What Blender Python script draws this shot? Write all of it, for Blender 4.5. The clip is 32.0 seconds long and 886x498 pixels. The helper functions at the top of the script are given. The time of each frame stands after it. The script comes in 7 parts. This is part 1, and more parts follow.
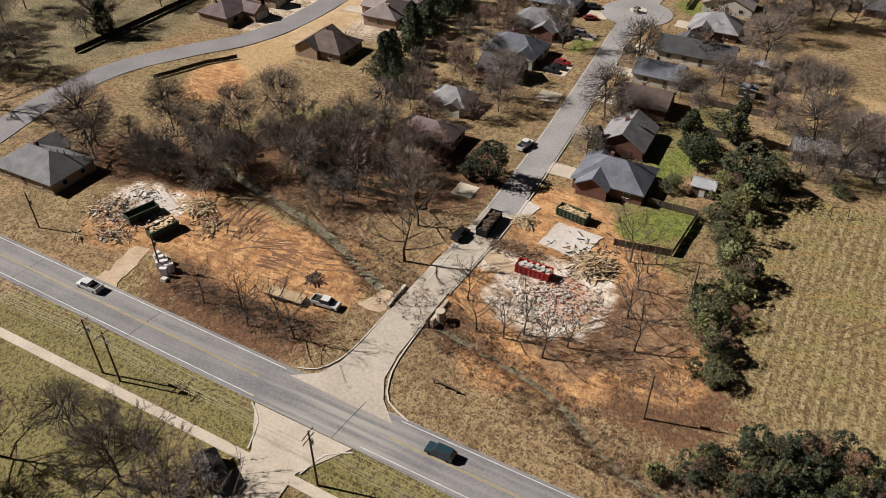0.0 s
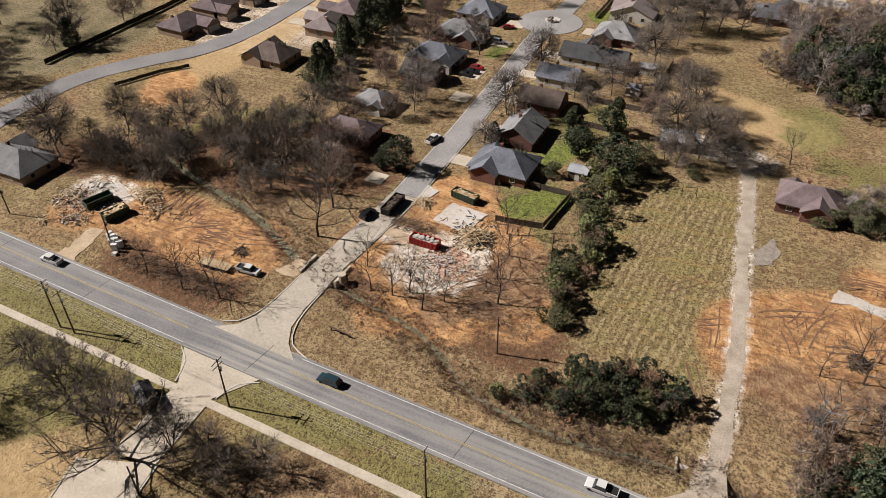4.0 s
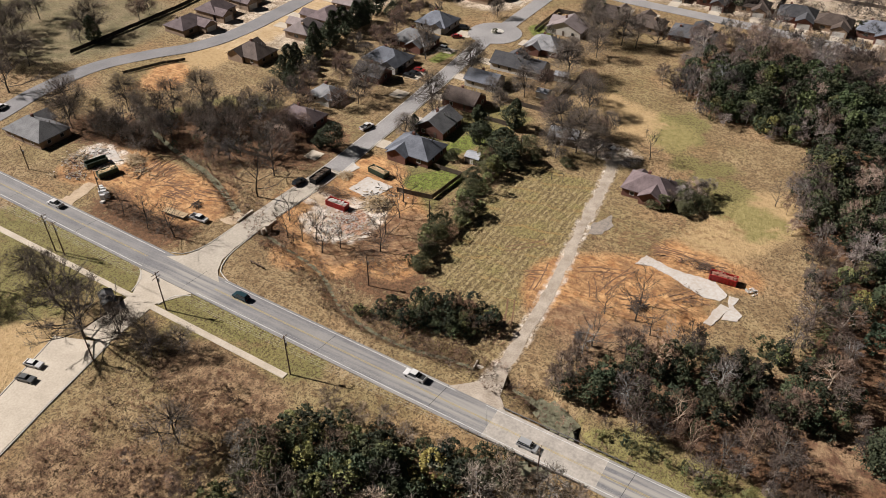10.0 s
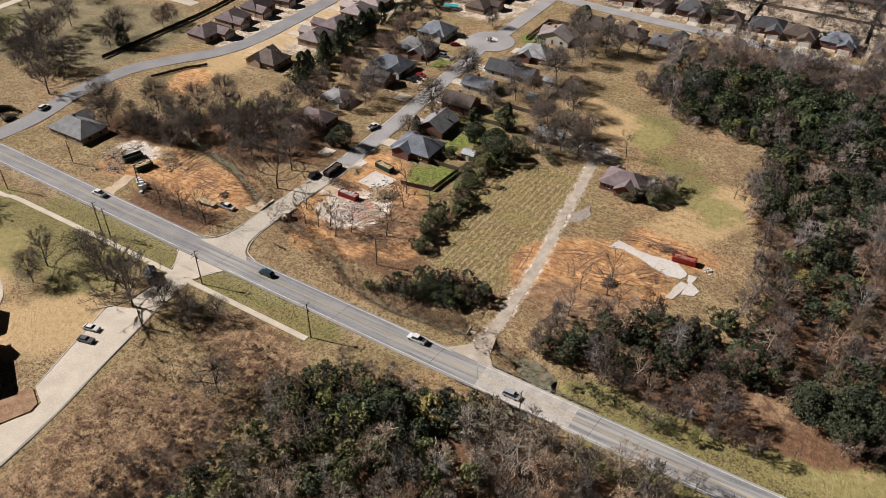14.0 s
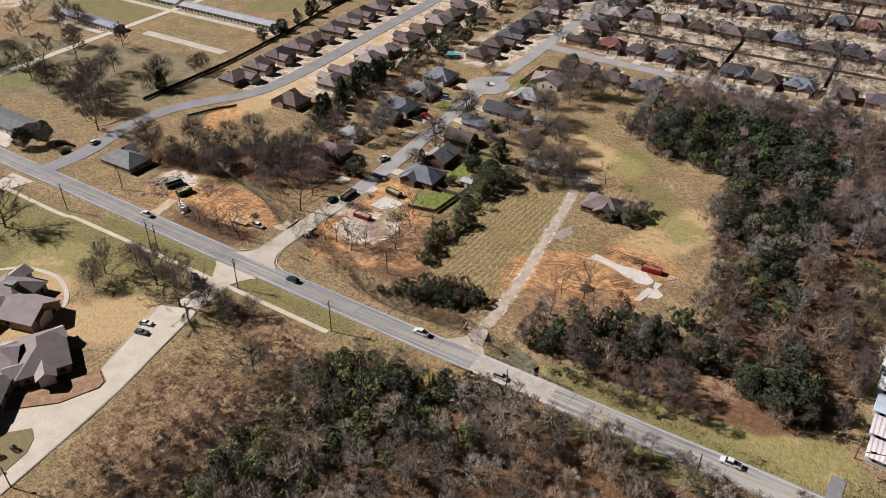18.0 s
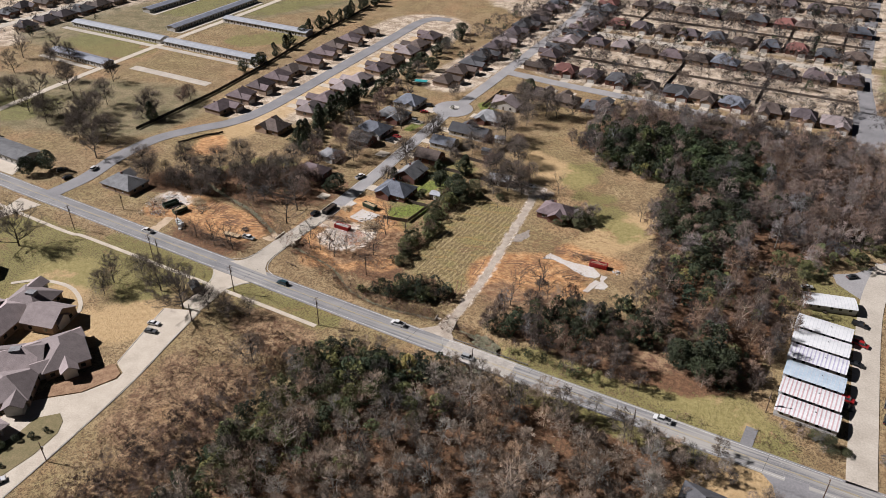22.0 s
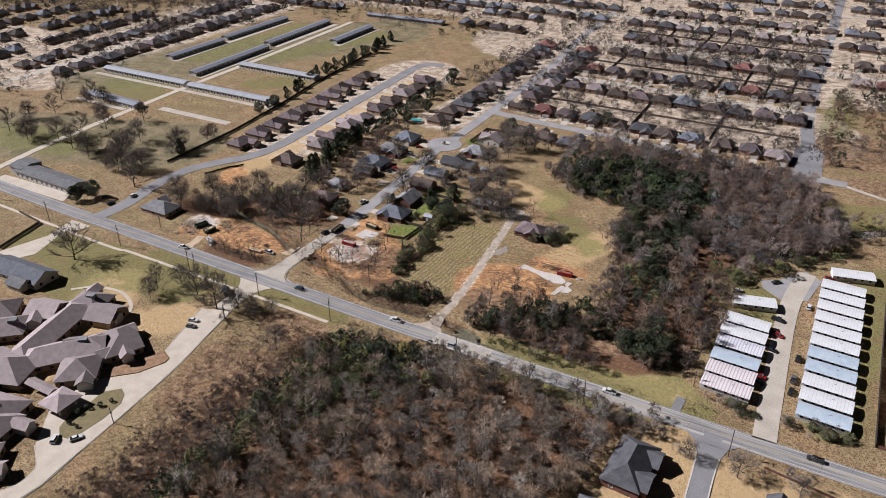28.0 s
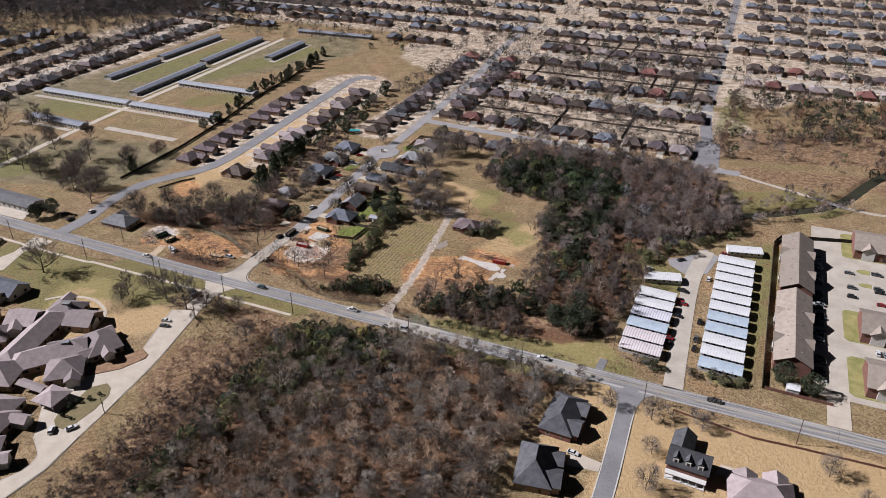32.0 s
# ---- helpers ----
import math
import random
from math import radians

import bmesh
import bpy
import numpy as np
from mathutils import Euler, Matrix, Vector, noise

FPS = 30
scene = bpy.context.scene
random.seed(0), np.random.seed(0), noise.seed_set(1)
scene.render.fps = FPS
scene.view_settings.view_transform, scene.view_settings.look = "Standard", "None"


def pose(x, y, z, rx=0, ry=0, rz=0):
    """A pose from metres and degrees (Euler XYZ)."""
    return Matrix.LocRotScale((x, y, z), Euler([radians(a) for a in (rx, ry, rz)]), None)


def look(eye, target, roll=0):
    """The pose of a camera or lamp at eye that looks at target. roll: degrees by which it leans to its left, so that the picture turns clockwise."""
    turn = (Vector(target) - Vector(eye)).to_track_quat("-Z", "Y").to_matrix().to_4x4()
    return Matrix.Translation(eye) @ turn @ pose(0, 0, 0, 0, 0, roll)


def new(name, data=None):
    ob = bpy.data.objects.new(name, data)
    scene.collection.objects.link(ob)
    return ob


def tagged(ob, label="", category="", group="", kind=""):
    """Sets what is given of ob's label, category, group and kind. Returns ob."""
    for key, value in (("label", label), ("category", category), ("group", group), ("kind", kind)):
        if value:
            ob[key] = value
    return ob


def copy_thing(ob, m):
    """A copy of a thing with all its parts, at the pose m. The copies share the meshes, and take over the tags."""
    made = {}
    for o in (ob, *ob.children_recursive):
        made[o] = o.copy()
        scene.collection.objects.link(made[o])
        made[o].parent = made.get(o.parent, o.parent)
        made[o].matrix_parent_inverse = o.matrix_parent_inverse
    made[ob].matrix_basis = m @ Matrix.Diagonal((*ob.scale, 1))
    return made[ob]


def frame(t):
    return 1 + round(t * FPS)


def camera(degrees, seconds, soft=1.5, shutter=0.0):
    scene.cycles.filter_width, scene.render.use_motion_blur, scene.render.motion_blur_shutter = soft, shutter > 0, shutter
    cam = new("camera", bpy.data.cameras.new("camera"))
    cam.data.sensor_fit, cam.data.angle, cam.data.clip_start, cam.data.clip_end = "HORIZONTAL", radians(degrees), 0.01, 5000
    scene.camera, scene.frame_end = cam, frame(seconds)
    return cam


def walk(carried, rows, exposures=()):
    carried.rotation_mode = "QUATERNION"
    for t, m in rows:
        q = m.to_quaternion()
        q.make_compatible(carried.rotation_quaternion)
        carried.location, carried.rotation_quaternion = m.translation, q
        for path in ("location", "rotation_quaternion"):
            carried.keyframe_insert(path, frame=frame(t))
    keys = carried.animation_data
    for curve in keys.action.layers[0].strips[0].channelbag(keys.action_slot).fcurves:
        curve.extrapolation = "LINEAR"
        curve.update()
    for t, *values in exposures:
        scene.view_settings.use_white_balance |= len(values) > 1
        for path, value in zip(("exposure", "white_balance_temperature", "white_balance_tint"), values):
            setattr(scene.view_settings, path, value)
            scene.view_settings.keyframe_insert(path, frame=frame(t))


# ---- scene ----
# camera: seconds, place, then tilt, lean and turn in degrees
PATH = [
    (0, 53.60, -62.67, 96.00, 51.592, -0.018, 27.603),
    (0.5, 55.11, -64.62, 97.10, 51.846, 0.011, 26.595),
    (1, 57.61, -65.90, 97.52, 52.088, -0.377, 26.675),
    (1.5, 60.86, -67.78, 99.27, 52.110, -0.451, 26.690),
    (2, 64.61, -69.80, 101.27, 52.063, -0.443, 26.621),
    (2.5, 68.83, -71.87, 102.98, 52.083, -0.454, 26.555),
    (3, 73.52, -73.88, 104.73, 52.097, -0.419, 26.497),
    (3.5, 78.28, -75.94, 106.76, 52.039, -0.296, 26.508),
    (4, 83.82, -77.74, 108.83, 51.903, -0.334, 26.685),
    (4.5, 88.72, -80.07, 110.69, 51.911, -0.379, 26.525),
    (6.5, 109.88, -87.71, 118.64, 51.789, -0.420, 28.295),
    (7, 114.96, -89.43, 120.56, 51.741, -0.437, 28.368),
    (7.5, 119.78, -91.51, 122.27, 51.805, -0.271, 28.975),
    (8, 124.36, -93.29, 124.01, 51.822, -0.196, 28.896),
    (8.5, 128.72, -95.42, 125.76, 51.872, -0.022, 28.822),
    (9, 132.96, -97.65, 127.42, 52.060, 0.035, 28.862),
    (9.5, 137.29, -98.55, 129.81, 51.715, 0.124, 29.943),
    (10, 140.18, -99.38, 132.01, 51.707, 0.135, 30.625),
    (10.5, 141.68, -100.61, 134.04, 51.637, 0.138, 30.675),
    (11, 142.97, -102.03, 135.95, 51.551, 0.104, 30.411),
    (11.5, 143.89, -104.33, 137.84, 51.581, 0.179, 30.386),
    (12, 144.90, -107.29, 139.66, 51.613, 0.370, 30.303),
    (12.5, 146.18, -111.04, 141.70, 51.625, 0.543, 30.120),
    (13, 148.24, -115.02, 144.35, 51.532, 0.612, 30.097),
    (13.5, 151.21, -118.91, 145.62, 51.660, 0.567, 30.307),
    (14, 153.90, -122.67, 147.21, 51.701, 0.512, 30.449),
    (14.5, 156.67, -126.53, 149.13, 51.699, 0.462, 30.594),
    (16.5, 166.61, -141.75, 155.84, 53.138, 0.336, 30.893),
    (17, 168.85, -146.14, 157.86, 53.611, 0.385, 30.829),
    (17.5, 171.36, -150.15, 159.46, 54.284, 0.378, 30.874),
    (18, 174.22, -153.86, 161.48, 55.038, 0.300, 30.987),
    (18.5, 176.93, -157.54, 163.75, 55.580, 0.179, 30.953),
    (19, 179.32, -160.20, 164.68, 55.871, -0.032, 29.298),
    (19.5, 181.71, -164.41, 166.37, 55.930, -0.036, 28.779),
    (20, 184.16, -168.34, 168.15, 55.971, -0.060, 28.743),
    (20.5, 186.73, -172.38, 170.06, 56.007, -0.096, 28.736),
    (21, 189.12, -175.93, 171.96, 56.044, -0.141, 28.765),
    (21.5, 191.07, -179.33, 173.29, 56.435, -0.109, 28.756),
    (22, 193.29, -182.92, 174.92, 56.921, -0.133, 28.768),
    (22.5, 195.78, -186.19, 177.06, 57.320, -0.244, 28.819),
    (23, 197.95, -190.19, 179.68, 57.401, -0.286, 28.823),
    (23.5, 200.35, -193.17, 181.06, 57.514, -0.128, 28.854),
    (24, 202.44, -196.71, 182.16, 57.625, -0.113, 28.828),
    (24.5, 204.48, -200.71, 183.71, 57.683, -0.127, 28.741),
    (25, 206.91, -205.04, 185.41, 57.733, -0.129, 28.693),
    (25.5, 209.49, -209.26, 187.17, 57.762, -0.186, 28.678),
    (27.5, 220.34, -225.84, 194.72, 58.767, -0.226, 28.608),
    (28, 223.25, -229.99, 196.57, 59.688, -0.189, 28.606),
    (28.5, 226.00, -234.46, 198.59, 60.224, -0.211, 28.563),
    (29, 228.93, -238.57, 200.23, 60.360, -0.226, 28.579),
    (29.5, 231.54, -242.88, 201.79, 60.401, -0.197, 28.480),
    (30, 233.59, -247.59, 203.48, 60.423, -0.156, 28.186),
    (30.5, 235.01, -252.44, 205.31, 60.439, -0.122, 27.886),
    (31, 236.16, -257.25, 207.36, 60.435, -0.101, 27.808),
    (31.5, 237.11, -262.23, 209.30, 60.435, -0.240, 25.543),
    (32, 235.04, -268.89, 212.01, 60.272, -0.093, 22.678),
]
cam = camera(60.81, 32.0, soft=0.6)
walk(cam, [(t, pose(x, y, z, rx, 0, rz) @ pose(0, 0, 0, 0, 0, lean)) for t, x, y, z, rx, lean, rz in PATH], [(0, 0.92, 6480, 13), (9, 1.02, 6400, 13), (19, 1.03, 6080, 14), (32, 0.91, 5750, 17)])

# ---- world and sun ----
SUN_EL, SUN_TO = 38.0, (-0.97, -0.24)
world = bpy.data.worlds.new("world")
scene.world = world
world.use_nodes = True
wn = world.node_tree
sky = wn.nodes.new("ShaderNodeTexSky")
sky.sky_type, sky.sun_disc = "NISHITA", False
sky.sun_elevation, sky.sun_rotation = radians(SUN_EL), math.atan2(SUN_TO[0], SUN_TO[1])
wn.nodes["Background"].inputs[1].default_value = 0.0036
wn.links.new(sky.outputs[0], wn.nodes["Background"].inputs[0])
sun = new("sun", bpy.data.lights.new("sun", "SUN"))
sun.data.energy, sun.data.angle, sun.data.color = 5.0, radians(0.55), (1.0, 0.94, 0.86)
ce = math.cos(radians(SUN_EL))
sun.matrix_world = look((SUN_TO[0] * ce * 300, SUN_TO[1] * ce * 300, math.sin(radians(SUN_EL)) * 300), (0, 0, 0))


# ---- materials ----
ALBEDO = 0.6  # brings the swatches below to plausible reflectance


def mat(name, dark, light, rough=0.9, scale=(0.25, 3.0), bump=0.0, bscale=6.0, metal=0.0, vary=0.0, local=False, spec=0.3, tone=False):
    """A surface that wanders between two colours at two scales, with fine relief; vary: brightness from object to object; tone: a tint from tree to tree."""
    m = bpy.data.materials.new(name)
    m.use_nodes = True
    pale = max(light) > 0.7
    dark, light = ([v * (0.58 if pale else ALBEDO) for v in c] for c in (dark, light))
    t = m.node_tree
    n, l = t.nodes, t.links
    b = n["Principled BSDF"]
    b.inputs["Roughness"].default_value, b.inputs["Metallic"].default_value = rough, metal
    b.inputs["Specular IOR Level"].default_value = spec
    geo = n.new("ShaderNodeTexCoord") if local else n.new("ShaderNodeNewGeometry")
    vec = geo.outputs["Object"] if local else geo.outputs["Position"]
    facs = []
    for s, det in zip(scale, (3, 4)):
        k = n.new("ShaderNodeTexNoise")
        k.inputs["Scale"].default_value, k.inputs["Detail"].default_value = s, det
        l.new(vec, k.inputs["Vector"])
        facs.append(k.outputs[0])
    mix = n.new("ShaderNodeMath")
    mix.operation = "ADD"
    l.new(facs[0], mix.inputs[0]), l.new(facs[1], mix.inputs[1])
    ramp = n.new("ShaderNodeMapRange")
    ramp.inputs[1].default_value, ramp.inputs[2].default_value = 0.72, 1.28
    l.new(mix.outputs[0], ramp.inputs[0])
    c = n.new("ShaderNodeMix")
    c.data_type = "RGBA"
    c.inputs[6].default_value, c.inputs[7].default_value = (*dark, 1), (*light, 1)
    l.new(ramp.outputs[0], c.inputs[0])
    out = c.outputs[2]
    if vary:
        info, mr, h = n.new("ShaderNodeObjectInfo"), n.new("ShaderNodeMapRange"), n.new("ShaderNodeHueSaturation")
        mr.inputs[3].default_value, mr.inputs[4].default_value = 1 - vary, 1 + vary
        l.new(info.outputs["Random"], mr.inputs[0]), l.new(mr.outputs[0], h.inputs["Value"]), l.new(out, h.inputs["Color"])
        out = h.outputs[0]
    if tone:
        a, x = n.new("ShaderNodeVertexColor"), n.new("ShaderNodeMix")
        a.layer_name, x.data_type, x.blend_type = "tone", "RGBA", "MULTIPLY"
        x.inputs[0].default_value = 1.0
        l.new(out, x.inputs[6]), l.new(a.outputs[0], x.inputs[7])
        out = x.outputs[2]
    l.new(out, b.inputs["Base Color"])
    if bump:
        k, bu = n.new("ShaderNodeTexNoise"), n.new("ShaderNodeBump")
        k.inputs["Scale"].default_value, k.inputs["Detail"].default_value = bscale, 4
        bu.inputs["Strength"].default_value, bu.inputs["Distance"].default_value = 0.8, bump
        l.new(vec, k.inputs["Vector"]), l.new(k.outputs[0], bu.inputs["Height"]), l.new(bu.outputs[0], b.inputs["Normal"])
    return m


ROAD_GREY = mat("grey street asphalt", (0.27, 0.26, 0.26), (0.4, 0.385, 0.38), 0.9, (0.1, 1.5), 0.01, 30)
OLD_ASPHALT = mat("weathered asphalt", (0.2, 0.195, 0.2), (0.3, 0.29, 0.295), 0.9, (0.1, 1.5), 0.01, 30)
CONCRETE = mat("concrete", (0.49, 0.425, 0.34), (0.66, 0.58, 0.475), 0.85, (0.2, 2.0), 0.01, 20)
STREET = mat("worn concrete street", (0.42, 0.37, 0.305), (0.6, 0.54, 0.455), 0.88, (0.12, 1.6), 0.01, 20)
GRAVEL = mat("gravel", (0.33, 0.27, 0.21), (0.6, 0.52, 0.43), 0.95, (0.3, 3.0), 0.05, 8)
STONE_SPILL = mat("grey crushed stone", (0.22, 0.195, 0.18), (0.44, 0.37, 0.3), 0.95, (0.8, 3.0), 0.03, 8)
GRAVEL_TAN = mat("tan trampled dirt", (0.42, 0.31, 0.2), (0.66, 0.52, 0.37), 0.95, (0.3, 2.0), 0.03, 8)
SLAB_WHITE = mat("dusty white slab", (0.54, 0.47, 0.4), (0.695, 0.67, 0.64), 0.9, (0.12, 1.2), 0.01, 20)
LINE_Y = mat("yellow road paint", (0.4, 0.31, 0.13), (0.55, 0.45, 0.23), 0.7, (0.5, 4))
LINE_W = mat("white road paint", (0.5, 0.5, 0.48), (0.8, 0.8, 0.78), 0.7, (0.5, 4))
BRICK_RED = mat("red brick", (0.17, 0.075, 0.055), (0.26, 0.13, 0.1), 0.9, (0.6, 6), vary=0.12)
BRICK_TAN = mat("tan brick", (0.34, 0.24, 0.17), (0.47, 0.35, 0.26), 0.9, (0.6, 6), vary=0.15)
SIDING = mat("pale siding", (0.6, 0.57, 0.52), (0.75, 0.72, 0.67), 0.7, (0.5, 5), vary=0.1)
WHITE = mat("white painted metal", (0.72, 0.73, 0.74), (0.85, 0.85, 0.85), 0.45, (0.4, 3))
GLASS = mat("window glass", (0.02, 0.025, 0.03), (0.05, 0.055, 0.06), 0.08, (0.3, 1), spec=0.6)
TRIM = mat("white trim", (0.68, 0.66, 0.62), (0.8, 0.78, 0.74), 0.6, (0.5, 5))
ROOFS = [mat("shingles " + k, [v * (1.05 if "rown" in k else 1.45) for v in a], [v * (1.1 if "rown" in k else 1.5) for v in b], 0.9, (0.4, 3.5), 0.03, 9, vary=0.35) for k, a, b in (
    ("charcoal", (0.035, 0.035, 0.04), (0.075, 0.075, 0.08)), ("grey", (0.1, 0.1, 0.105), (0.18, 0.18, 0.185)),
    ("brown", (0.07, 0.052, 0.045), (0.13, 0.098, 0.085)), ("mauve brown", (0.095, 0.07, 0.074), (0.175, 0.134, 0.138)),
    ("red brown", (0.15, 0.065, 0.055), (0.23, 0.1, 0.085)), ("slate blue", (0.066, 0.072, 0.088), (0.125, 0.134, 0.158)),
    ("taupe", (0.182, 0.15, 0.148), (0.265, 0.222, 0.218)), ("plum", (0.036, 0.028, 0.031), (0.075, 0.06, 0.064)), ("umber", (0.038, 0.028, 0.023), (0.08, 0.06, 0.05)), ("tan", (0.17, 0.14, 0.117), (0.245, 0.207, 0.172)))]
BARK = mat("bark", (0.055, 0.045, 0.038), (0.135, 0.115, 0.098), 0.95, (0.5, 4))
TWIG = mat("bare twigs", (0.1, 0.08, 0.066), (0.35, 0.29, 0.245), 0.95, (0.16, 0.9), vary=0.25)
TWIG_GREY = mat("dark open twigs", (0.1, 0.075, 0.06), (0.24, 0.19, 0.15), 0.95, (0.16, 0.9), vary=0.3)
PALE_BARK = mat("pale bark", (0.3, 0.25, 0.2), (0.55, 0.48, 0.4), 0.9, (0.5, 4))
WOOD_BARK = mat("woodland bark", (0.15, 0.122, 0.1), (0.5, 0.43, 0.36), 0.95, (0.1, 1.5), tone=True)
TWIG_MID = mat("creek wood twigs", (0.075, 0.052, 0.042), (0.25, 0.182, 0.145), 0.95, (0.16, 0.9), tone=True)
TWIG_NORTH = mat("north wood twigs", (0.115, 0.085, 0.075), (0.38, 0.295, 0.255), 0.95, (0.16, 0.9), tone=True)
TWIG_THICK = mat("thicket twigs", (0.13, 0.104, 0.092), (0.4, 0.335, 0.3), 0.95, (0.16, 0.9), tone=True)
# the far forest's shade and haze are put into this darker twig colour
TWIG_DARK = mat("forest twigs", (0.06, 0.052, 0.05), (0.125, 0.108, 0.102), 0.95, (0.1, 1.0), tone=True)
TWIG_TOWN = mat("garden twigs", (0.06, 0.047, 0.041), (0.18, 0.147, 0.13), 0.95, (0.16, 0.9), tone=True)
TWIG_WOOD = mat("woodland twigs", (0.15, 0.112, 0.085), (0.47, 0.375, 0.29), 0.95, (0.16, 0.9), tone=True)
TWIG_BRUSH = mat("brush twigs", (0.13, 0.075, 0.052), (0.36, 0.23, 0.155), 0.95, (0.1, 1.0), tone=True)
TWIG_RED = mat("reddish twigs", (0.15, 0.1, 0.08), (0.38, 0.265, 0.21), 0.95, (0.1, 1.0), vary=0.2)
LEAF_DARK = mat("dark evergreen leaves", (0.032, 0.044, 0.022), (0.092, 0.108, 0.05), 0.8, (0.3, 2), vary=0.25)
SOFT_DARK = mat("undergrowth leaves", (0.03, 0.042, 0.02), (0.095, 0.11, 0.05), 0.8, (0.3, 2), tone=True)
SOFT_OLIVE = mat("olive undergrowth leaves", (0.085, 0.098, 0.034), (0.26, 0.26, 0.105), 0.8, (0.3, 2), tone=True)
SOFT_PINE = mat("pine wood needles", (0.034, 0.05, 0.02), (0.085, 0.11, 0.04), 0.8, (0.3, 2), tone=True)
LEAF_OLIVE = mat("olive leaves", (0.085, 0.09, 0.042), (0.18, 0.178, 0.088), 0.8, (0.3, 2), vary=0.25)
POLE = mat("weathered pole wood", (0.10, 0.065, 0.045), (0.19, 0.125, 0.09), 0.9, (0.5, 5))
WATER = mat("still creek water", (0.035, 0.034, 0.022), (0.07, 0.068, 0.045), 0.15, (0.1, 0.8), 0.01, 3, spec=0.5)
WATER_PALE = mat("shallow silty water", (0.15, 0.145, 0.095), (0.3, 0.29, 0.2), 0.2, (0.3, 1.5), 0.01, 3, spec=0.5)
METAL = mat("galvanised metal", (0.3, 0.3, 0.31), (0.48, 0.48, 0.49), 0.4, (0.5, 4), metal=0.7)
BLACK = mat("black rubber and plastic", (0.012, 0.012, 0.013), (0.03, 0.03, 0.032), 0.6, (0.5, 4))
WOODFENCE = mat("weathered fence wood", (0.09, 0.07, 0.055), (0.18, 0.14, 0.11), 0.9, (0.5, 5), vary=0.2)


# ---- building helpers ----
class Shape:
    """Corners and faces of one mesh."""

    def __init__(self):
        self.v, self.f = [], []

    def face(self, *pts):
        k = len(self.v)
        self.v += [tuple(p) for p in pts]
        self.f.append(tuple(range(k, k + len(pts))))
        return self

    def box(self, x0, y0, z0, x1, y1, z1, turn=0.0, at=(0, 0, 0)):
        k, c, s = len(self.v), math.cos(turn), math.sin(turn)
        for x, y, z in ((x0, y0, z0), (x1, y0, z0), (x1, y1, z0), (x0, y1, z0), (x0, y0, z1), (x1, y0, z1), (x1, y1, z1), (x0, y1, z1)):
            self.v.append((at[0] + x * c - y * s, at[1] + x * s + y * c, at[2] + z))
        self.f += [tuple(k + i for i in q) for q in ((3, 2, 1, 0), (4, 5, 6, 7), (0, 1, 5, 4), (1, 2, 6, 5), (2, 3, 7, 6), (3, 0, 4, 7))]
        return self

    def tube(self, p, q, r0, r1, n=6, cap=True):
        p, q = Vector(p), Vector(q)
        d = (q - p).normalized()
        u = d.orthogonal().normalized()
        w, k = d.cross(u), len(self.v)
        for c, r in ((p, r0), (q, r1)):
            for i in range(n):
                a = 2 * math.pi * i / n
                self.v.append(tuple(c + (u * math.cos(a) + w * math.sin(a)) * r))
        for i in range(n):
            j = (i + 1) % n
            self.f.append((k + i, k + j, k + n + j, k + n + i))
        if cap:
            self.f.append(tuple(k + n + i for i in range(n)))
            self.f.append(tuple(k + n - 1 - i for i in range(n)))
        return self

    def mesh(self, name, material, smooth=False):
        me = bpy.data.meshes.new(name)
        me.from_pydata(self.v, [], self.f)
        me.materials.append(material)
        if smooth:
            me.shade_smooth()
        return me


def thing(name, label, category, group="", at=None, kind=""):
    ob = new(name)
    ob.empty_display_size = 0.5
    if at is not None:
        ob.matrix_basis = at
    return tagged(ob, label, category, group, kind)


def part(name, shape, material, parent, label="", smooth=False):
    me = shape.mesh(name, material, smooth) if isinstance(shape, Shape) else shape
    ob = new(name, me)
    ob.parent = parent
    return tagged(ob, label) if label else ob


def shift(shape, x, y, z=0.0, turn=0.0):
    c, s = math.cos(turn), math.sin(turn)
    shape.v = [(p * c - q * s + x, p * s + q * c + y, h + z) for p, q, h in shape.v]
    return shape


def solid(name, shape, material, label, category, group="", kind="", smooth=False):
    return tagged(new(name, shape.mesh(name, material, smooth)), label, category, group, kind)


def curve_points(pts, step=3.0):
    """Points along a smooth line through pts."""
    pts = [Vector((*p, 0)) if len(p) == 2 else Vector(p) for p in pts]
    if len(pts) == 2:
        k = max(1, int((pts[1] - pts[0]).length / 25))
        return [pts[0].lerp(pts[1], i / k) for i in range(k + 1)]
    ext, out = [2 * pts[0] - pts[1], *pts, 2 * pts[-1] - pts[-2]], []
    for a, b, c, d in zip(ext, ext[1:], ext[2:], ext[3:]):
        k = max(2, int((c - b).length / step))
        for i in range(k):
            t = i / k
            out.append(0.5 * (2 * b + (c - a) * t + (2 * a - 5 * b + 4 * c - d) * t * t + (3 * b - a - 3 * c + d) * t ** 3))
    return out + [pts[-1]]


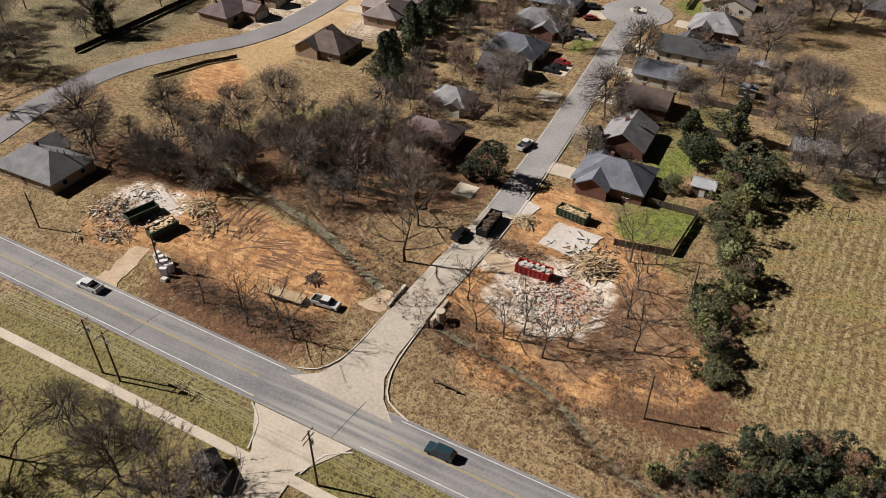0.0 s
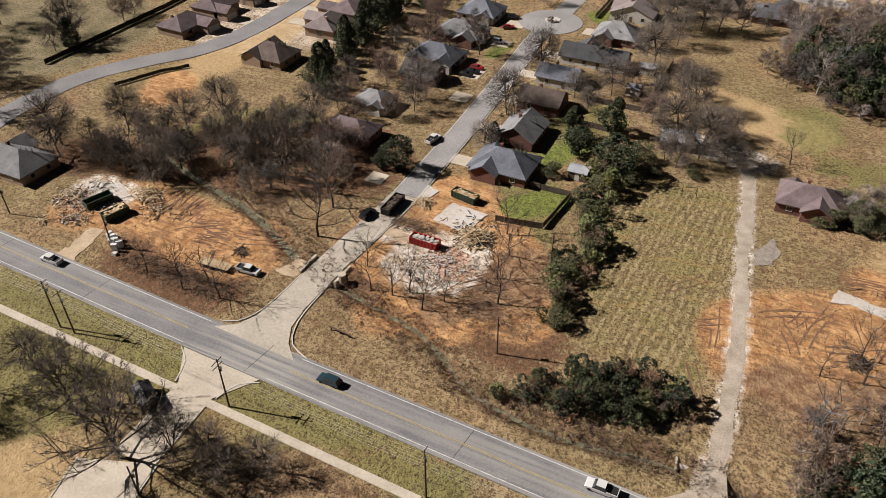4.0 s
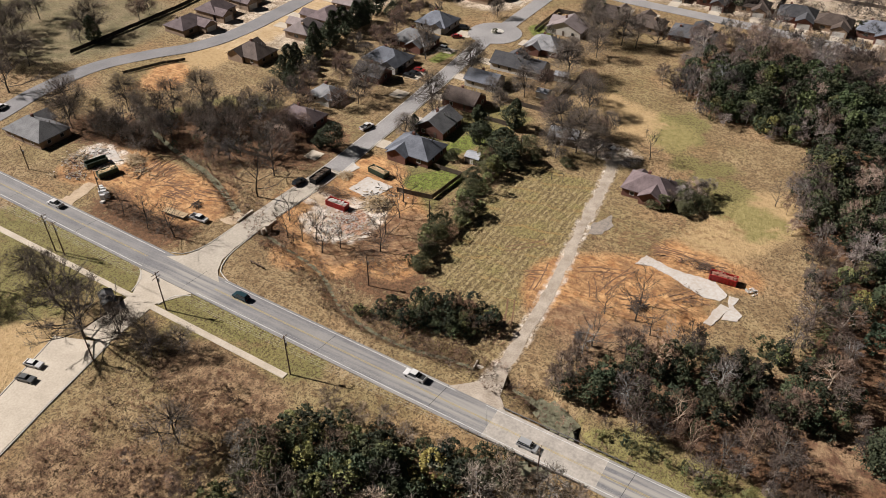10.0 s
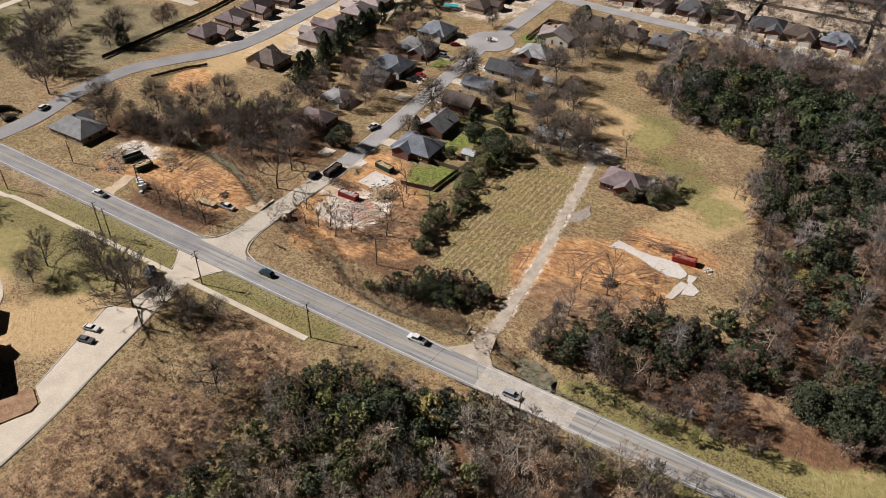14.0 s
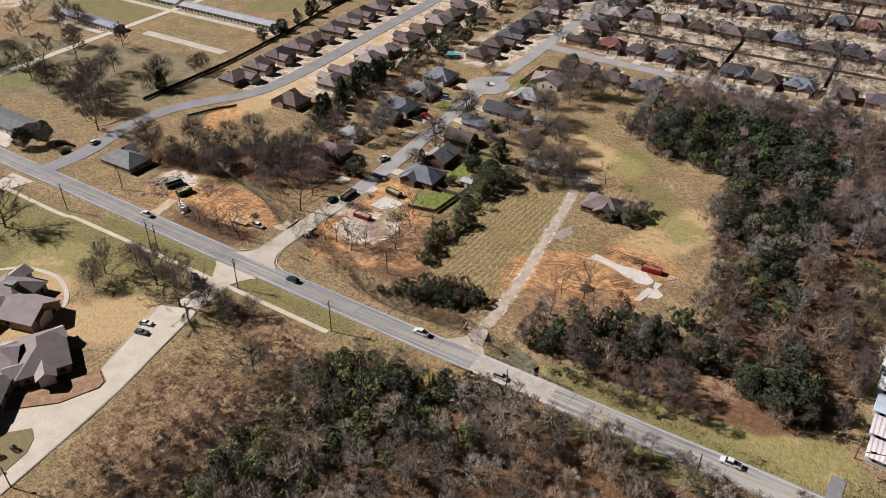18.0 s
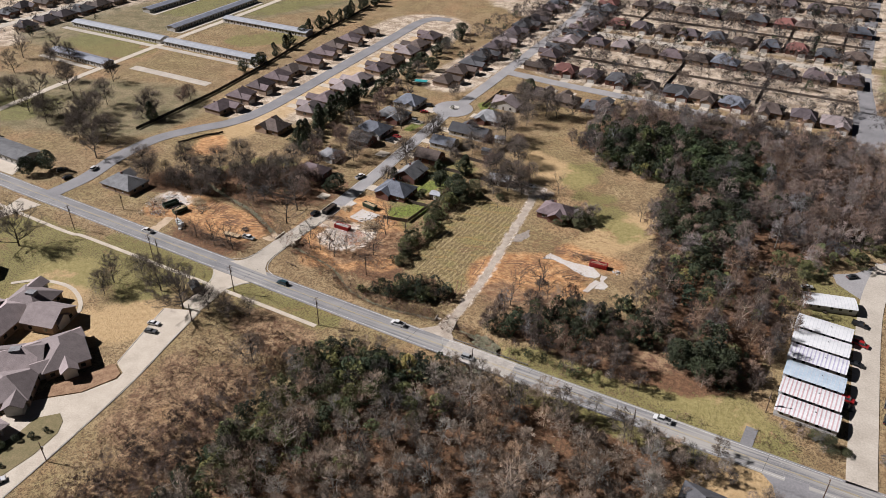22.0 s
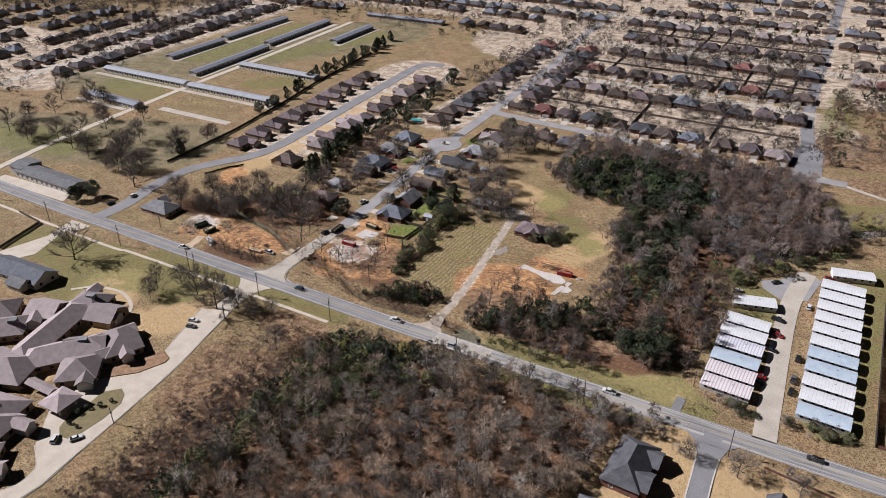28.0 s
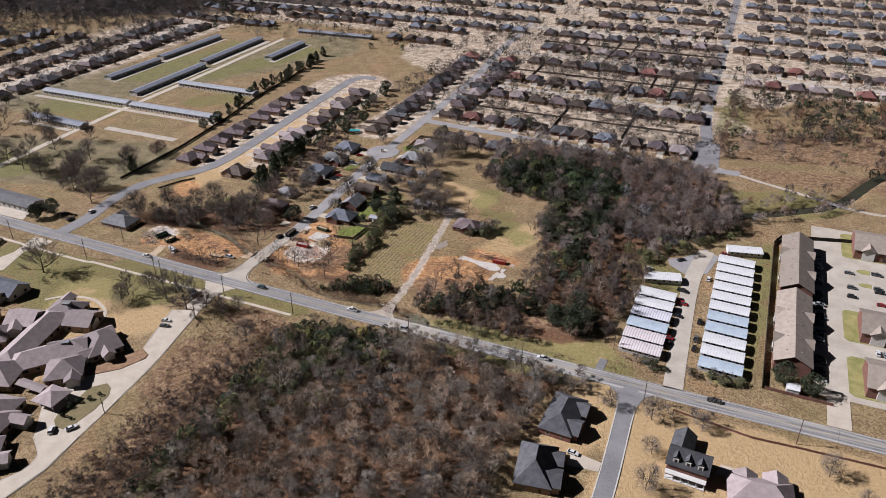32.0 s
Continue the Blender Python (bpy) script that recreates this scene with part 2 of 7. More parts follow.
def ribbon(shape, pts, left, right, z, deep=0.4):
    """A slab along a line, from left to right of it, with its top at z."""
    pts, rows = curve_points(pts), []
    for i, p in enumerate(pts):
        d = (pts[min(i + 1, len(pts) - 1)] - pts[max(i - 1, 0)]).normalized()
        s = Vector((-d.y, d.x, 0))
        rows.append((p + s * left, p - s * right))
    k = len(shape.v)
    for a, b in rows:
        shape.v += [(a.x, a.y, z), (b.x, b.y, z), (a.x, a.y, z - deep), (b.x, b.y, z - deep)]
    for i in range(len(rows) - 1):
        m = k + 4 * i
        shape.f += [(m, m + 1, m + 5, m + 4), (m + 2, m, m + 4, m + 6), (m + 1, m + 3, m + 7, m + 5)]
    e = k + 4 * (len(rows) - 1)
    shape.f += [(k, k + 2, k + 3, k + 1), (e, e + 1, e + 3, e + 2)]
    return shape


def slab(shape, pts, z, deep=0.4):
    """A flat slab over an outline that runs anticlockwise."""
    k, n = len(shape.v), len(pts)
    shape.v += [(x, y, z) for x, y in pts] + [(x, y, z - deep) for x, y in pts]
    shape.f.append(tuple(range(k, k + n)))
    for i in range(n):
        j = (i + 1) % n
        shape.f.append((k + i, k + n + i, k + n + j, k + j))
    return shape


def ragged(pts, amount=0.35, step=1.1, seed=3):
    """The outline with broken, uneven edges."""
    rng, out = random.Random(seed), []
    for (ax, ay), (bx, by) in zip(pts, pts[1:] + pts[:1]):
        k = max(1, int(math.hypot(bx - ax, by - ay) / step))
        out += [(ax + (bx - ax) * i / k + rng.gauss(0, amount), ay + (by - ay) * i / k + rng.gauss(0, amount)) for i in range(k)]
    return out


# ---- ground ----
CREEK = [(-100, 70), (-70, 52), (-46, 44), (-33, 41), (-20, 35.5), (-8, 29.3), (11, 24.3), (30, 20), (46, 10.3), (65, 8), (82, 10.5), (100, 8.5), (112, 4), (110, -8), (92, -16), (72, -32), (61, -50), (59, -72), (57.5, -92), (57, -120), (58, -170)]
PONDS = [[(103, 8), (108, 5.5), (111, 4)], [(108, -10), (101, -14), (94, -17)]]
CREEK_N = [(420, 420), (332, 284), (302, 226), (272, 200), (240, 178), (215, 140)]
DIRT = [(-46, 28, -20, 25, 6), (-35, 26, -22, 27, 7), (-66, 24, -56, 28, 7), (10, 42, 26, 42, 9), (14, 66, 32, 50, 8), (97, 48, 111, 55, 13), (112, 76, 130, 74, 2), (118, 56, 122, 54, 3), (30, 32, 46, 34, 5), (20, 22, 34, 26, 3), (-98, 86, -94, 80, 5)]
DUST = [(17, 38, 22, 36, 4), (15, 43, 19, 42, 3), (29, 46, 29, 37, 1.5), (21, 48, 27, 49, 2.5), (6, 47, 14, 46, 1.2), (-72, 29, -65, 29, 4), (60, 122, 82, 118, 3)]
RUST = [(28, -24, 46, -27, 5), (38, -55, 44, -75, 7), (44, -85, 46, -140, 7), (20, -56, 26, -84, 3), (240, 300, 340, 330, 25), (250, 250, 330, 262, 8), (102, 34, 120, 30, 7), (150, 30, 165, 34, 8), (30, 34, 40, 44, 6)]
TOWN = [(40, 320, 190, 320, 50), (-20, 480, 200, 480, 90), (-300, 620, 480, 620, 90), (-300, 820, 500, 820, 130), (240, 485, 420, 485, 45), (-390, 170, -390, 450, 45), (-27, 230, -5, 430, 14), (-100, 150, -100, 320, 30), (-480, 200, -560, 200, 60)]
TRACK = [(88.8, 1), (90, 20), (88, 50), (85.7, 66), (82.2, 97), (79, 118)]
GREEN = [(-290, 60, -230, 70, 14), (-240, 300, -200, 400, 10), (-290, 400, -290, 330, 10), (-200, 230, -180, 250, 8), (-100, -30, -60, -60, 6), (250, 20, 262, 140, 3), (160, 25, 190, 11, 4), (245, 200, 285, 214, 12), (228, 300, 226, 420, 4), (-130, -28, -30, -24, 9), (-60, -9, 45, -9, 2.5), (33, 76, 35, 66, 4), (24, 95, 34, 120, 5), (114, 116, 128, 102, 2), (92, 150, 94, 138, 3), (105, 125, 112, 122, 2), (118, 3.5, 205, 2, 2), (165, 6, 195, 8, 4), (-300, 180, -262, 178, 16), (-60, 62, -50, 78, 7), (215, 88, 208, 94, 8), (-300, 270, -298, 330, 14), (130, -9, 180, -9, 2)]
LITTER = [(-50, 60, -20, 70, 14), (-20, 11, -40, 13, 5), (14, 28, 50, 26, 4), (-88, 40, -60, 48, 6)]
PALE = [(190, -50, 204, -20, 8), (226, -30, 320, -26, 10), (226, -70, 320, -60, 16), (-96, 96, -84, 300, 6), (156, 24, 164, 18, 2), (166, 15, 194, 10, 4), (120, 84, 132, 112, 6), (60, 150, 90, 140, 6), (-40, -90, -60, -40, 12), (-28, -60, -14, -44, 8), (228, -36, 320, -34, 18), (196, -50, 206, -26, 4)]
RUTS = [(-52, 30, -44, 27, 5), (-40, 26, -20, 27, 6), (-64, 17, -58, 18, 3), (28, 33, 44, 36, 6), (36, 44, 38, 52, 4), (94, 44, 106, 58, 8), (90, 76, 124, 77, 4), (112, 92, 119, 95, 4), (-24, 43, -8, 37, 5), (112, 60, 122, 56, 3)]
BRICKY = [(25, 43, 27, 41, 3), (22, 45, 24, 44, 1)]
VIVID = [(31, 70, 37, 76, 3), (30, 94, 35, 108, 2), (11, 204, 14, 200, 3), (-12, 152, -11, 160, 1)]
MEADOW = [(54, 100), (80, 99), (85.5, 60), (84, 28), (76, 30), (62, 30), (57, 40), (53, 75)]
WOOD_S = [(58, -24), (70, -17), (97, -17), (131, -12), (170, -12), (192, -12), (182, -28), (176, -60), (178, -160), (60, -160), (61, -120), (62, -85), (63, -52), (52, -36)]
WOOD_N = [(76, 178), (100, 158), (136, 154), (136, 128), (136, 108), (143, 92), (190, 100), (212, 120), (245, 165), (235, 200), (215, 235), (150, 238), (88, 232), (78, 205)]
WOOD_M = [(100, 12), (150, 8), (178, 10), (196, 22), (200, 60), (200, 95), (170, 105), (143, 92), (150, 66), (146, 46), (120, 36), (104, 28)]
PINES = [(95, 165), (135, 160), (165, 150), (170, 190), (120, 205), (95, 195)]


def line_gap(X, Y, pts):
    best = np.full(X.shape, 1e9)
    for (ax, ay), (bx, by) in zip(pts, pts[1:]):
        dx, dy = bx - ax, by - ay
        t = np.clip(((X - ax) * dx + (Y - ay) * dy) / (dx * dx + dy * dy), 0, 1)
        best = np.minimum(best, np.hypot(X - ax - t * dx, Y - ay - t * dy))
    return best


def patch(X, Y, zones, soft):
    out = np.zeros(X.shape)
    for ax, ay, bx, by, r in zones:
        out = np.maximum(out, np.clip(1 - (line_gap(X, Y, [(ax, ay), (bx, by)]) - r) / soft, 0, 1))
    return out


def region(X, Y, poly, soft, inset=0.0):
    """1 well inside the outline, 0 outside, with a soft edge."""
    hit = np.zeros(X.shape, dtype=bool)
    ring_pts = poly + poly[:1]
    for (ax, ay), (bx, by) in zip(ring_pts, ring_pts[1:]):
        if ay != by:
            hit ^= ((ay > Y) != (by > Y)) & (X < ax + (Y - ay) * (bx - ax) / (by - ay))
    return np.clip(0.5 + (np.where(hit, 1, -1) * line_gap(X, Y, ring_pts) - inset) / soft, 0, 1)


def ground_sheet():
    far = np.cumsum(1.28 ** np.arange(18) * 8)
    xs = np.concatenate([-260 - far[::-1], np.arange(-260, -90, 2.0), np.arange(-90, 130, 1.0), np.arange(130, 350, 2.0), 350 + far])
    ys = np.concatenate([-190 - far[::-1], np.arange(-190, -20, 2.0), np.arange(-20, 122, 1.0), np.arange(122, 360, 2.0), 360 + far])
    X, Y = np.meshgrid(xs, ys)
    gap = line_gap(X, Y, [(p.x, p.y) for p in curve_points(CREEK, 5)])
    gapn = line_gap(X, Y, [(p.x, p.y) for p in curve_points(CREEK_N, 5)])
    Z = -0.06 - 0.06 * (np.sin(X * 0.31 + np.sin(Y * 0.17)) * np.sin(Y * 0.27 + 1) + 1)
    Z -= 1.7 * np.clip(1 - (gap - 0.2) / 2.4, 0, 1) ** 1.2 + 2.0 * np.clip(1 - (gapn - 2.5) / 4, 0, 1) ** 1.3
    for line in PONDS:
        Z -= 1.5 * np.clip(1 - (line_gap(X, Y, line) - 2.2) / 2.2, 0, 1)
    rng = np.random.default_rng(3)
    Z += 0.05 * (rng.random(X.shape) - 0.5) * np.clip(patch(X, Y, DIRT, 4) * 3, 0.6, 3)
    bed = np.clip(1 - (line_gap(X, Y, TRACK) - 2.5) / 2.5, 0, 1)
    Z = Z * (1 - bed) - 0.05 * bed
    ny, nx = X.shape
    me = bpy.data.meshes.new("ground")
    me.vertices.add(nx * ny)
    me.vertices.foreach_set("co", np.stack([X, Y, np.minimum(Z, 0.1)], -1).ravel())
    a = (np.arange(ny - 1)[:, None] * nx + np.arange(nx - 1)).ravel()
    quads = np.stack([a, a + 1, a + nx + 1, a + nx], -1)
    me.loops.add(quads.size), me.polygons.add(len(quads))
    me.loops.foreach_set("vertex_index", quads.ravel())
    me.polygons.foreach_set("loop_start", np.arange(0, quads.size, 4))
    me.polygons.foreach_set("loop_total", np.full(len(quads), 4))
    me.update()
    for name, (r, g, b) in (("zones", (patch(X, Y, DIRT, 8), patch(X, Y, GREEN, 12), np.maximum.reduce([patch(X, Y, LITTER, 10)] + [region(X, Y, w, 5, 3) for w in (WOOD_S, WOOD_N, WOOD_M)]))), ("dusts", (np.maximum(patch(X, Y, DUST, 5), np.clip(1.0 - line_gap(X, Y, TRACK) / 4.0, 0, 0.6)), patch(X, Y, RUST, 9), patch(X, Y, TOWN, 12))), ("fields", (region(X, Y, MEADOW, 4), np.clip(1.2 - gap / 3, 0, 1), patch(X, Y, FOREST_SHADE, 40))), ("lawns", (patch(X, Y, PALE, 9), patch(X, Y, [(-300, 60, -170, 100, 30), (-330, 200, -200, 420, 40)], 20), 0 * X)), ("lots", (patch(X, Y, RUTS, 7), patch(X, Y, BRICKY, 3), patch(X, Y, VIVID, 4)))):
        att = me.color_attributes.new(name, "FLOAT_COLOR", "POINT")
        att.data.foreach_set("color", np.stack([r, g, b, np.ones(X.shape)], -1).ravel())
    me.shade_smooth()
    return me


# ground below the far trees, where canopy shade is put into the colour
FOREST_SHADE = [(-700, 560, -420, 760, 110), (-560, 480, -300, 640, 30)]


def ground_material():
    m = bpy.data.materials.new("ground")
    m.use_nodes = True
    n, l = m.node_tree.nodes, m.node_tree.links
    b = n["Principled BSDF"]
    b.inputs["Roughness"].default_value, b.inputs["Specular IOR Level"].default_value = 0.95, 0.15
    pos = n.new("ShaderNodeNewGeometry").outputs["Position"]

    def fuzz(scale, detail=5, stretch=None):
        k = n.new("ShaderNodeTexNoise")
        k.inputs["Scale"].default_value, k.inputs["Detail"].default_value, k.inputs["Roughness"].default_value = scale, detail, 0.62
        if stretch:
            s = n.new("ShaderNodeVectorMath")
            s.operation = "MULTIPLY"
            s.inputs[1].default_value = stretch
            l.new(pos, s.inputs[0]), l.new(s.outputs[0], k.inputs["Vector"])
        else:
            l.new(pos, k.inputs["Vector"])
        return k.outputs[0]

    def blend(fac, a, c):
        x = n.new("ShaderNodeMix")
        x.data_type = "RGBA"
        l.new(fac, x.inputs[0])
        for i, v in ((6, a), (7, c)):
            if isinstance(v, tuple):
                x.inputs[i].default_value = (*[w * ALBEDO for w in v], 1)
            else:
                l.new(v, x.inputs[i])
        return x.outputs[2]

    def span(v, lo, hi, top=1.0):
        r = n.new("ShaderNodeMapRange")
        r.inputs[1].default_value, r.inputs[2].default_value, r.inputs[4].default_value = lo, hi, top
        l.new(v, r.inputs[0])
        return r.outputs[0]

    def edge(mask, noise_out, amount=0.9):
        """The mask with a ragged edge."""
        s, a = n.new("ShaderNodeMath"), n.new("ShaderNodeMath")
        s.operation, a.operation = "MULTIPLY_ADD", "MULTIPLY"
        s.inputs[1].default_value, s.inputs[2].default_value = 2 * amount, 1 - amount
        l.new(noise_out, s.inputs[0]), l.new(mask, a.inputs[0]), l.new(s.outputs[0], a.inputs[1])
        return span(a.outputs[0], 0.32, 0.68)

    def channels(name):
        a, s = n.new("ShaderNodeVertexColor"), n.new("ShaderNodeSeparateColor")
        a.layer_name = name
        l.new(a.outputs[0], s.inputs[0])
        return s.outputs

    zones, fields, dusts = channels("zones"), channels("fields"), channels("dusts")
    lawns, lots = channels("lawns"), channels("lots")

    def bands(scale, bend, size, turn=0.0):
        """Wavering parallel lines along y."""
        w, mp = n.new("ShaderNodeTexWave"), n.new("ShaderNodeMapping")
        mp.inputs["Rotation"].default_value = (0, 0, turn)
        w.inputs["Scale"].default_value, w.inputs["Distortion"].default_value = scale, bend
        w.inputs["Detail"].default_value, w.inputs["Detail Scale"].default_value = 2.5, size
        l.new(pos, mp.inputs[0]), l.new(mp.outputs[0], w.inputs["Vector"])
        return w.outputs["Fac"]

    def times(a, c):
        x = n.new("ShaderNodeMath")
        x.operation = "MULTIPLY"
        l.new(a, x.inputs[0]), l.new(c, x.inputs[1])
        return x.outputs[0]

    clump = fuzz(1.3, 3)
    big, mid, small, fine = fuzz(0.02), fuzz(0.1), fuzz(0.6, 6), fuzz(2.6, 5)
    grass = blend(span(mid, 0.3, 0.7), (0.225, 0.157, 0.088), (0.43, 0.325, 0.19))
    grass = blend(span(big, 0.46, 0.6, 0.35), grass, (0.24, 0.215, 0.09))
    grass = blend(span(fuzz(0.035), 0.52, 0.66, 0.6), grass, (0.42, 0.265, 0.15))
    grass = blend(span(small, 0.47, 0.62, 0.8), grass, (0.165, 0.105, 0.055))
    green = blend(span(small, 0.3, 0.7), (0.115, 0.13, 0.035), (0.26, 0.25, 0.095))
    dirt = blend(span(fuzz(0.3, 5), 0.35, 0.65), (0.4, 0.2, 0.092), (0.7, 0.435, 0.22))
    dirt = blend(span(fuzz(1.1, 4, (0.22, 1.0, 1.0)), 0.5, 0.62, 0.65), dirt, (0.18, 0.09, 0.05))
    dirt = blend(span(mid, 0.48, 0.62, 0.5), dirt, (0.25, 0.15, 0.085))
    litter = blend(span(small, 0.3, 0.7), (0.07, 0.04, 0.026), (0.25, 0.14, 0.08))
    meadow = blend(span(fuzz(1.5, 4, (1.0, 0.3, 1.0)), 0.38, 0.6), (0.14, 0.102, 0.05), (0.32, 0.25, 0.13))
    meadow = blend(span(times(span(bands(0.15, 5.0, 0.35, 0.06), 0.45, 0.9), span(small, 0.38, 0.58)), 0, 1, 0.7), meadow, (0.46, 0.375, 0.215))
    meadow = blend(times(span(bands(0.048, 6.0, 1.0, 1.35), 0.8, 1.0), span(mid, 0.45, 0.6)), meadow, (0.36, 0.22, 0.11))
    meadow = blend(span(mid, 0.45, 0.62, 0.45), meadow, (0.25, 0.23, 0.085))
    grass = blend(span(edge(dusts[2], small, 0.6), 0, 1, 0.8), grass, blend(span(fuzz(0.16, 3), 0.42, 0.58), (0.4, 0.32, 0.245), (0.74, 0.63, 0.51)))
    grass = blend(span(edge(lawns[1], mid, 1.0), 0, 1, 0.8), grass, blend(span(mid, 0.4, 0.6), (0.15, 0.145, 0.08), (0.27, 0.225, 0.14)))
    grass = blend(span(edge(lawns[0], mid, 1.0), 0, 1, 0.75), grass, blend(span(small, 0.35, 0.65), (0.42, 0.29, 0.15), (0.6, 0.44, 0.25)))
    c = blend(span(edge(zones[1], mid, 2.0), 0, 1, 0.66), grass, green)
    c = blend(edge(zones[2], small, 1.6), c, litter)
    c = blend(edge(fields[0], small, 0.4), c, meadow)
    c = blend(edge(zones[0], mid, 1.2), c, dirt)
    c = blend(span(edge(dusts[1], mid, 1.6), 0, 1, 0.8), c, blend(span(fuzz(0.35, 5), 0.4, 0.6), (0.13, 0.07, 0.046), (0.38, 0.26, 0.16)))
    c = blend(span(times(edge(lots[0], mid, 0.8), span(fuzz(0.45, 5), 0.5, 0.6)), 0, 1, 0.55), c, (0.19, 0.1, 0.055))
    c = blend(span(edge(lots[2], mid, 0.8), 0, 1, 0.9), c, blend(span(small, 0.35, 0.65), (0.09, 0.13, 0.025), (0.24, 0.28, 0.07)))
    c = blend(span(edge(dusts[0], fuzz(0.35, 4), 0.9), 0, 1, 0.9), c, blend(span(fuzz(0.35, 4), 0.38, 0.6), (0.46, 0.35, 0.25), (0.8, 0.73, 0.65)))
    c = blend(span(edge(lots[1], small, 1.2), 0, 1, 0.75), c, blend(span(clump, 0.4, 0.6), (0.42, 0.19, 0.11), (0.72, 0.45, 0.32)))
    c = blend(span(edge(fields[1], small, 0.9), 0, 1, 0.5), c, (0.13, 0.085, 0.05))
    # near-black paint for the shade under the far forest
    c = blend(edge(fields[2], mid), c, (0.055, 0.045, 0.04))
    tuft = span(lawns[0], 0.2, 1.0)
    tuft.node.inputs[3].default_value, tuft.node.inputs[4].default_value = 1.0, 0.15
    bare = span(zones[0], 0.3, 0.9)
    bare.node.inputs[3].default_value, bare.node.inputs[4].default_value = 1.0, 0.35
    tuft = times(tuft, bare)
    c = blend(times(tuft, span(clump, 0.51, 0.61, 0.68)), c, (0.08, 0.053, 0.03))
    c = blend(times(tuft, span(fine, 0.5, 0.62, 0.6)), c, (0.08, 0.055, 0.032))
    bright = n.new("ShaderNodeHueSaturation")
    bright.inputs["Value"].default_value, bright.inputs["Saturation"].default_value = 1.22, 1.04
    l.new(c, bright.inputs["Color"])
    c = bright.outputs[0]
    l.new(c, b.inputs["Base Color"])
    bump = n.new("ShaderNodeBump")
    bump.inputs["Strength"].default_value, bump.inputs["Distance"].default_value = 1.0, 0.5
    rough = n.new("ShaderNodeMath")
    rough.operation = "MULTIPLY_ADD"
    rough.inputs[1].default_value = 0.5
    l.new(fine, rough.inputs[0]), l.new(small, rough.inputs[2]), l.new(rough.outputs[0], bump.inputs["Height"]), l.new(bump.outputs[0], b.inputs["Normal"])
    return m


ground = tagged(new("ground", ground_sheet()), "dry winter grass and bare earth around the roads", "ground", kind="structure")
ground.data.materials.append(ground_material())
s = Shape()
ribbon(s, CREEK, 0.8, 0.8, -1.52, 0.1)
ribbon(s, CREEK[1:6], 1.15, 1.15, -1.2, 0.1)
ribbon(s, [(101, 8.6), (107, 6.8), (111, 3), (111.5, -3), (109, -9), (101, -13), (93, -16)], 1.5, 1.5, -0.95, 0.1)
for line in PONDS:
    ribbon(s, line, 3.6, 3.6, -0.9, 0.1)
solid("water", s, WATER_PALE, "shallow murky creek water between grassy banks", "creek", kind="structure")
s = Shape()
ribbon(s, CREEK_N, 3.8, 3.8, -1.4, 0.1)
solid("water", s, WATER, "dark slow creek water beside the woods", "creek", kind="structure")

# ---- roads ----
HIGHWAY = mat("worn highway asphalt", (0.165, 0.163, 0.175), (0.275, 0.268, 0.272), 0.85, (0.12, 2.0), 0.01, 30)
hn, hl = HIGHWAY.node_tree.nodes, HIGHWAY.node_tree.links
hp, hs, hx = hn.new("ShaderNodeNewGeometry"), hn.new("ShaderNodeSeparateXYZ"), hn.new("ShaderNodeMapRange")
hv, hk, hr, hm, hb = hn.new("ShaderNodeVectorMath"), hn.new("ShaderNodeTexNoise"), hn.new("ShaderNodeMapRange"), hn.new("ShaderNodeMath"), hn.new("ShaderNodeMix")
hv.operation, hm.operation, hb.data_type = "MULTIPLY", "MULTIPLY", "RGBA"
hv.inputs[1].default_value, hk.inputs["Scale"].default_value = (0.03, 0.85, 1), 1.0
hx.inputs[1].default_value, hx.inputs[2].default_value, hx.inputs[3].default_value = 40, 110, 0.35
hr.inputs[1].default_value, hr.inputs[2].default_value = 0.4, 0.62
hl.new(hp.outputs["Position"], hs.inputs[0]), hl.new(hp.outputs["Position"], hv.inputs[0]), hl.new(hv.outputs[0], hk.inputs["Vector"])
hl.new(hs.outputs[0], hx.inputs[0]), hl.new(hk.outputs[0], hr.inputs[0]), hl.new(hr.outputs[0], hm.inputs[1])
ha, hd, hw = hn.new("ShaderNodeMath"), hn.new("ShaderNodeMapRange"), hn.new("ShaderNodeMath")
hf = hn.new("ShaderNodeMath")
hf.operation, ha.operation, hw.operation = "SUBTRACT", "ABSOLUTE", "MAXIMUM"
hf.inputs[1].default_value = 3.0
hd.inputs[1].default_value, hd.inputs[2].default_value, hd.inputs[3].default_value, hd.inputs[4].default_value = 5.0, 24.0, 0.9, 0.0
hl.new(hs.outputs[0], hf.inputs[0]), hl.new(hf.outputs[0], ha.inputs[0]), hl.new(ha.outputs[0], hd.inputs[0])
hl.new(hx.outputs[0], hw.inputs[0]), hl.new(hd.outputs[0], hw.inputs[1]), hl.new(hw.outputs[0], hm.inputs[0])
hl.new(hm.outputs[0], hb.inputs[0]), hl.new(hn["Principled BSDF"].inputs["Base Color"].links[0].from_socket, hb.inputs[6])
hb.inputs[7].default_value = (0.25, 0.237, 0.216, 1)
hl.new(hb.outputs[2], hn["Principled BSDF"].inputs["Base Color"])
MAIN = [(-700, 30), (-400, 14), (-170, 4), (-100, 2), (0, -0.9), (100, -2.8), (200, -3.6), (310, -4.0), (420, -4.2), (700, -4)]
s = Shape()
solid("road", ribbon(s, MAIN, 4.4, 4.4, 0.05), HIGHWAY, "grey two-lane asphalt highway with worn lines", "road", kind="structure")


def main_y(x):
    for (ax, ay), (bx, by) in zip(MAIN, MAIN[1:]):
        if ax <= x <= bx:
            return ay + (by - ay) * (x - ax) / (bx - ax)


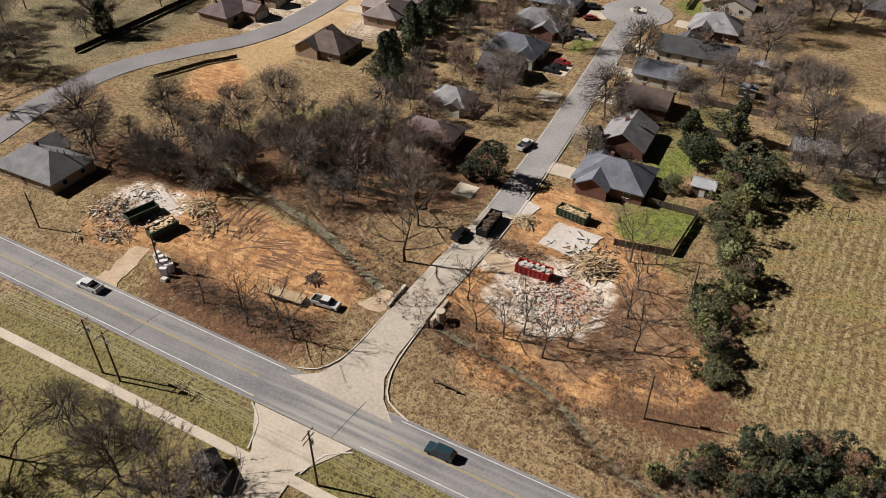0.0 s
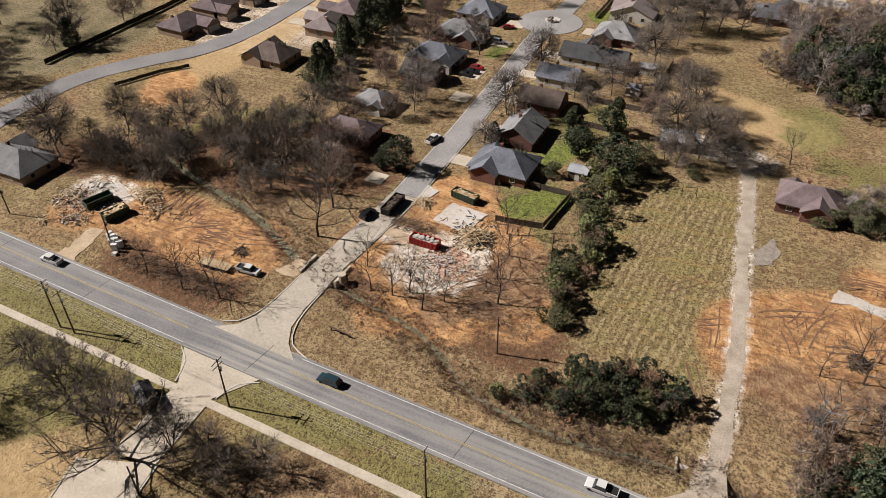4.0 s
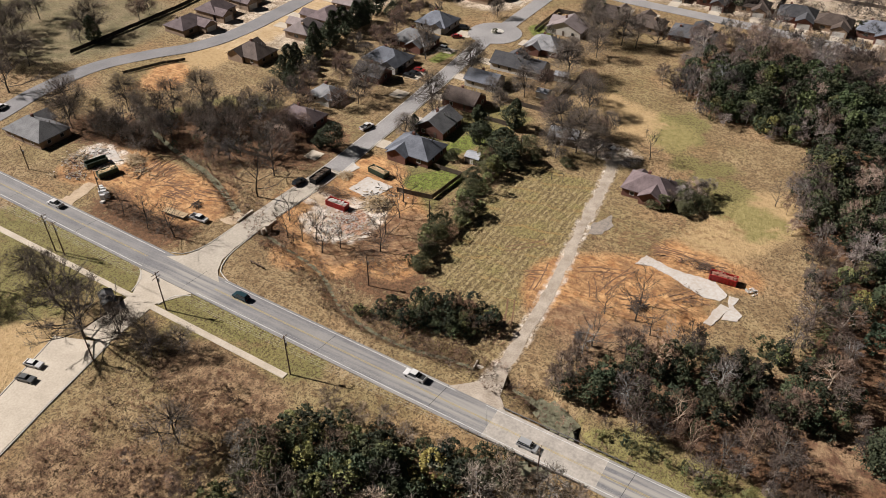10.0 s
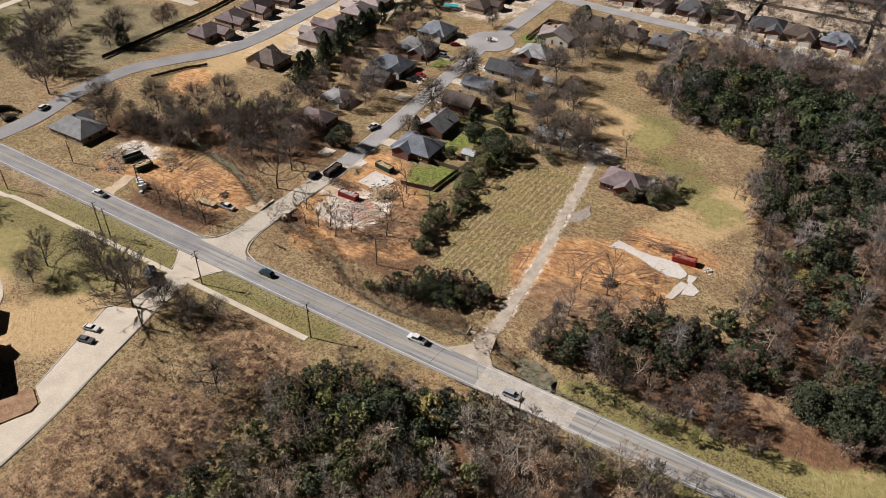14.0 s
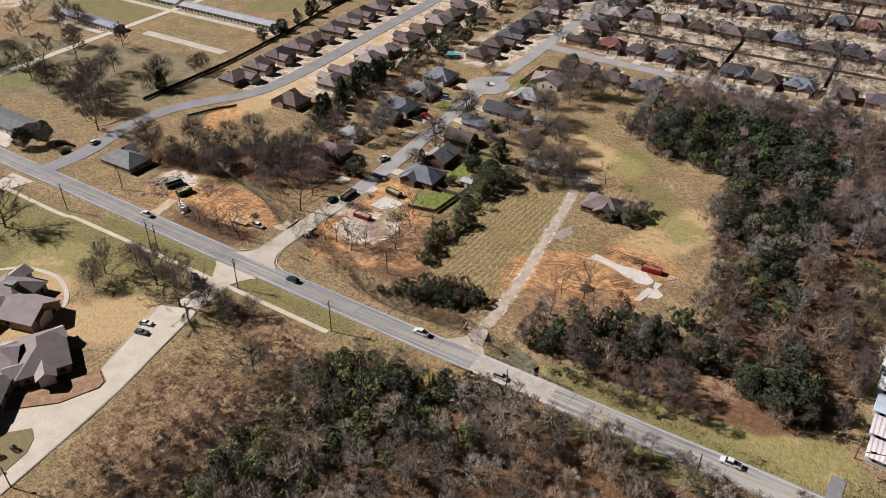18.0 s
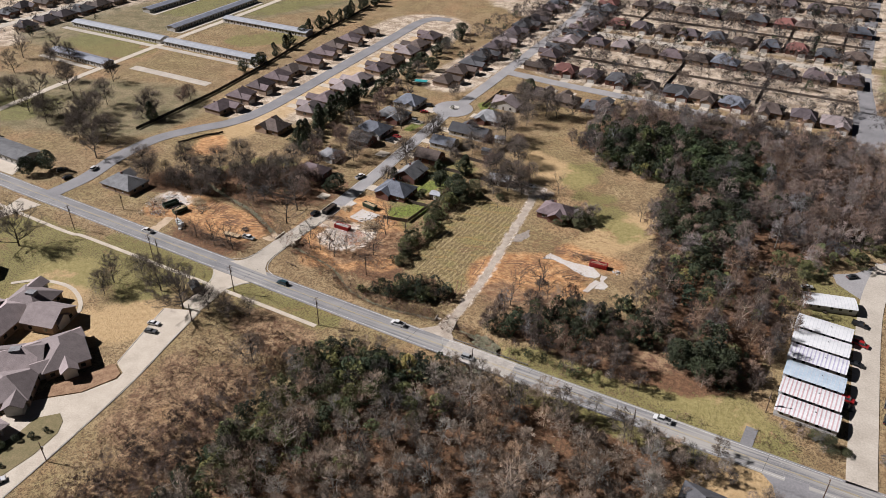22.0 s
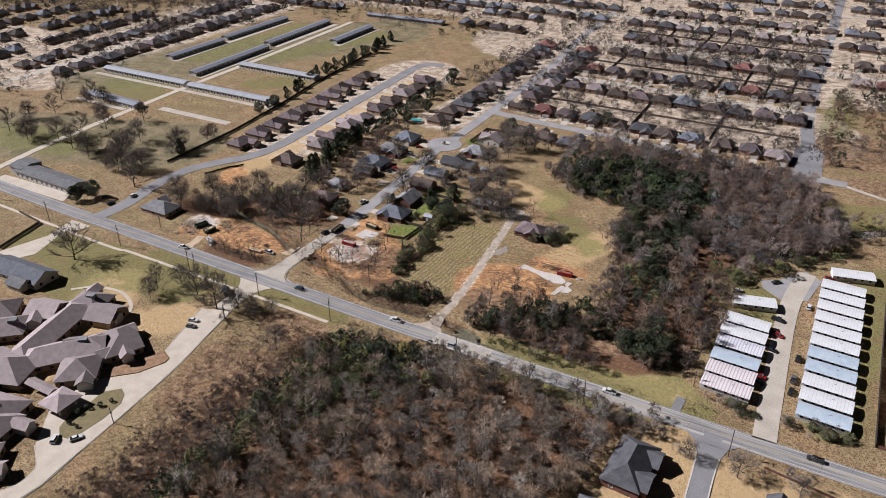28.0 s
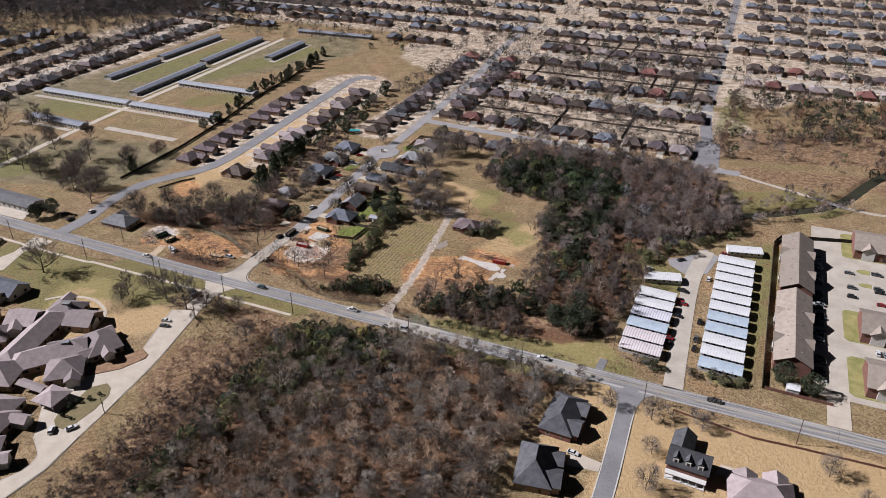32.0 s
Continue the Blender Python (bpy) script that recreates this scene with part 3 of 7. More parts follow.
def along(x0, x1):
    xs = [x0] + [x for x, _ in MAIN if x0 < x < x1] + [x1]
    return [(x, main_y(x)) for x in xs]


for off, wid, m, lab, x0, x1 in ((0.14, 0.06, LINE_Y, "double yellow", -699, -14), (-0.14, 0.06, LINE_Y, "double yellow", -699, -14), (0.14, 0.06, LINE_Y, "double yellow", 12, 699), (-0.14, 0.06, LINE_Y, "double yellow", 12, 699), (3.65, 0.08, LINE_W, "white", -699, -132), (3.65, 0.08, LINE_W, "white", -117, -11), (3.65, 0.08, LINE_W, "white", 12, 84), (3.65, 0.08, LINE_W, "white", 96, 224), (3.65, 0.08, LINE_W, "white", 234, 288), (3.65, 0.08, LINE_W, "white", 300, 699),
                                 (-3.65, 0.08, LINE_W, "white", -699, -12), (-3.65, 0.08, LINE_W, "white", 9, 207), (-3.65, 0.08, LINE_W, "white", 219, 699)):
    solid("road_marking", ribbon(Shape(), along(x0, x1), off + wid, -(off - wid), 0.082, 0.01), m, lab + " painted line along the highway", "road marking", kind="structure")
for i in range(16):
    x = -330 + i * 41 + (i * 17) % 13
    solid("road_marking", ribbon(Shape(), [(x, main_y(x) - 4.2), (x + 1, main_y(x) + 4.2)], 0.05, 0.05, 0.058, 0.01), BLACK, "dark tar seam across the highway", "road seam", kind="structure")
SIDE = [(0.5, 3.0), (1, 30), (2.4, 55), (2.6, 62), (1.5, 95), (-1, 135), (-4, 180)]
solid("road", ribbon(Shape(), SIDE[:4], 3.6, 3.6, 0.056), STREET, "pale worn concrete side street", "street", kind="structure")
solid("road", ribbon(Shape(), SIDE[3:], 3.5, 3.5, 0.054), ROAD_GREY, "grey asphalt side street between houses", "street", kind="structure")
slab_pts = [(-9.5, 2.2), (11, 1.4), (7.2, 5), (5.0, 9), (4.4, 14), (-3.0, 14), (-3.6, 9), (-5.4, 5)]
solid("road", slab(Shape(), slab_pts, 0.058), STREET, "flared concrete mouth of the side street", "street", kind="structure")
ring = [(-4 + 12 * math.cos(a * math.pi / 12), 189 + 12 * math.sin(a * math.pi / 12)) for a in range(24)]
solid("road", slab(Shape(), ring, 0.05), ROAD_GREY, "round turning circle at the street's end", "street", kind="structure")
KERB = mat("pale kerb concrete", (0.5, 0.47, 0.42), (0.7, 0.66, 0.6), 0.85, (0.3, 2))
for pts, lab in (([(-9.5, 4.2), (-6.3, 5.5), (-4.2, 9), (-3.3, 14), (-2.9, 24)], "side street's west corner"), ([(13, 3.0), (8.2, 5), (5.9, 9), (4.9, 14), (4.6, 24)], "side street's east corner"), ([(-0.5, 33), (-0.6, 60), (-1.7, 95), (-4.2, 135), (-6.8, 170)], "west edge of the side street"), ([(5.0, 33), (6.4, 60), (5.4, 95), (2.9, 135), (0.2, 170)], "east edge of the side street"),
                 ([(-11.5, -5.4), (-8.2, -8), (-6.2, -13)], "drive mouth"), ([(8.5, -6.2), (5.0, -8.5), (3.6, -13)], "drive mouth"), ([(-9.3, -34), (-5.8, -46), (-2.8, -56), (-0.3, -64.2)], "car park"), ([(4.3, -29), (7.8, -48), (11.8, -67.5), (13.8, -85), (15.8, -107), (16.8, -122), (18.3, -137), (15.3, -157)], "car park"), ([(-0.2, -126.2), (9.8, -133.2), (10.7, -140), (7.7, -147), (0.7, -158)], "car park")):
    solid("kerb", ribbon(Shape(), pts, 0.12, 0.12, 0.11), KERB, "pale raised concrete kerb at the " + lab, "kerb", kind="structure")
for x, y, w, h in ((-12, 135.5, 7, 8), (-13.5, 162, 8, 5), (-8, 118, 6, 6), (9, 84, 9, 5), (8, 104, 7, 5), (7.5, 124, 7, 5), (6, 143, 8, 5), (7, 161, 8, 5), (-15, 181, 7, 6), (13, 186, 6, 6), (-8, 66, 5, 5)):
    solid("pavement", slab(Shape(), [(x - w / 2, y - h / 2), (x + w / 2, y - h / 2), (x + w / 2, y + h / 2), (x - w / 2, y + h / 2)], 0.043), CONCRETE, "pale concrete house drive off the side street", "drive", kind="structure")
solid("road", slab(Shape(), [(82, 1.6), (97, 1.2), (93.5, 5), (92, 12), (88.6, 12), (87, 6)], 0.053), GRAVEL, "fanned gravel mouth of the track", "track", kind="structure")
solid("pavement", slab(Shape(), [(-4 + 3 * math.cos(a * math.pi / 6), 191 + 3 * math.sin(a * math.pi / 6)) for a in range(12)], 0.2), KERB, "small kerbed island in the turning circle", "traffic island", kind="structure")
NWST = [(-124.5, 4), (-123.5, 25), (-128, 50), (-127, 75), (-117, 95), (-107, 110), (-102, 130), (-102, 165), (-105, 227), (-108, 300), (-109, 330), (-104, 344), (-90, 347)]
solid("road", ribbon(Shape(), NWST, 4.6, 4.6, 0.052), OLD_ASPHALT, "curving grey residential street", "street", kind="structure")
solid("road", ribbon(Shape(), [(-3, 199), (-3, 262), (-6, 400), (-14, 480), (-20, 640)], 3.8, 3.8, 0.047), ROAD_GREY, "grey street between rows of houses", "street", kind="structure")
solid("road", ribbon(Shape(), [(-6, 262), (38, 257.5), (90, 255), (134, 251), (186, 246), (240, 247)], 4.2, 4.2, 0.058), ROAD_GREY, "pale street south of the subdivision", "street", kind="structure")
solid("road", slab(Shape(), [(207.5, 252), (225.5, 250), (223, 297.5), (205, 297.5)], 0.05), OLD_ASPHALT, "wide grey asphalt end of the subdivision street", "street", kind="structure")
solid("road", ribbon(Shape(), [(213, 298), (206, 366), (203.5, 470), (201, 640), (197, 850)], 4.5, 4.5, 0.054), OLD_ASPHALT, "grey street through the subdivision", "street", kind="structure")
solid("road", slab(Shape(), ragged([(p.x + 1.5, p.y) for p in curve_points(TRACK)] + [(p.x - 1.5, p.y) for p in curve_points(TRACK)[::-1]], 0.3, 2.0), -0.01, 0.2), GRAVEL, "rutted gravel track beside the field", "track", kind="structure")
solid("pavement", ribbon(Shape(), [(-400, -2), (-118, -13.8), (-75, -13.4), (-5, -14.3), (47.8, -15.3)], 0.85, 0.85, 0.05), CONCRETE, "narrow pale concrete pavement by the highway", "pavement", kind="structure")
LOT = [(-9, -34), (-5.5, -46), (-2.5, -56), (0, -64.5), (5.5, -67), (6.3, -70), (1.3, -80.3), (-9.3, -90), (-12.3, -98), (-11, -112), (0, -126), (10, -133), (11, -140), (8, -147), (1, -158), (-8, -172), (6, -178), (15, -157), (18, -137), (16.5, -122), (15.5, -107), (13.5, -85), (11.5, -67.5), (7.5, -48), (4, -29)]
solid("pavement", slab(Shape(), LOT, 0.05), CONCRETE, "pale concrete car park and drive", "car park", kind="structure")
solid("pavement", slab(Shape(), [(-11, -5.2), (-5.5, -13), (-5, -30), (4, -30), (3, -13.2), (8, -5.6)], 0.046), CONCRETE, "concrete drive mouth opposite the side street", "drive", kind="structure")
solid("road", ribbon(Shape(), [(212.5, -6), (213, -27), (214, -73), (212, -140)], 3.3, 3.3, 0.054), OLD_ASPHALT, "grey asphalt side street", "street", kind="structure")
solid("road", slab(Shape(), [(203, -7.9), (206.5, -11), (208.6, -17), (217, -17), (218.6, -11), (222, -7.9)], 0.049), OLD_ASPHALT, "flared mouth of the grey side street", "street", kind="structure")
for e in (-3.5, 3.5):
    solid("kerb", ribbon(Shape(), [(212.7 + e * 1.15, -17), (213 + e, -27), (214 + e, -73), (212 + e, -140)], 0.25, 0.25, 0.14), KERB, "tan concrete kerb along the grey side street", "kerb", kind="structure")
solid("pavement", slab(Shape(), [(198, -60), (210, -59), (210, -54), (203, -53), (198, -51)], 0.046), CONCRETE, "pale concrete drive of the dark-roofed house", "drive", kind="structure")
solid("road", ribbon(Shape(), [(229, 0), (228, 22), (226, 90), (230, 128)], 4.2, 4.2, 0.05), STREET, "pale lane between mobile homes", "lane", kind="structure")


# ---- houses ----
def roof_shape(w, d, h, rise, over=0.5, hip=True, along_x=True, ridge=None):
    """A hip or gable roof with thickness over a plan of w by d, eaves at h."""
    s = Shape()
    W, D = w / 2 + over, d / 2 + over
    if not along_x:
        W, D = D, W
    r = (W - D if ridge is None else ridge) if hip else W
    r = max(r, 0.3)
    t = 0.22
    for z0, flip in ((h + t, False), (h, True)):
        e = [(-W, -D, z0), (W, -D, z0), (W, D, z0), (-W, D, z0)]
        top = [(-r, 0, z0 + rise), (r, 0, z0 + rise)]
        fs = [(e[0], e[1], top[1], top[0]), (e[2], e[3], top[0], top[1]), (e[1], e[2], top[1]), (e[3], e[0], top[0])]
        if not hip:
            fs = fs[:2]
        if flip:
            continue
        for f in fs:
            s.face(*f)
    for a, b in (((-W, -D), (W, -D)), ((W, -D), (W, D)), ((W, D), (-W, D)), ((-W, D), (-W, -D))):
        if hip or a[1] == b[1]:
            s.face((*a, h), (*b, h), (*b, h + t), (*a, h + t))
    if hip:
        s.face((-W, D, h), (W, D, h), (W, -D, h), (-W, -D, h))
    else:
        for x in (-W, W):
            s.face((x, -D, h), (x, -D, h + t), (x, 0, h + t + rise), (x, D, h + t), (x, D, h), (x, 0, h + rise))
        s.face((-W, D, h), (W, D, h), (W, 0, h + rise), (-W, 0, h + rise))
        s.face((-W, 0, h + rise), (W, 0, h + rise), (W, -D, h), (-W, -D, h))
    if not along_x:
        s.v = [(-y, x, z) for x, y, z in s.v]
    return s


def wall_shape(w, d, h, rise=0.0, along_x=True):
    s = Shape()
    s.box(-w / 2, -d / 2, -0.3, w / 2, d / 2, h)
    if rise:
        if along_x:
            for x in (-w / 2, w / 2):
                s.face((x, -d / 2, h), (x, d / 2, h), (x, 0, h + rise * 0.96))
        else:
            for y in (-d / 2, d / 2):
                s.face((-w / 2, y, h), (w / 2, y, h), (0, y, h + rise * 0.96))
    return s


def opening(parent, x, y, z, w, h, turn, name="window"):
    """A window or door on a wall; turn: the way it faces, in quarter turns from -y."""
    a = turn * math.pi / 2
    pane = Shape().box(-w / 2, -0.05, z, w / 2, 0.02, z + h, a, (x, y, 0))
    if name == "window":
        ob = part("window", pane, GLASS, parent)
        f = Shape()
        for x0, z0, x1, z1 in ((-w / 2 - 0.1, z - 0.1, -w / 2, z + h + 0.1), (w / 2, z - 0.1, w / 2 + 0.1, z + h + 0.1), (-w / 2, z - 0.1, w / 2, z), (-w / 2, z + h, w / 2, z + h + 0.1)):
            f.box(x0, -0.09, z0, x1, 0.0, z1, a, (x, y, 0))
        part("window_frame", f, TRIM, ob)
    else:
        part(name, pane, TRIM if name == "garage_door" else WOODFENCE, parent)


def house(label, w, d, h, roof, wall, at, hip=True, along_x=True, rise=None, wing=None, detail=2, group="", wing2=None):
    """A house: walls, roof, openings; wing = (x, y, w, d, along_x): a lower part with a roof of its own."""
    ob = thing("house", label, "house", group, at)
    rise = rise or 0.33 * min(w, d)
    part("wall", wall_shape(w, d, h, 0 if hip else rise, along_x), wall, ob)
    part("roof", roof_shape(w, d, h, rise, hip=hip, along_x=along_x), roof, ob)
    for x, y, ww, wd, ax in [k for k in (wing, wing2) if k]:
        r2 = 0.33 * min(ww, wd)
        a = wall_shape(ww, wd, h, r2, ax)
        a.v = [(p + x, q + y, z) for p, q, z in a.v]
        part("wing_wall", a, wall, ob)
        a = roof_shape(ww, wd, h, r2, hip=False, along_x=ax)
        a.v = [(p + x, q + y, z + 0.02) for p, q, z in a.v]
        part("wing_roof", a, roof, ob)
    if detail:
        for t, fx, fy, n in ((0, 0, -d / 2 - 0.01, w), (2, 0, d / 2 + 0.01, w), (1, w / 2 + 0.01, 0, d), (3, -w / 2 - 0.01, 0, d)):
            k = max(1, int(n / 5)) if detail > 1 else 1
            for i in range(k):
                o = (i - (k - 1) / 2) * n / k * 0.85
                if t == 0 and i == k // 2 and detail > 1:
                    opening(ob, fx + o, fy, 0.1, 1.0, 2.05, t, "door")
                else:
                    opening(ob, fx + (o if t % 2 == 0 else 0), fy + (o if t % 2 else 0), 0.95, 1.3, 1.2, t)
    return ob


RF = dict(charcoal=ROOFS[0], grey=ROOFS[1], brown=ROOFS[2], mauve=ROOFS[3], red=ROOFS[4], slate=ROOFS[5], taupe=ROOFS[6], plum=ROOFS[7], umber=ROOFS[8], tan=ROOFS[9])
# houses on the side street: place, size, roof, walls, hip, ridge along x
for x, y, w, d, rf, wl, hip, ax, wing, lab in (
    (-30, 183, 15, 13, "slate", SIDING, True, True, None, "blue-grey hip-roofed house with pale siding on the turning circle"),
    (-28, 161, 17, 12, "grey", BRICK_RED, True, True, (4, -5, 7, 7, False), "brick house with a pale grey shingle roof"),
    (-27, 139, 17, 12, "slate", SIDING, True, True, (5, -4, 7, 8, False), "house with a slate-blue shingle roof"),
    (-25, 125, 12, 9, "charcoal", BRICK_RED, False, True, None, "low house with a dark charcoal roof"),
    (-29, 101, 11, 9, "grey", SIDING, True, True, None, "small house with a grey hip roof among trees"),
    (-26, 82, 15, 10, "mauve", BRICK_RED, True, True, None, "weathered brick house with a brown roof under trees"),
    (23, 207, 16, 11, "taupe", SIDING, False, False, (-4, 3, 9, 8, True), "two-tone house with blue gables and tan roof"),
    (23, 184, 15, 12, "grey", BRICK_RED, True, True, (-3, -5, 6, 6, False), "brick house with a grey hip roof"),
    (22, 161, 22, 10, "charcoal", SIDING, False, True, (-4, 4, 8, 8, False), "long house with a dark gable roof and pale porch"),
    (16, 142, 13, 9, "slate", SIDING, False, True, None, "house with a charcoal gable roof"),
    (17, 124, 13, 10, "brown", BRICK_RED, False, True, None, "house with a brown partly stripped roof"),
    (18.5, 103, 11, 13, "grey", BRICK_RED, False, False, None, "red brick house with a grey gable roof"),
    (21, 84.5, 16, 12, "slate", BRICK_RED, True, True, (-3, -4, 7, 8, False), "brick house with a dark hip roof beside the cleared lot"),
    (-98.5, 27.5, 19, 12, "grey", BRICK_TAN, True, True, (-5, 4, 8, 9, False), "low house with a dark grey shingle roof near the highway"),
    (-78, 115, 15, 12, "brown", BRICK_TAN, True, True, (-4, 0, 8, 14, False), "tan brick house with a brown hip roof"),
    (96, 102, 15, 11, "mauve", BRICK_RED, True, True, (2, -3, 7, 9, False), "lone red brick house with a mauve-brown roof in the meadow"),
):
    ob = house(lab, w, d, 2.55, RF[rf], wl, pose(x, y, 0), hip, ax, wing=wing, wing2=(w * 0.24, -d * 0.3, w * 0.36, d * 0.62, False) if hip and not wing else (-w * 0.3, d * 0.2, w * 0.34, d * 0.5, False) if hip else None)
    part("chimney", Shape().box(-w * 0.1 - 0.4, 0.6, 2.6, -w * 0.1 + 0.4, 1.4, 2.55 + 0.33 * min(w, d) + 0.7), BRICK_RED, ob)
    for i in range(3):
        part("roof_vent", Shape().tube((w * (0.15 + 0.08 * i), 1.0 + 0.5 * i, 3.4), (w * (0.15 + 0.08 * i), 1.0 + 0.5 * i, 2.55 + 0.33 * min(w, d)), 0.14, 0.14, 6), METAL, ob)


def block(ob, x, y, w, d, h, roof, wall, turn=0.0, hip=True, along_x=True, rise=None, panes=True, name=""):
    """One wing of a larger building: its walls, roof and windows as parts of ob."""
    a = radians(turn)
    rise = rise or 0.3 * min(w, d)
    part(name + "wall", shift(wall_shape(w, d, h, 0 if hip else rise, along_x), x, y, 0, a), wall, ob)
    part(name + "roof", shift(roof_shape(w, d, h, rise, 0.6, hip, along_x), x, y, 0, a), roof, ob)
    if panes:
        for t, off, n in ((0, d / 2, w), (1, w / 2, d), (2, d / 2, w), (3, w / 2, d)):
            k = max(1, int(n / 4.5))
            for i in range(k):
                o = (i - (k - 1) / 2) * n / k
                b = t * math.pi / 2
                pane = Shape().box(-0.75, -0.06, 0.9, 0.75, 0.02, 2.3, b, (o * math.cos(b) + off * math.sin(b), o * math.sin(b) - off * math.cos(b), 0))
                part("window", shift(pane, x, y, 0, a), GLASS, ob)


# care home with many wings
GREY_ROOF = ROOFS[1]
home = thing("care_home", "sprawling low care home with taupe shingled hip roofs", "building")
for x, y, w, d, turn, hip in (
    (-50, -81, 44, 13, 104, True), (-54, -57, 16, 14, 14, True), (-40, -60, 13, 13, 14, False), (-66, -70, 14, 13, 14, False), (-33, -87, 34, 14, 50, True),
    (-18.5, -71, 19, 14.5, -30, True), (-18.5, -91.5, 15, 15, 39, True), (-28, -80, 16, 13, 39, False), (-46, -106, 26, 18, 20, True), (-75, -92, 30, 14, 40, True), (-84, -80, 14, 14, 40, True),
    (-31, -124, 30, 16, 10, True), (-18, -128, 13, 14, 10, True), (-60, -120, 34, 15, 30, True), (-16, -149, 34, 16, 36, True)):
    block(home, x, y, w, d, 3.2, RF["taupe"], BRICK_TAN, turn, hip)
for px, py in ((-12, -111.5), (-5, -111.5), (-12, -104.5), (-5, -104.5)):
    part("column", Shape().box(px - 0.35, py - 0.35, -0.1, px + 0.35, py + 0.35, 3.6), TRIM, home)
part("porch_roof", shift(roof_shape(10, 10, 3.6, 2.6, 0.7), -8.5, -108), RF["taupe"], home)
ring8 = [(math.cos(radians(22.5 + 45 * i)), math.sin(radians(22.5 + 45 * i))) for i in range(8)]
drum, crown8 = Shape(), Shape()
for (ax, ay), (bx, by) in zip(ring8, ring8[1:] + ring8[:1]):
    drum.face((-51 + 11 * ax, -109 + 11 * ay, 0), (-51 + 11 * bx, -109 + 11 * by, 0), (-51 + 11 * bx, -109 + 11 * by, 5.2), (-51 + 11 * ax, -109 + 11 * ay, 5.2))
    crown8.face((-51 + 11.8 * ax, -109 + 11.8 * ay, 5.2), (-51 + 11.8 * bx, -109 + 11.8 * by, 5.2), (-51, -109, 8.0))
    crown8.face((-51 + 11.8 * bx, -109 + 11.8 * by, 4.9), (-51 + 11.8 * ax, -109 + 11.8 * ay, 4.9), (-51 + 11.8 * ax, -109 + 11.8 * ay, 5.2), (-51 + 11.8 * bx, -109 + 11.8 * by, 5.2))
part("hall_wall", drum, BRICK_TAN, home), part("hall_roof", crown8, RF["taupe"], home, "eight-sided raised shingle roof")
dish = Shape()
for i in range(12):
    a, b = i * math.pi / 6, (i + 1) * math.pi / 6
    dish.face((-50, -110, 7.7), (-50 + 1.8 * math.cos(a), -110 + 1.2 * math.sin(a), 8.3), (-50 + 1.8 * math.cos(b), -110 + 1.2 * math.sin(b), 8.3))
part("roof_dome", dish, WHITE, home, "white round skylight")
for x, y, a in ((-52, -57, 14), (-28, -81, 39), (-24, -124, 10), (-66, -86, 40), (-9, -146, 36)):
    part("roof_hatch", shift(Shape().box(-1.8, -1.3, 3.5, 1.8, 1.3, 7.6), x, y, 0, radians(a)), GREY_ROOF, home, "dark flat-topped cupola")
for x, y, w, a in ((-10, -75.5, 5, 60), (-17, -79.5, 6, -30), (-10.5, -95, 6, 39), (-36, -60, 6, 104), (-9.5, -123, 5, 100), (1, -142, 6, -54), (-60, -50.5, 6, 14), (-64, -78, 6, 40), (-22, -64.5, 6, 158)):
    part("bay_roof", shift(roof_shape(w, 7, 3.2, 2.0, 0.5, False, False), x, y, 0.05, radians(a)), RF["taupe"], home)
    part("bay_wall", shift(wall_shape(w - 0.6, 6.4, 3.2, 1.9, False), x, y, 0.03, radians(a)), TRIM, home)
part("covered_walk", shift(roof_shape(14, 4, 3.2, 1.0, 0.3, False), -22, -106), RF["taupe"], home)
solid("pavement", slab(Shape(), [(3, -90), (-2, -95), (-1, -103), (-2.5, -109), (0, -116), (4, -119), (9, -118.2), (10.5, -105.2), (9.5, -96), (6.6, -91.8)], 0.16), mat("island grass", (0.16, 0.14, 0.06), (0.27, 0.21, 0.11), 0.95, (0.3, 2)), "kerbed grass island in front of the care home", "traffic island", kind="structure")
solid("pavement", ribbon(Shape(), [(-75, -51.4), (-66.6, -44.5), (-53.3, -41.8), (-42.6, -45.2), (-36.3, -50.5), (-34.3, -57.7)], 0.8, 0.8, 0.03), CONCRETE, "curving concrete path round the care home", "path", kind="structure")

solid("pavement", slab(Shape(), [(-0.4, -65), (-5, -71), (-9.5, -80), (-11, -88), (-9.5, -89.4), (0.9, -80), (5.6, -70), (5, -67.6)], 0.12), mat("bark mulch", (0.2, 0.11, 0.06), (0.42, 0.27, 0.16), 0.95, (0.4, 3)), "mulched planting bed beside the care home drive", "planting bed", kind="structure")

# metal-roofed office and its drive
office = thing("office_building", "low grey-roofed office beside the lawn", "building")
block(office, -106, -54, 34, 13, 3, ROOFS[5], SIDING, 2, False)
block(office, -98, -61, 10, 8, 2.6, ROOFS[1], SIDING, 2, False, panes=False)
solid("pavement", slab(Shape(), [(-134, -4), (-130, -22), (-138, -46), (-124, -46), (-119, -38), (-125, -20), (-119, -4)], 0.047), CONCRETE, "wide concrete drive to the office", "drive", kind="structure")
shop = thing("shop_building", "long low grey building with a pale car park", "building")
block(shop, -188, 24, 52, 12, 3.6, ROOFS[1], SIDING, -2, False, rise=1.6)
block(shop, -216, 28, 12, 14, 4.4, ROOFS[1], SIDING, -2, False, rise=1.2, panes=False)
solid("pavement", slab(Shape(), [(-222, 9), (-158, 9), (-162, 18), (-222, 17)], 0.047), CONCRETE, "concrete forecourt before the long building", "car park", kind="structure")

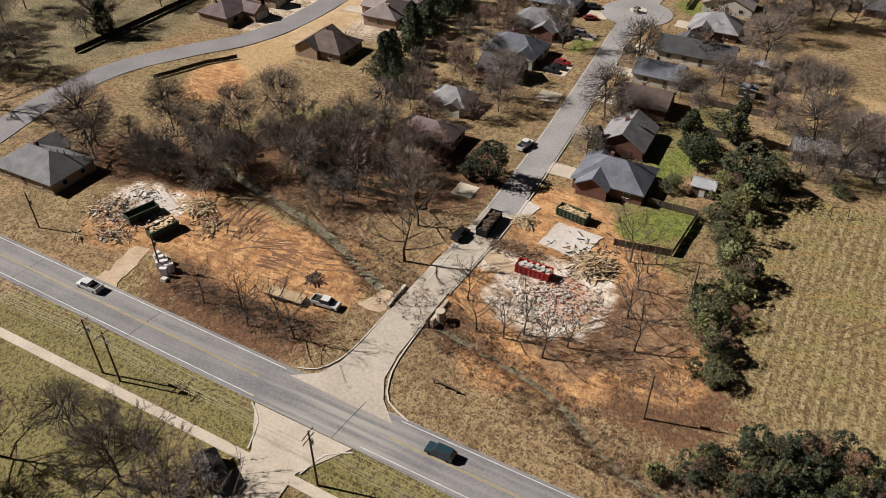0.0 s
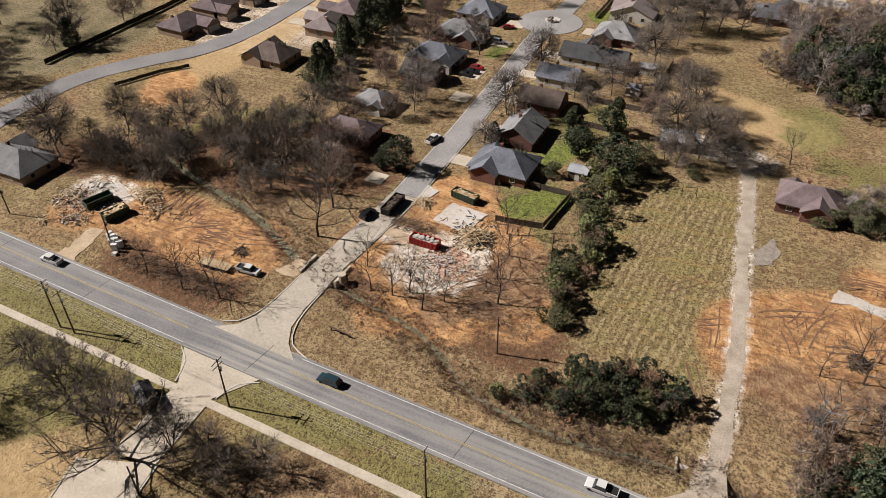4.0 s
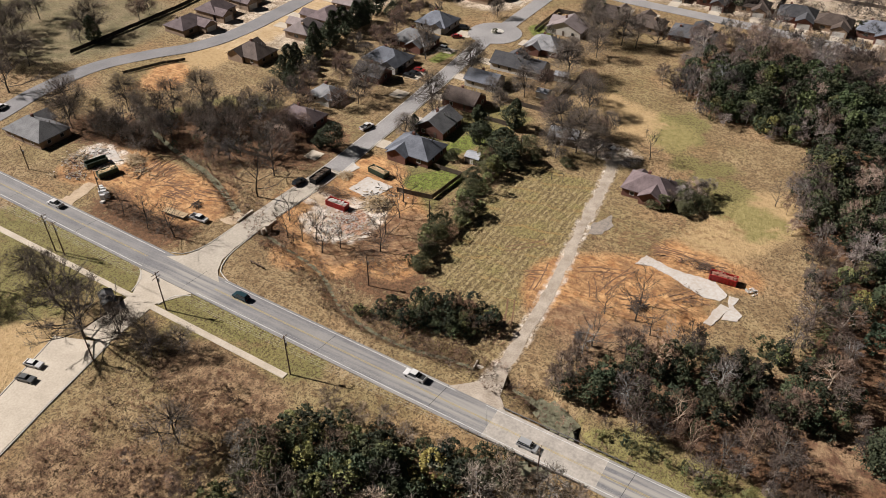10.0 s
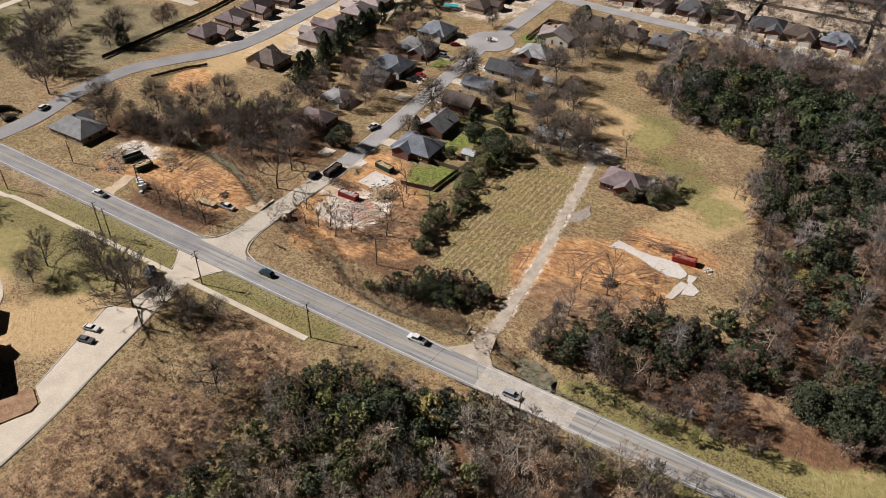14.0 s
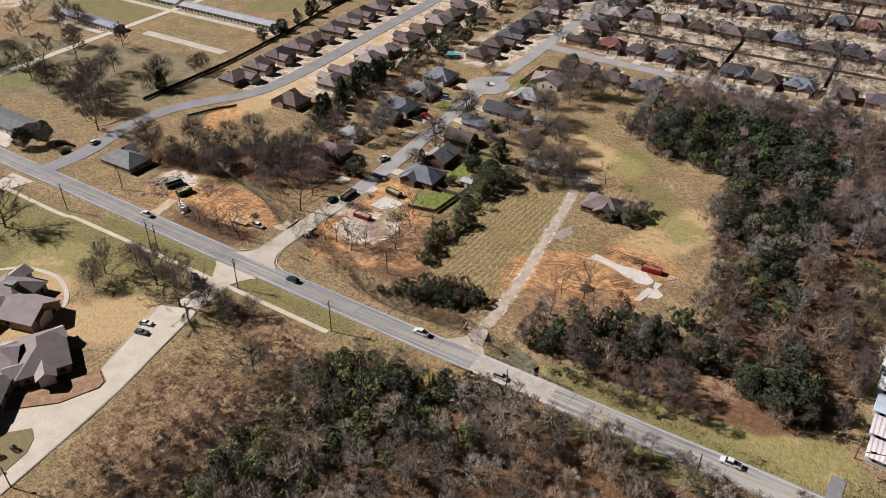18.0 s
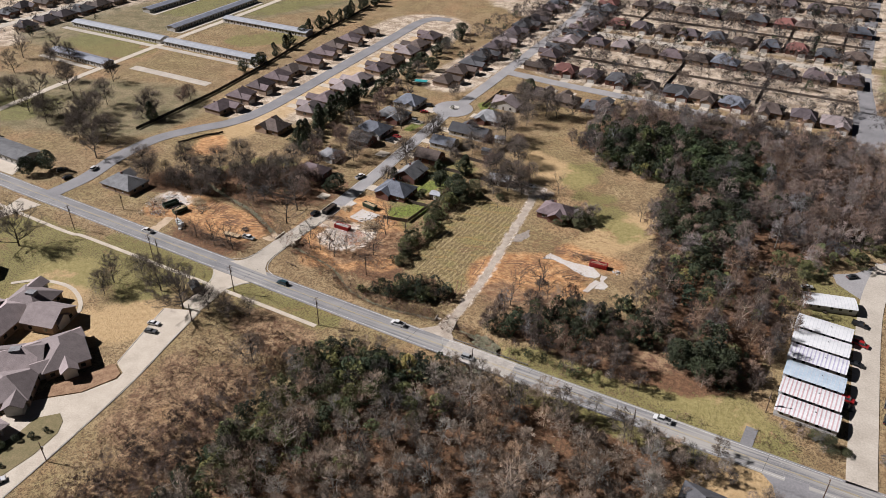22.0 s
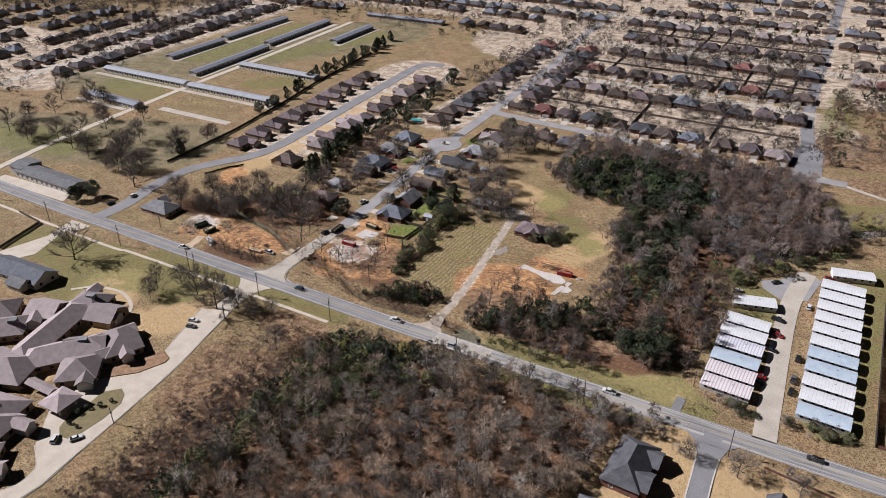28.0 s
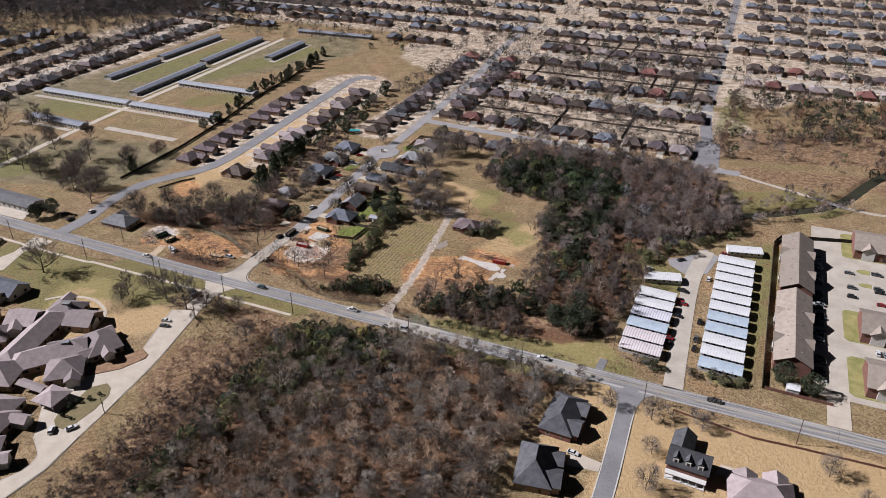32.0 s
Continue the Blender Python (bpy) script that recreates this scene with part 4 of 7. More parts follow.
# long white row buildings
GREY_TIN = mat("grey tin roof", (0.3, 0.315, 0.35), (0.45, 0.465, 0.5), 0.55, (0.3, 2))
DARK_TIN = mat("dark tin roof", (0.2, 0.215, 0.26), (0.3, 0.315, 0.37), 0.55, (0.3, 2))
for x0, y0, x1, y1, rf in ((-343, 199, -249, 199, GREY_TIN), (-244, 198, -156, 198, GREY_TIN), (-300, 146, -243, 143, DARK_TIN), (-246, 262, -165, 262, GREY_TIN), (-265, 221, -265, 316, DARK_TIN), (-271, 325, -272, 424, DARK_TIN), (-320, 248, -318, 314, DARK_TIN), (-322, 322, -320, 414, DARK_TIN), (-219, 361, -219, 425, DARK_TIN), (-250, 470, -160, 475, DARK_TIN)):
    L, a = math.hypot(x1 - x0, y1 - y0), math.degrees(math.atan2(y1 - y0, x1 - x0))
    row = thing("row_building", "long low white row building with a metal roof", "building", "white row buildings", pose((x0 + x1) / 2, (y0 + y1) / 2, 0, 0, 0, a))
    part("wall", wall_shape(L, 8.5, 2.9, 1.3), SIDING, row)
    part("roof", roof_shape(L, 8.5, 2.9, 1.3, 0.5, False), rf, row)
    for i in range(int(L / 6)):
        o = -L / 2 + 3 + i * 6
        part("window", Shape().box(o - 0.9, -4.32, 1.0, o + 0.9, -4.22, 2.2), GLASS, row)
        part("door", Shape().box(o + 2.0, -4.31, 0.0, o + 2.9, -4.22, 2.05), WOODFENCE, row)
solid("road", ribbon(Shape(), [(-233, 5), (-241, 60), (-246, 138), (-248, 215), (-248, 300), (-252, 440)], 2.6, 2.6, 0.045), CONCRETE, "straight concrete lane to the row buildings", "lane", kind="structure")
for x0, y0, x1, y1, w in ((-346, 189, -150, 189, 2.2), (-258, 220, -258, 316, 4), (-262, 326, -262, 424, 4), (-312, 246, -312, 414, 3.5), (-212, 356, -212, 428, 3.5), (-228, 150, -160, 150, 3.2), (-305, 137, -250, 135, 2)):
    solid("road", ribbon(Shape(), [(x0, y0), (x1, y1)], w, w, 0.043), STREET, "pale concrete parking strip by the row buildings", "parking", kind="structure")

# apartments
for x, y0, y1 in ((275, 29, 88), (276, 93.5, 151)):
    apt = thing("apartment_block", "two-storey red brick apartment block with a taupe gable roof", "building", "apartments", pose(x, (y0 + y1) / 2, 0))
    L = y1 - y0
    part("wall", wall_shape(15, L, 6, 4.2, False), BRICK_RED, apt)
    part("roof", roof_shape(15, L, 6, 4.2, 0.7, False, False), RF["tan"], apt)
    for sx in (-1, 1):
        for i in range(5):
            o = (i - 2) * L / 5.2
            part("roof_vent", Shape().box(sx * 3 - 0.25, o - 1.2, 7.6, sx * 3 + 0.25, o - 0.7, 9.1), GREY_ROOF, apt)
            if i % 2:
                part("gable_roof", shift(roof_shape(6, 8, 6.0, 2.2, 0.5, False, True), sx * 5.2, o, 0.05), RF["tan"], apt)
                part("gable_wall", shift(wall_shape(5, 7.4, 6.0, 2.1), sx * 5.6, o), SIDING, apt)
            for z in (0.8, 3.7):
                for e in (-3.2, 3.2):
                    part("window", Shape().box(sx * 7.5 - 0.06 + sx * 0.62 * (i % 2), o + e - 0.7, z, sx * 7.5 + 0.06 + sx * 0.62 * (i % 2), o + e + 0.7, z + 1.5), GLASS, apt)
for x, y, w, d in ((319.5, 77.5, 30, 21), (319.5, 36, 30, 21), (320.5, 163, 30, 24)):
    apt = thing("apartment_block", "red brick apartment block with a grey-brown roof across the car park", "building", "apartments", pose(x, y, 0))
    part("wall", wall_shape(w, d, 5.5, 4.4), BRICK_RED, apt)
    part("roof", roof_shape(w, d, 5.5, 4.4, 0.7, False), RF["tan"], apt)
    for o in (-8, 6):
        part("gable_roof", shift(roof_shape(7, 8, 5.5, 2.4, 0.5, False, False), o, -d / 2 + 3, 0.05), RF["tan"], apt)
        part("gable_wall", shift(wall_shape(6, 7.4, 5.5, 2.3, False), o, -d / 2 + 3), SIDING, apt)
    for i in range(5):
        for z in (0.8, 3.4):
            for sx, at0 in ((0, (-9 + 4.5 * i, -d / 2)), ):
                part("window", Shape().box(at0[0] - 0.7, at0[1] - 0.06, z, at0[0] + 0.7, at0[1] + 0.05, z + 1.4), GLASS, apt)
solid("pavement", slab(Shape(), [(284.5, 20), (345, 20), (345, 184), (284.5, 184)], 0.047), STREET, "pale concrete apartment car park", "car park", kind="structure")
LAWN = mat("thin winter lawn", (0.2, 0.2, 0.06), (0.42, 0.37, 0.15), 0.95, (0.2, 2.5))
for x0, y0, x1, y1 in ((298, 66, 345, 94), (298.5, 24, 345, 54), (300, 150, 345, 180), (306.5, 120, 313, 124), (306.5, 134, 313, 139)):
    solid("pavement", slab(Shape(), [(x0 + 2, y0), (x1, y0), (x1, y1), (x0 + 2, y1), (x0, y1 - 2), (x0, y0 + 2)], 0.12), LAWN, "kerbed lawn round an apartment block", "lawn", kind="structure")
solid("pavement", ribbon(Shape(), [(294, 1), (294, 12), (294, 22)], 4.5, 4.5, 0.052), CONCRETE, "concrete drive into the apartments", "drive", kind="structure")

# houses by the southern side street
house("dark charcoal hip-roofed house on a dry lawn", 13, 23, 3, RF["charcoal"], BRICK_RED, pose(190.6, -36.5, 0, 0, 0, -3), True, False, wing=(4.5, 6, 8, 8, True), wing2=(4.5, -5.5, 8.4, 9, True), rise=4.6)
house("large dark-roofed house with steep gables", 13.5, 21, 3.2, RF["charcoal"], BRICK_TAN, pose(188.3, -67.5, 0, 0, 0, 8), True, False, wing=(4.5, 5, 10, 7, True), wing2=(5.0, -5, 9.5, 9, True), rise=6.2)
big = thing("house", "two-storey charcoal-roofed house with white dormers", "house", at=pose(240.6, -46, 0, 0, 0, -4))
block(big, 0, 0, 14.5, 10, 5.6, RF["charcoal"], BRICK_RED, 0, False, rise=4.4)
block(big, -4, 10.5, 7.5, 11, 3.2, RF["charcoal"], BRICK_RED, 0, False, False, rise=3.2)
for i in (-4.4, 0, 4.4):
    part("dormer", shift(Shape().box(-1, -3.2, 0, 1, 0, 2.2), i, -1.2, 6.2), TRIM, big)
    part("dormer_roof", shift(roof_shape(2.2, 3.4, 0, 1.1, 0.2, False, False), i, -2.6, 8.4), RF["charcoal"], big)
    part("dormer_window", shift(Shape().box(-0.5, -3.26, 0.4, 0.5, -3.2, 1.8), i, -1.2, 6.2), GLASS, big)
porch = Shape().box(-7.2, -7.2, 0, 7.2, -5.0, 0.3)
for i in range(6):
    porch.box(-7.0 + i * 2.75, -7.0, 0.3, -6.75 + i * 2.75, -6.75, 2.9)
part("porch", porch.box(-7.3, -7.3, 2.9, 7.3, -5.0, 3.15), TRIM, big)
house("taupe-roofed brick house with crossing gables", 22, 14, 3, RF["taupe"], BRICK_RED, pose(266, -50, 0, 0, 0, 6), True, True, wing=(5.5, 4, 8, 12, False), wing2=(-5, 3, 8, 11, False), rise=5)
solid("pavement", slab(Shape(), [(250, -44), (262, -41.5), (262, -38), (252, -37.5)], 0.05), CONCRETE, "pale concrete forecourt of the brick house", "drive", kind="structure")

# mobile homes
PINK = mat("faded red roof stripe", (0.55, 0.36, 0.37), (0.68, 0.5, 0.51), 0.55, (0.4, 3))
PALE_BLUE = mat("pale blue metal", (0.42, 0.52, 0.62), (0.58, 0.67, 0.75), 0.5, (0.4, 3))
LILAC = mat("faded violet roof stripe", (0.42, 0.39, 0.55), (0.58, 0.55, 0.68), 0.55, (0.4, 3))


RIB = mat("dull white rib", (0.5, 0.52, 0.56), (0.66, 0.67, 0.7), 0.5, (0.4, 3))


def mobile_home(label, roof, stripe=None, L=18.5):
    ob = thing("mobile_home", label, "mobile home", "mobile homes")
    part("body", Shape().box(-L / 2, -3.5, 0.7, L / 2, 3.5, 3.0), WHITE, ob)
    part("skirting", Shape().box(-L / 2 + 0.1, -3.4, -0.2, L / 2 - 0.1, 3.4, 0.7), SIDING, ob)
    top = Shape()
    prof = [(-4.1, 2.85), (-2.1, 3.3), (0, 3.45), (2.1, 3.3), (4.1, 2.85)]
    for (a, b), (c, d) in zip(prof, prof[1:]):
        top.face((-L / 2 - 0.15, a, b), (L / 2 + 0.15, a, b), (L / 2 + 0.15, c, d), (-L / 2 - 0.15, c, d))
        top.face((-L / 2 - 0.15, a, b - 0.12), (-L / 2 - 0.15, c, d - 0.12), (L / 2 + 0.15, c, d - 0.12), (L / 2 + 0.15, a, b - 0.12))
    for i in range(15):
        x, w, rib = -L / 2 + (i + 0.5) * L / 15, 0.2 if stripe else 0.07, Shape()
        for (a, b), (c, d) in zip(prof, prof[1:]):
            rib.face((x - w, a, b + 0.04), (x + w, a, b + 0.04), (x + w, c, d + 0.04), (x - w, c, d + 0.04))
            rib.face((x - w, a, b), (x - w, a, b + 0.04), (x - w, c, d + 0.04), (x - w, c, d))
            rib.face((x + w, a, b + 0.04), (x + w, a, b), (x + w, c, d), (x + w, c, d + 0.04))
        part("roof_rib", rib, stripe or RIB, ob)
    for e in (-1, 1):
        top.face(*[(e * (L / 2 + 0.15), a, b) for a, b in prof], *[(e * (L / 2 + 0.15), a, b - 0.12) for a, b in prof[::-1]])
    part("roof", top, roof, ob)
    for i, x in enumerate((-7, -4, 0.5, 3.5, 7)):
        for e in (-1, 1):
            part("window", Shape().box(x - 0.55, e * 3.5 - 0.04, 1.4, x + 0.55, e * 3.5 + 0.04, 2.4), GLASS, ob)
    part("door", Shape().box(-2.2, -3.54, 0.8, -1.3, -3.46, 2.7), TRIM, ob)
    part("steps", Shape().box(-2.4, -4.6, -0.2, -1.1, -3.5, 0.35).box(-2.4, -4.1, 0.35, -1.1, -3.5, 0.7), WOODFENCE, ob)
    part("roof_vent", Shape().tube((2, 0.5, 3.4), (2, 0.5, 3.75), 0.15, 0.15, 6), METAL, ob)
    return ob


MH = {"w": mobile_home("white mobile home with a ribbed metal roof", WHITE), "b": mobile_home("pale blue roofed mobile home", PALE_BLUE), "p": mobile_home("mobile home with a faded red striped roof", WHITE, PINK), "l": mobile_home("mobile home with a faded violet striped roof", WHITE, LILAC)}
first = set()
for k, x, y, a in [("p", 211.5, 21, -3), ("p", 211.5, 30.5, -3), ("b", 211.5, 40, -3), ("l", 211.5, 50, -3), ("w", 211.5, 59.5, -3), ("w", 211.5, 69, -3), ("w", 211.5, 87, 14), ("w", 249.5, 133, 12)] + [("b" if i in (0, 3, 4) else "w", 246.3, 20.5 + 9.75 * i, -2.5) for i in range(11)]:
    m = pose(x, y, 0, 0, 0, a)
    if k in first:
        copy_thing(MH[k], m)
    else:
        first.add(k)
        MH[k].matrix_basis = m
solid("pavement", slab(Shape(), [(222, 98), (233, 103), (237, 124), (229, 130), (219, 116), (211, 111), (213, 105)], 0.042), ROAD_GREY, "worn concrete turning area by the mobile homes", "lane", kind="structure")


def fence(label, pts, high=1.9, material=None, group="wooden fences"):
    ob = thing("fence", label, "fence", group)
    pts = [Vector((*p, 0)) for p in pts]
    material = material or WOODFENCE
    post = Shape().box(-0.06, -0.06, -0.3, 0.06, 0.06, high + 0.05).mesh("post", material)
    panel = Shape().box(0.08, -0.025, 0.05, 2.4, 0.0, high).box(0.08, 0.0, 0.4, 2.4, 0.04, 0.5).box(0.08, 0.0, high - 0.4, 2.4, 0.04, high - 0.3).mesh("panel", material)
    for a, b in zip(pts, pts[1:]):
        n = max(1, round((b - a).length / 2.5))
        t = math.atan2(b.y - a.y, b.x - a.x)
        for i in range(n):
            p, q = a.lerp(b, i / n), a.lerp(b, (i + 1) / n)
            for name, me in (("post", post), ("panel", panel)):
                c = part(name, me, material, ob)
                c.matrix_basis = pose(p.x, p.y, -0.05 * (i % 3), 0, 0, math.degrees(t)) @ Matrix.Diagonal(((q - p).length / 2.5 if name == "panel" else 1, 1, 1, 1))
    return ob


DARKFENCE = mat("dark stained fence wood", (0.02, 0.017, 0.014), (0.045, 0.038, 0.032), 0.9, (0.5, 5))
fence("tall dark wooden fence behind the mobile homes", [(264, 15), (264.5, 151), (268, 160), (300, 168), (350, 176)], 2.4, DARKFENCE)
fence("long dark wooden fence behind the row of houses", [(-146, 78), (-146, 140), (-152, 200), (-160, 255), (-168, 350)], 1.8, DARKFENCE)
fence("low brick and wood fence along the lawn", [(231, -14), (262, -18.5), (280, -17.5), (310, -16.5)], 1.1, BRICK_RED)
fence("brown wooden fence by the apartments", [(265, 15), (292, 14)], 1.6, BRICK_RED)
fence("weathered board fence round the back lawn", [(28, 62), (39.5, 64), (41, 80), (30, 80)], 1.7)
fence("weathered timber fence by the creek", [(-46, 54), (-32, 55), (-18, 56)], 1.3)
fence("weathered wooden garden fence", [(27, 117), (46, 117)], 1.8)
fence("weathered wooden garden fence", [(28, 133), (46, 133), (46, 172)], 1.8)
fence("brown wooden fence at the turning circle", [(10, 200), (10, 226), (40, 228)], 1.8)
fence("dark wooden fence round the office yard", [(-140, -43), (-146, -15), (-168, -12)], 1.8)
fence("dark retaining fence beside the curving street", [(-112, 76), (-106, 90), (-100, 98)], 1.2, DARKFENCE)


# ---- trees ----
def twig_tree(rng, h, spread, limbs, twigs, trunk_r, low=0.25, tw=0.03, twin=True):
    """The trunk with limbs, and the twigs, of a bare tree that is h high; limbs: how many of each order."""
    wood, fine, ends = Shape(), Shape(), []
    p, d = Vector((0, 0, -0.3)), Vector((rng.uniform(-0.06, 0.06), rng.uniform(-0.06, 0.06), 1)).normalized()
    spine = [p]
    for i in range(4):
        q = p + d * h * 0.21
        wood.tube(p, q, trunk_r * (1 - 0.22 * i), trunk_r * (0.78 - 0.22 * i), 5, False)
        d = (d + Vector((rng.gauss(0, 0.13), rng.gauss(0, 0.13), 0))).normalized()
        p = q
        spine.append(p)
    ends.append((spine[3], spine[4]))

    def grow(p, d, length, r, order):
        mid = p + d * length * 0.5
        d2 = (d + Vector((rng.gauss(0, 0.15), rng.gauss(0, 0.15), 0.28))).normalized()
        q = mid + d2 * length * 0.5
        if order == 1:
            wood.tube(p, mid, r, r * 0.7, 3, False), wood.tube(mid, q, r * 0.7, r * 0.3, 3, False)
        else:
            wood.tube(p, q, r, r * 0.35, 3, False)
        ends.append((mid if order == 1 else p, q))
        if order < 3:
            for _ in range(limbs[order]):
                t = rng.uniform(0.25, 0.95)
                s0 = p.lerp(mid, t * 2) if t < 0.5 else mid.lerp(q, t * 2 - 1)
                nd = (d2 + Vector((rng.gauss(0, 0.65), rng.gauss(0, 0.65), rng.gauss(0.15, 0.4)))).normalized()
                grow(s0, nd, length * rng.uniform(0.35, 0.6), r * 0.45, order + 1)

    for i in range(limbs[0]):
        k = (i + rng.random()) / limbs[0]
        z = (low + (0.8 - low) * k) * 4 / 0.84
        j = min(3, int(z))
        s0 = spine[j].lerp(spine[j + 1], min(1, z - j))
        a, el = i * 2.4 + rng.uniform(-0.5, 0.5), radians(18 + 42 * k + rng.uniform(-10, 10))
        d = Vector((math.cos(a) * math.cos(el), math.sin(a) * math.cos(el), math.sin(el)))
        grow(s0, d, h * spread * (0.46 - 0.2 * k) * rng.uniform(0.75, 1.15), trunk_r * (0.5 - 0.25 * k), 1)
    for _ in range(twigs):
        p, q = ends[rng.randrange(len(ends))]
        a = p.lerp(q, rng.uniform(0.25, 1.05))
        d = (q - p).normalized() * 0.7 + Vector((rng.gauss(0, 0.7), rng.gauss(0, 0.7), rng.gauss(0.2, 0.6)))
        d = d.normalized() * rng.uniform(0.035, 0.1) * h
        w = d.cross(Vector((rng.gauss(0, 1), rng.gauss(0, 1), rng.gauss(0, 1)))).normalized() * tw
        fine.face(a - w, a + w, a + d)
        if twin:
            m = a + d * 0.45
            e = d.cross(w).normalized() * d.length * rng.uniform(-0.5, 0.5) + d * 0.4
            fine.face(m - w * 0.8, m + w * 0.8, m + e)
    return wood, fine


def dome_tree(rng, h, width, n, tw, low=0.3, clumps=46, reach=0.85):
    """The trunk with limbs, and the fine twigs, of a bare tree with a rounded crown."""
    wood, fine, base = Shape(), Shape(), Vector((rng.uniform(-0.04, 0.04) * h, rng.uniform(-0.04, 0.04) * h, h * (low + 0.12)))
    wood.tube((0, 0, -0.3), base, 0.016 * h, 0.012 * h, 5, False)
    mid, rz, lumps = h * (low + (1 - low) * 0.45), h * (1 - low) * 0.55, []
    bulge = [(rng.uniform(0, 6.283), rng.uniform(-0.25, 0.35)) for _ in range(3)]
    for i in range(clumps):
        u, a = rng.uniform(-0.75, 1), rng.uniform(0, 6.283)
        c = math.sqrt(1 - u * u)
        k = (0.5 + 0.5 * rng.random() ** 0.5) * (1 + sum(b * math.cos(a - e) for e, b in bulge) / 2)
        d = Vector((c * math.cos(a) * width / 2 * k, c * math.sin(a) * width / 2 * k, u * rz * (0.7 + 0.3 * k)))
        lumps.append((Vector((0, 0, mid)) + d, d.normalized()))
    arms = []
    for i in range(7):
        p = lumps[i * (clumps // 7)][0]
        q = base.lerp(p, 0.55) + Vector((0, 0, 0.04 * h))
        wood.tube(base + Vector((0, 0, -0.05 * h * rng.random())), q, 0.011 * h, 0.008 * h, 3, False)
        arms.append(q)
    for p, d in lumps:
        q = min(arms, key=lambda a: (a - p).length)
        wood.tube(q, p, 0.007 * h, 0.003 * h, 3, False)
    spread = width * 0.085
    for i in range(n):
        p, d = lumps[rng.randrange(clumps)]
        p = p + Vector((rng.gauss(0, spread), rng.gauss(0, spread), rng.gauss(0, spread * 0.7)))
        d = (d * 0.8 + Vector((rng.gauss(0, 0.6), rng.gauss(0, 0.6), rng.gauss(0.3, 0.5)))).normalized() * reach * rng.uniform(0.6, 1.3)
        w = d.cross(Vector((rng.gauss(0, 1), rng.gauss(0, 1), rng.gauss(0, 1)))).normalized() * tw
        fine.face(p - w, p + w, p + d)
    return wood, fine


def leaf_tree(rng, h, width, n, shape="cone", leaf=0.45, low=0.08, three=False):
    """The trunk and the leafy crown of an evergreen or shrub."""
    wood, crown = Shape(), Shape()
    wood.tube((0, 0, -0.3), (0, 0, h * 0.8), 0.03 * h, 0.008 * h, 5, False)
    lumps = [(rng.uniform(0, 6.283), rng.uniform(0.1, 1), rng.uniform(0.7, 1.25)) for _ in range(9)]
    for i in range(5):
        a, z = rng.uniform(0, 6.283), rng.uniform(0.2, 0.6) * h
        wood.tube((0, 0, z), (math.cos(a) * width * 0.3, math.sin(a) * width * 0.3, z + 0.12 * h), 0.01 * h, 0.004 * h, 3, False)
    seeds = [(rng.random() ** (1.3 if shape == "cone" else 0.8), rng.uniform(0, 6.283), rng.uniform(0.5, 1.1)) for _ in range(max(20, n // 22))]
    for _ in range(n):
        z, a, out = seeds[rng.randrange(len(seeds))]
        z, a = min(0.99, max(0, z + rng.gauss(0, 0.045))), a + rng.gauss(0, 0.2)
        prof = (1 - z) ** 0.5 * min(1, 0.45 + 3 * z) if shape == "cone" else math.sqrt(max(0.02, 1 - (2 * z - 1) ** 2 * 0.95))
        bump = 1 + sum(0.34 * k * math.cos(a - b) * math.exp(-(6 * (z - c)) ** 2) for b, c, k in lumps)
        r = width / 2 * prof * bump * out ** 0.6 * rng.uniform(0.75, 1.1)
        p = Vector((math.cos(a) * r, math.sin(a) * r, (low + z * (1 - low)) * h))
        u = Vector((rng.gauss(0, 1), rng.gauss(0, 1), rng.gauss(0, 0.6))).normalized()
        v = u.cross(Vector((rng.gauss(0, 1), rng.gauss(0, 1), rng.gauss(0, 1)))).normalized()
        s = leaf * rng.uniform(0.6, 1.4)
        if three:
            crown.face(p - u * s, p + u * s, p + v * s * 1.4)
            continue
        crown.face(p - u * s, p + v * s * 0.8, p + u * s, p - v * s * 0.8 + u * s * 0.3)
    return wood, crown


R = random.Random(11)


def tree_kind(name, label, wood, crown, crown_mat, bark=None):
    ob = thing(name, label, "tree")
    part("trunk", wood, bark or BARK, ob)
    part("crown", crown, crown_mat, ob)
    return ob


BARE = [tree_kind("bare_tree", "leafless grey-brown deciduous tree with spreading limbs", *twig_tree(R, 15, 1.25, (15, 6, 2), 2600, 0.32, 0.15, 0.042), TWIG) for _ in range(2)]
BARE += [tree_kind("bare_tree", "leafless deciduous tree with a rounded crown", *dome_tree(R, 14, 11, 3800, 0.045, 0.2, 130, 1.1), TWIG) for _ in range(2)]
SCRUB = [tree_kind("bare_tree", "dense leafless thicket tree with fine grey twigs", *dome_tree(R, 10.5, 8, 2100, 0.045, 0.2, 90, 0.95), TWIG) for _ in range(3)]
RED = [tree_kind("bare_tree", "leafless tree with reddish-brown fine twigs", *dome_tree(R, 9.5, 7.5, 2800, 0.045, 0.2, 90, 0.9), TWIG_RED) for _ in range(2)]
OAK = [tree_kind("bare_tree", "large leafless oak with a broad crown", *twig_tree(R, 15, 1.75, (17, 6, 2), 6000, 0.42, 0.12, 0.035), TWIG) for _ in range(2)]
SPARSE = [tree_kind("bare_tree", "thin leafless tree with open dark limbs", *twig_tree(R, 11, 1.5, (10, 5, 2), 520, 0.24, 0.18, 0.022), TWIG_GREY) for _ in range(3)]
GHOST = [tree_kind("bare_tree", "pale-barked leafless tree on orange earth", *twig_tree(R, 9, 1.5, (12, 5, 2), 700, 0.2, 0.12, 0.024), PALE_BARK, PALE_BARK)]
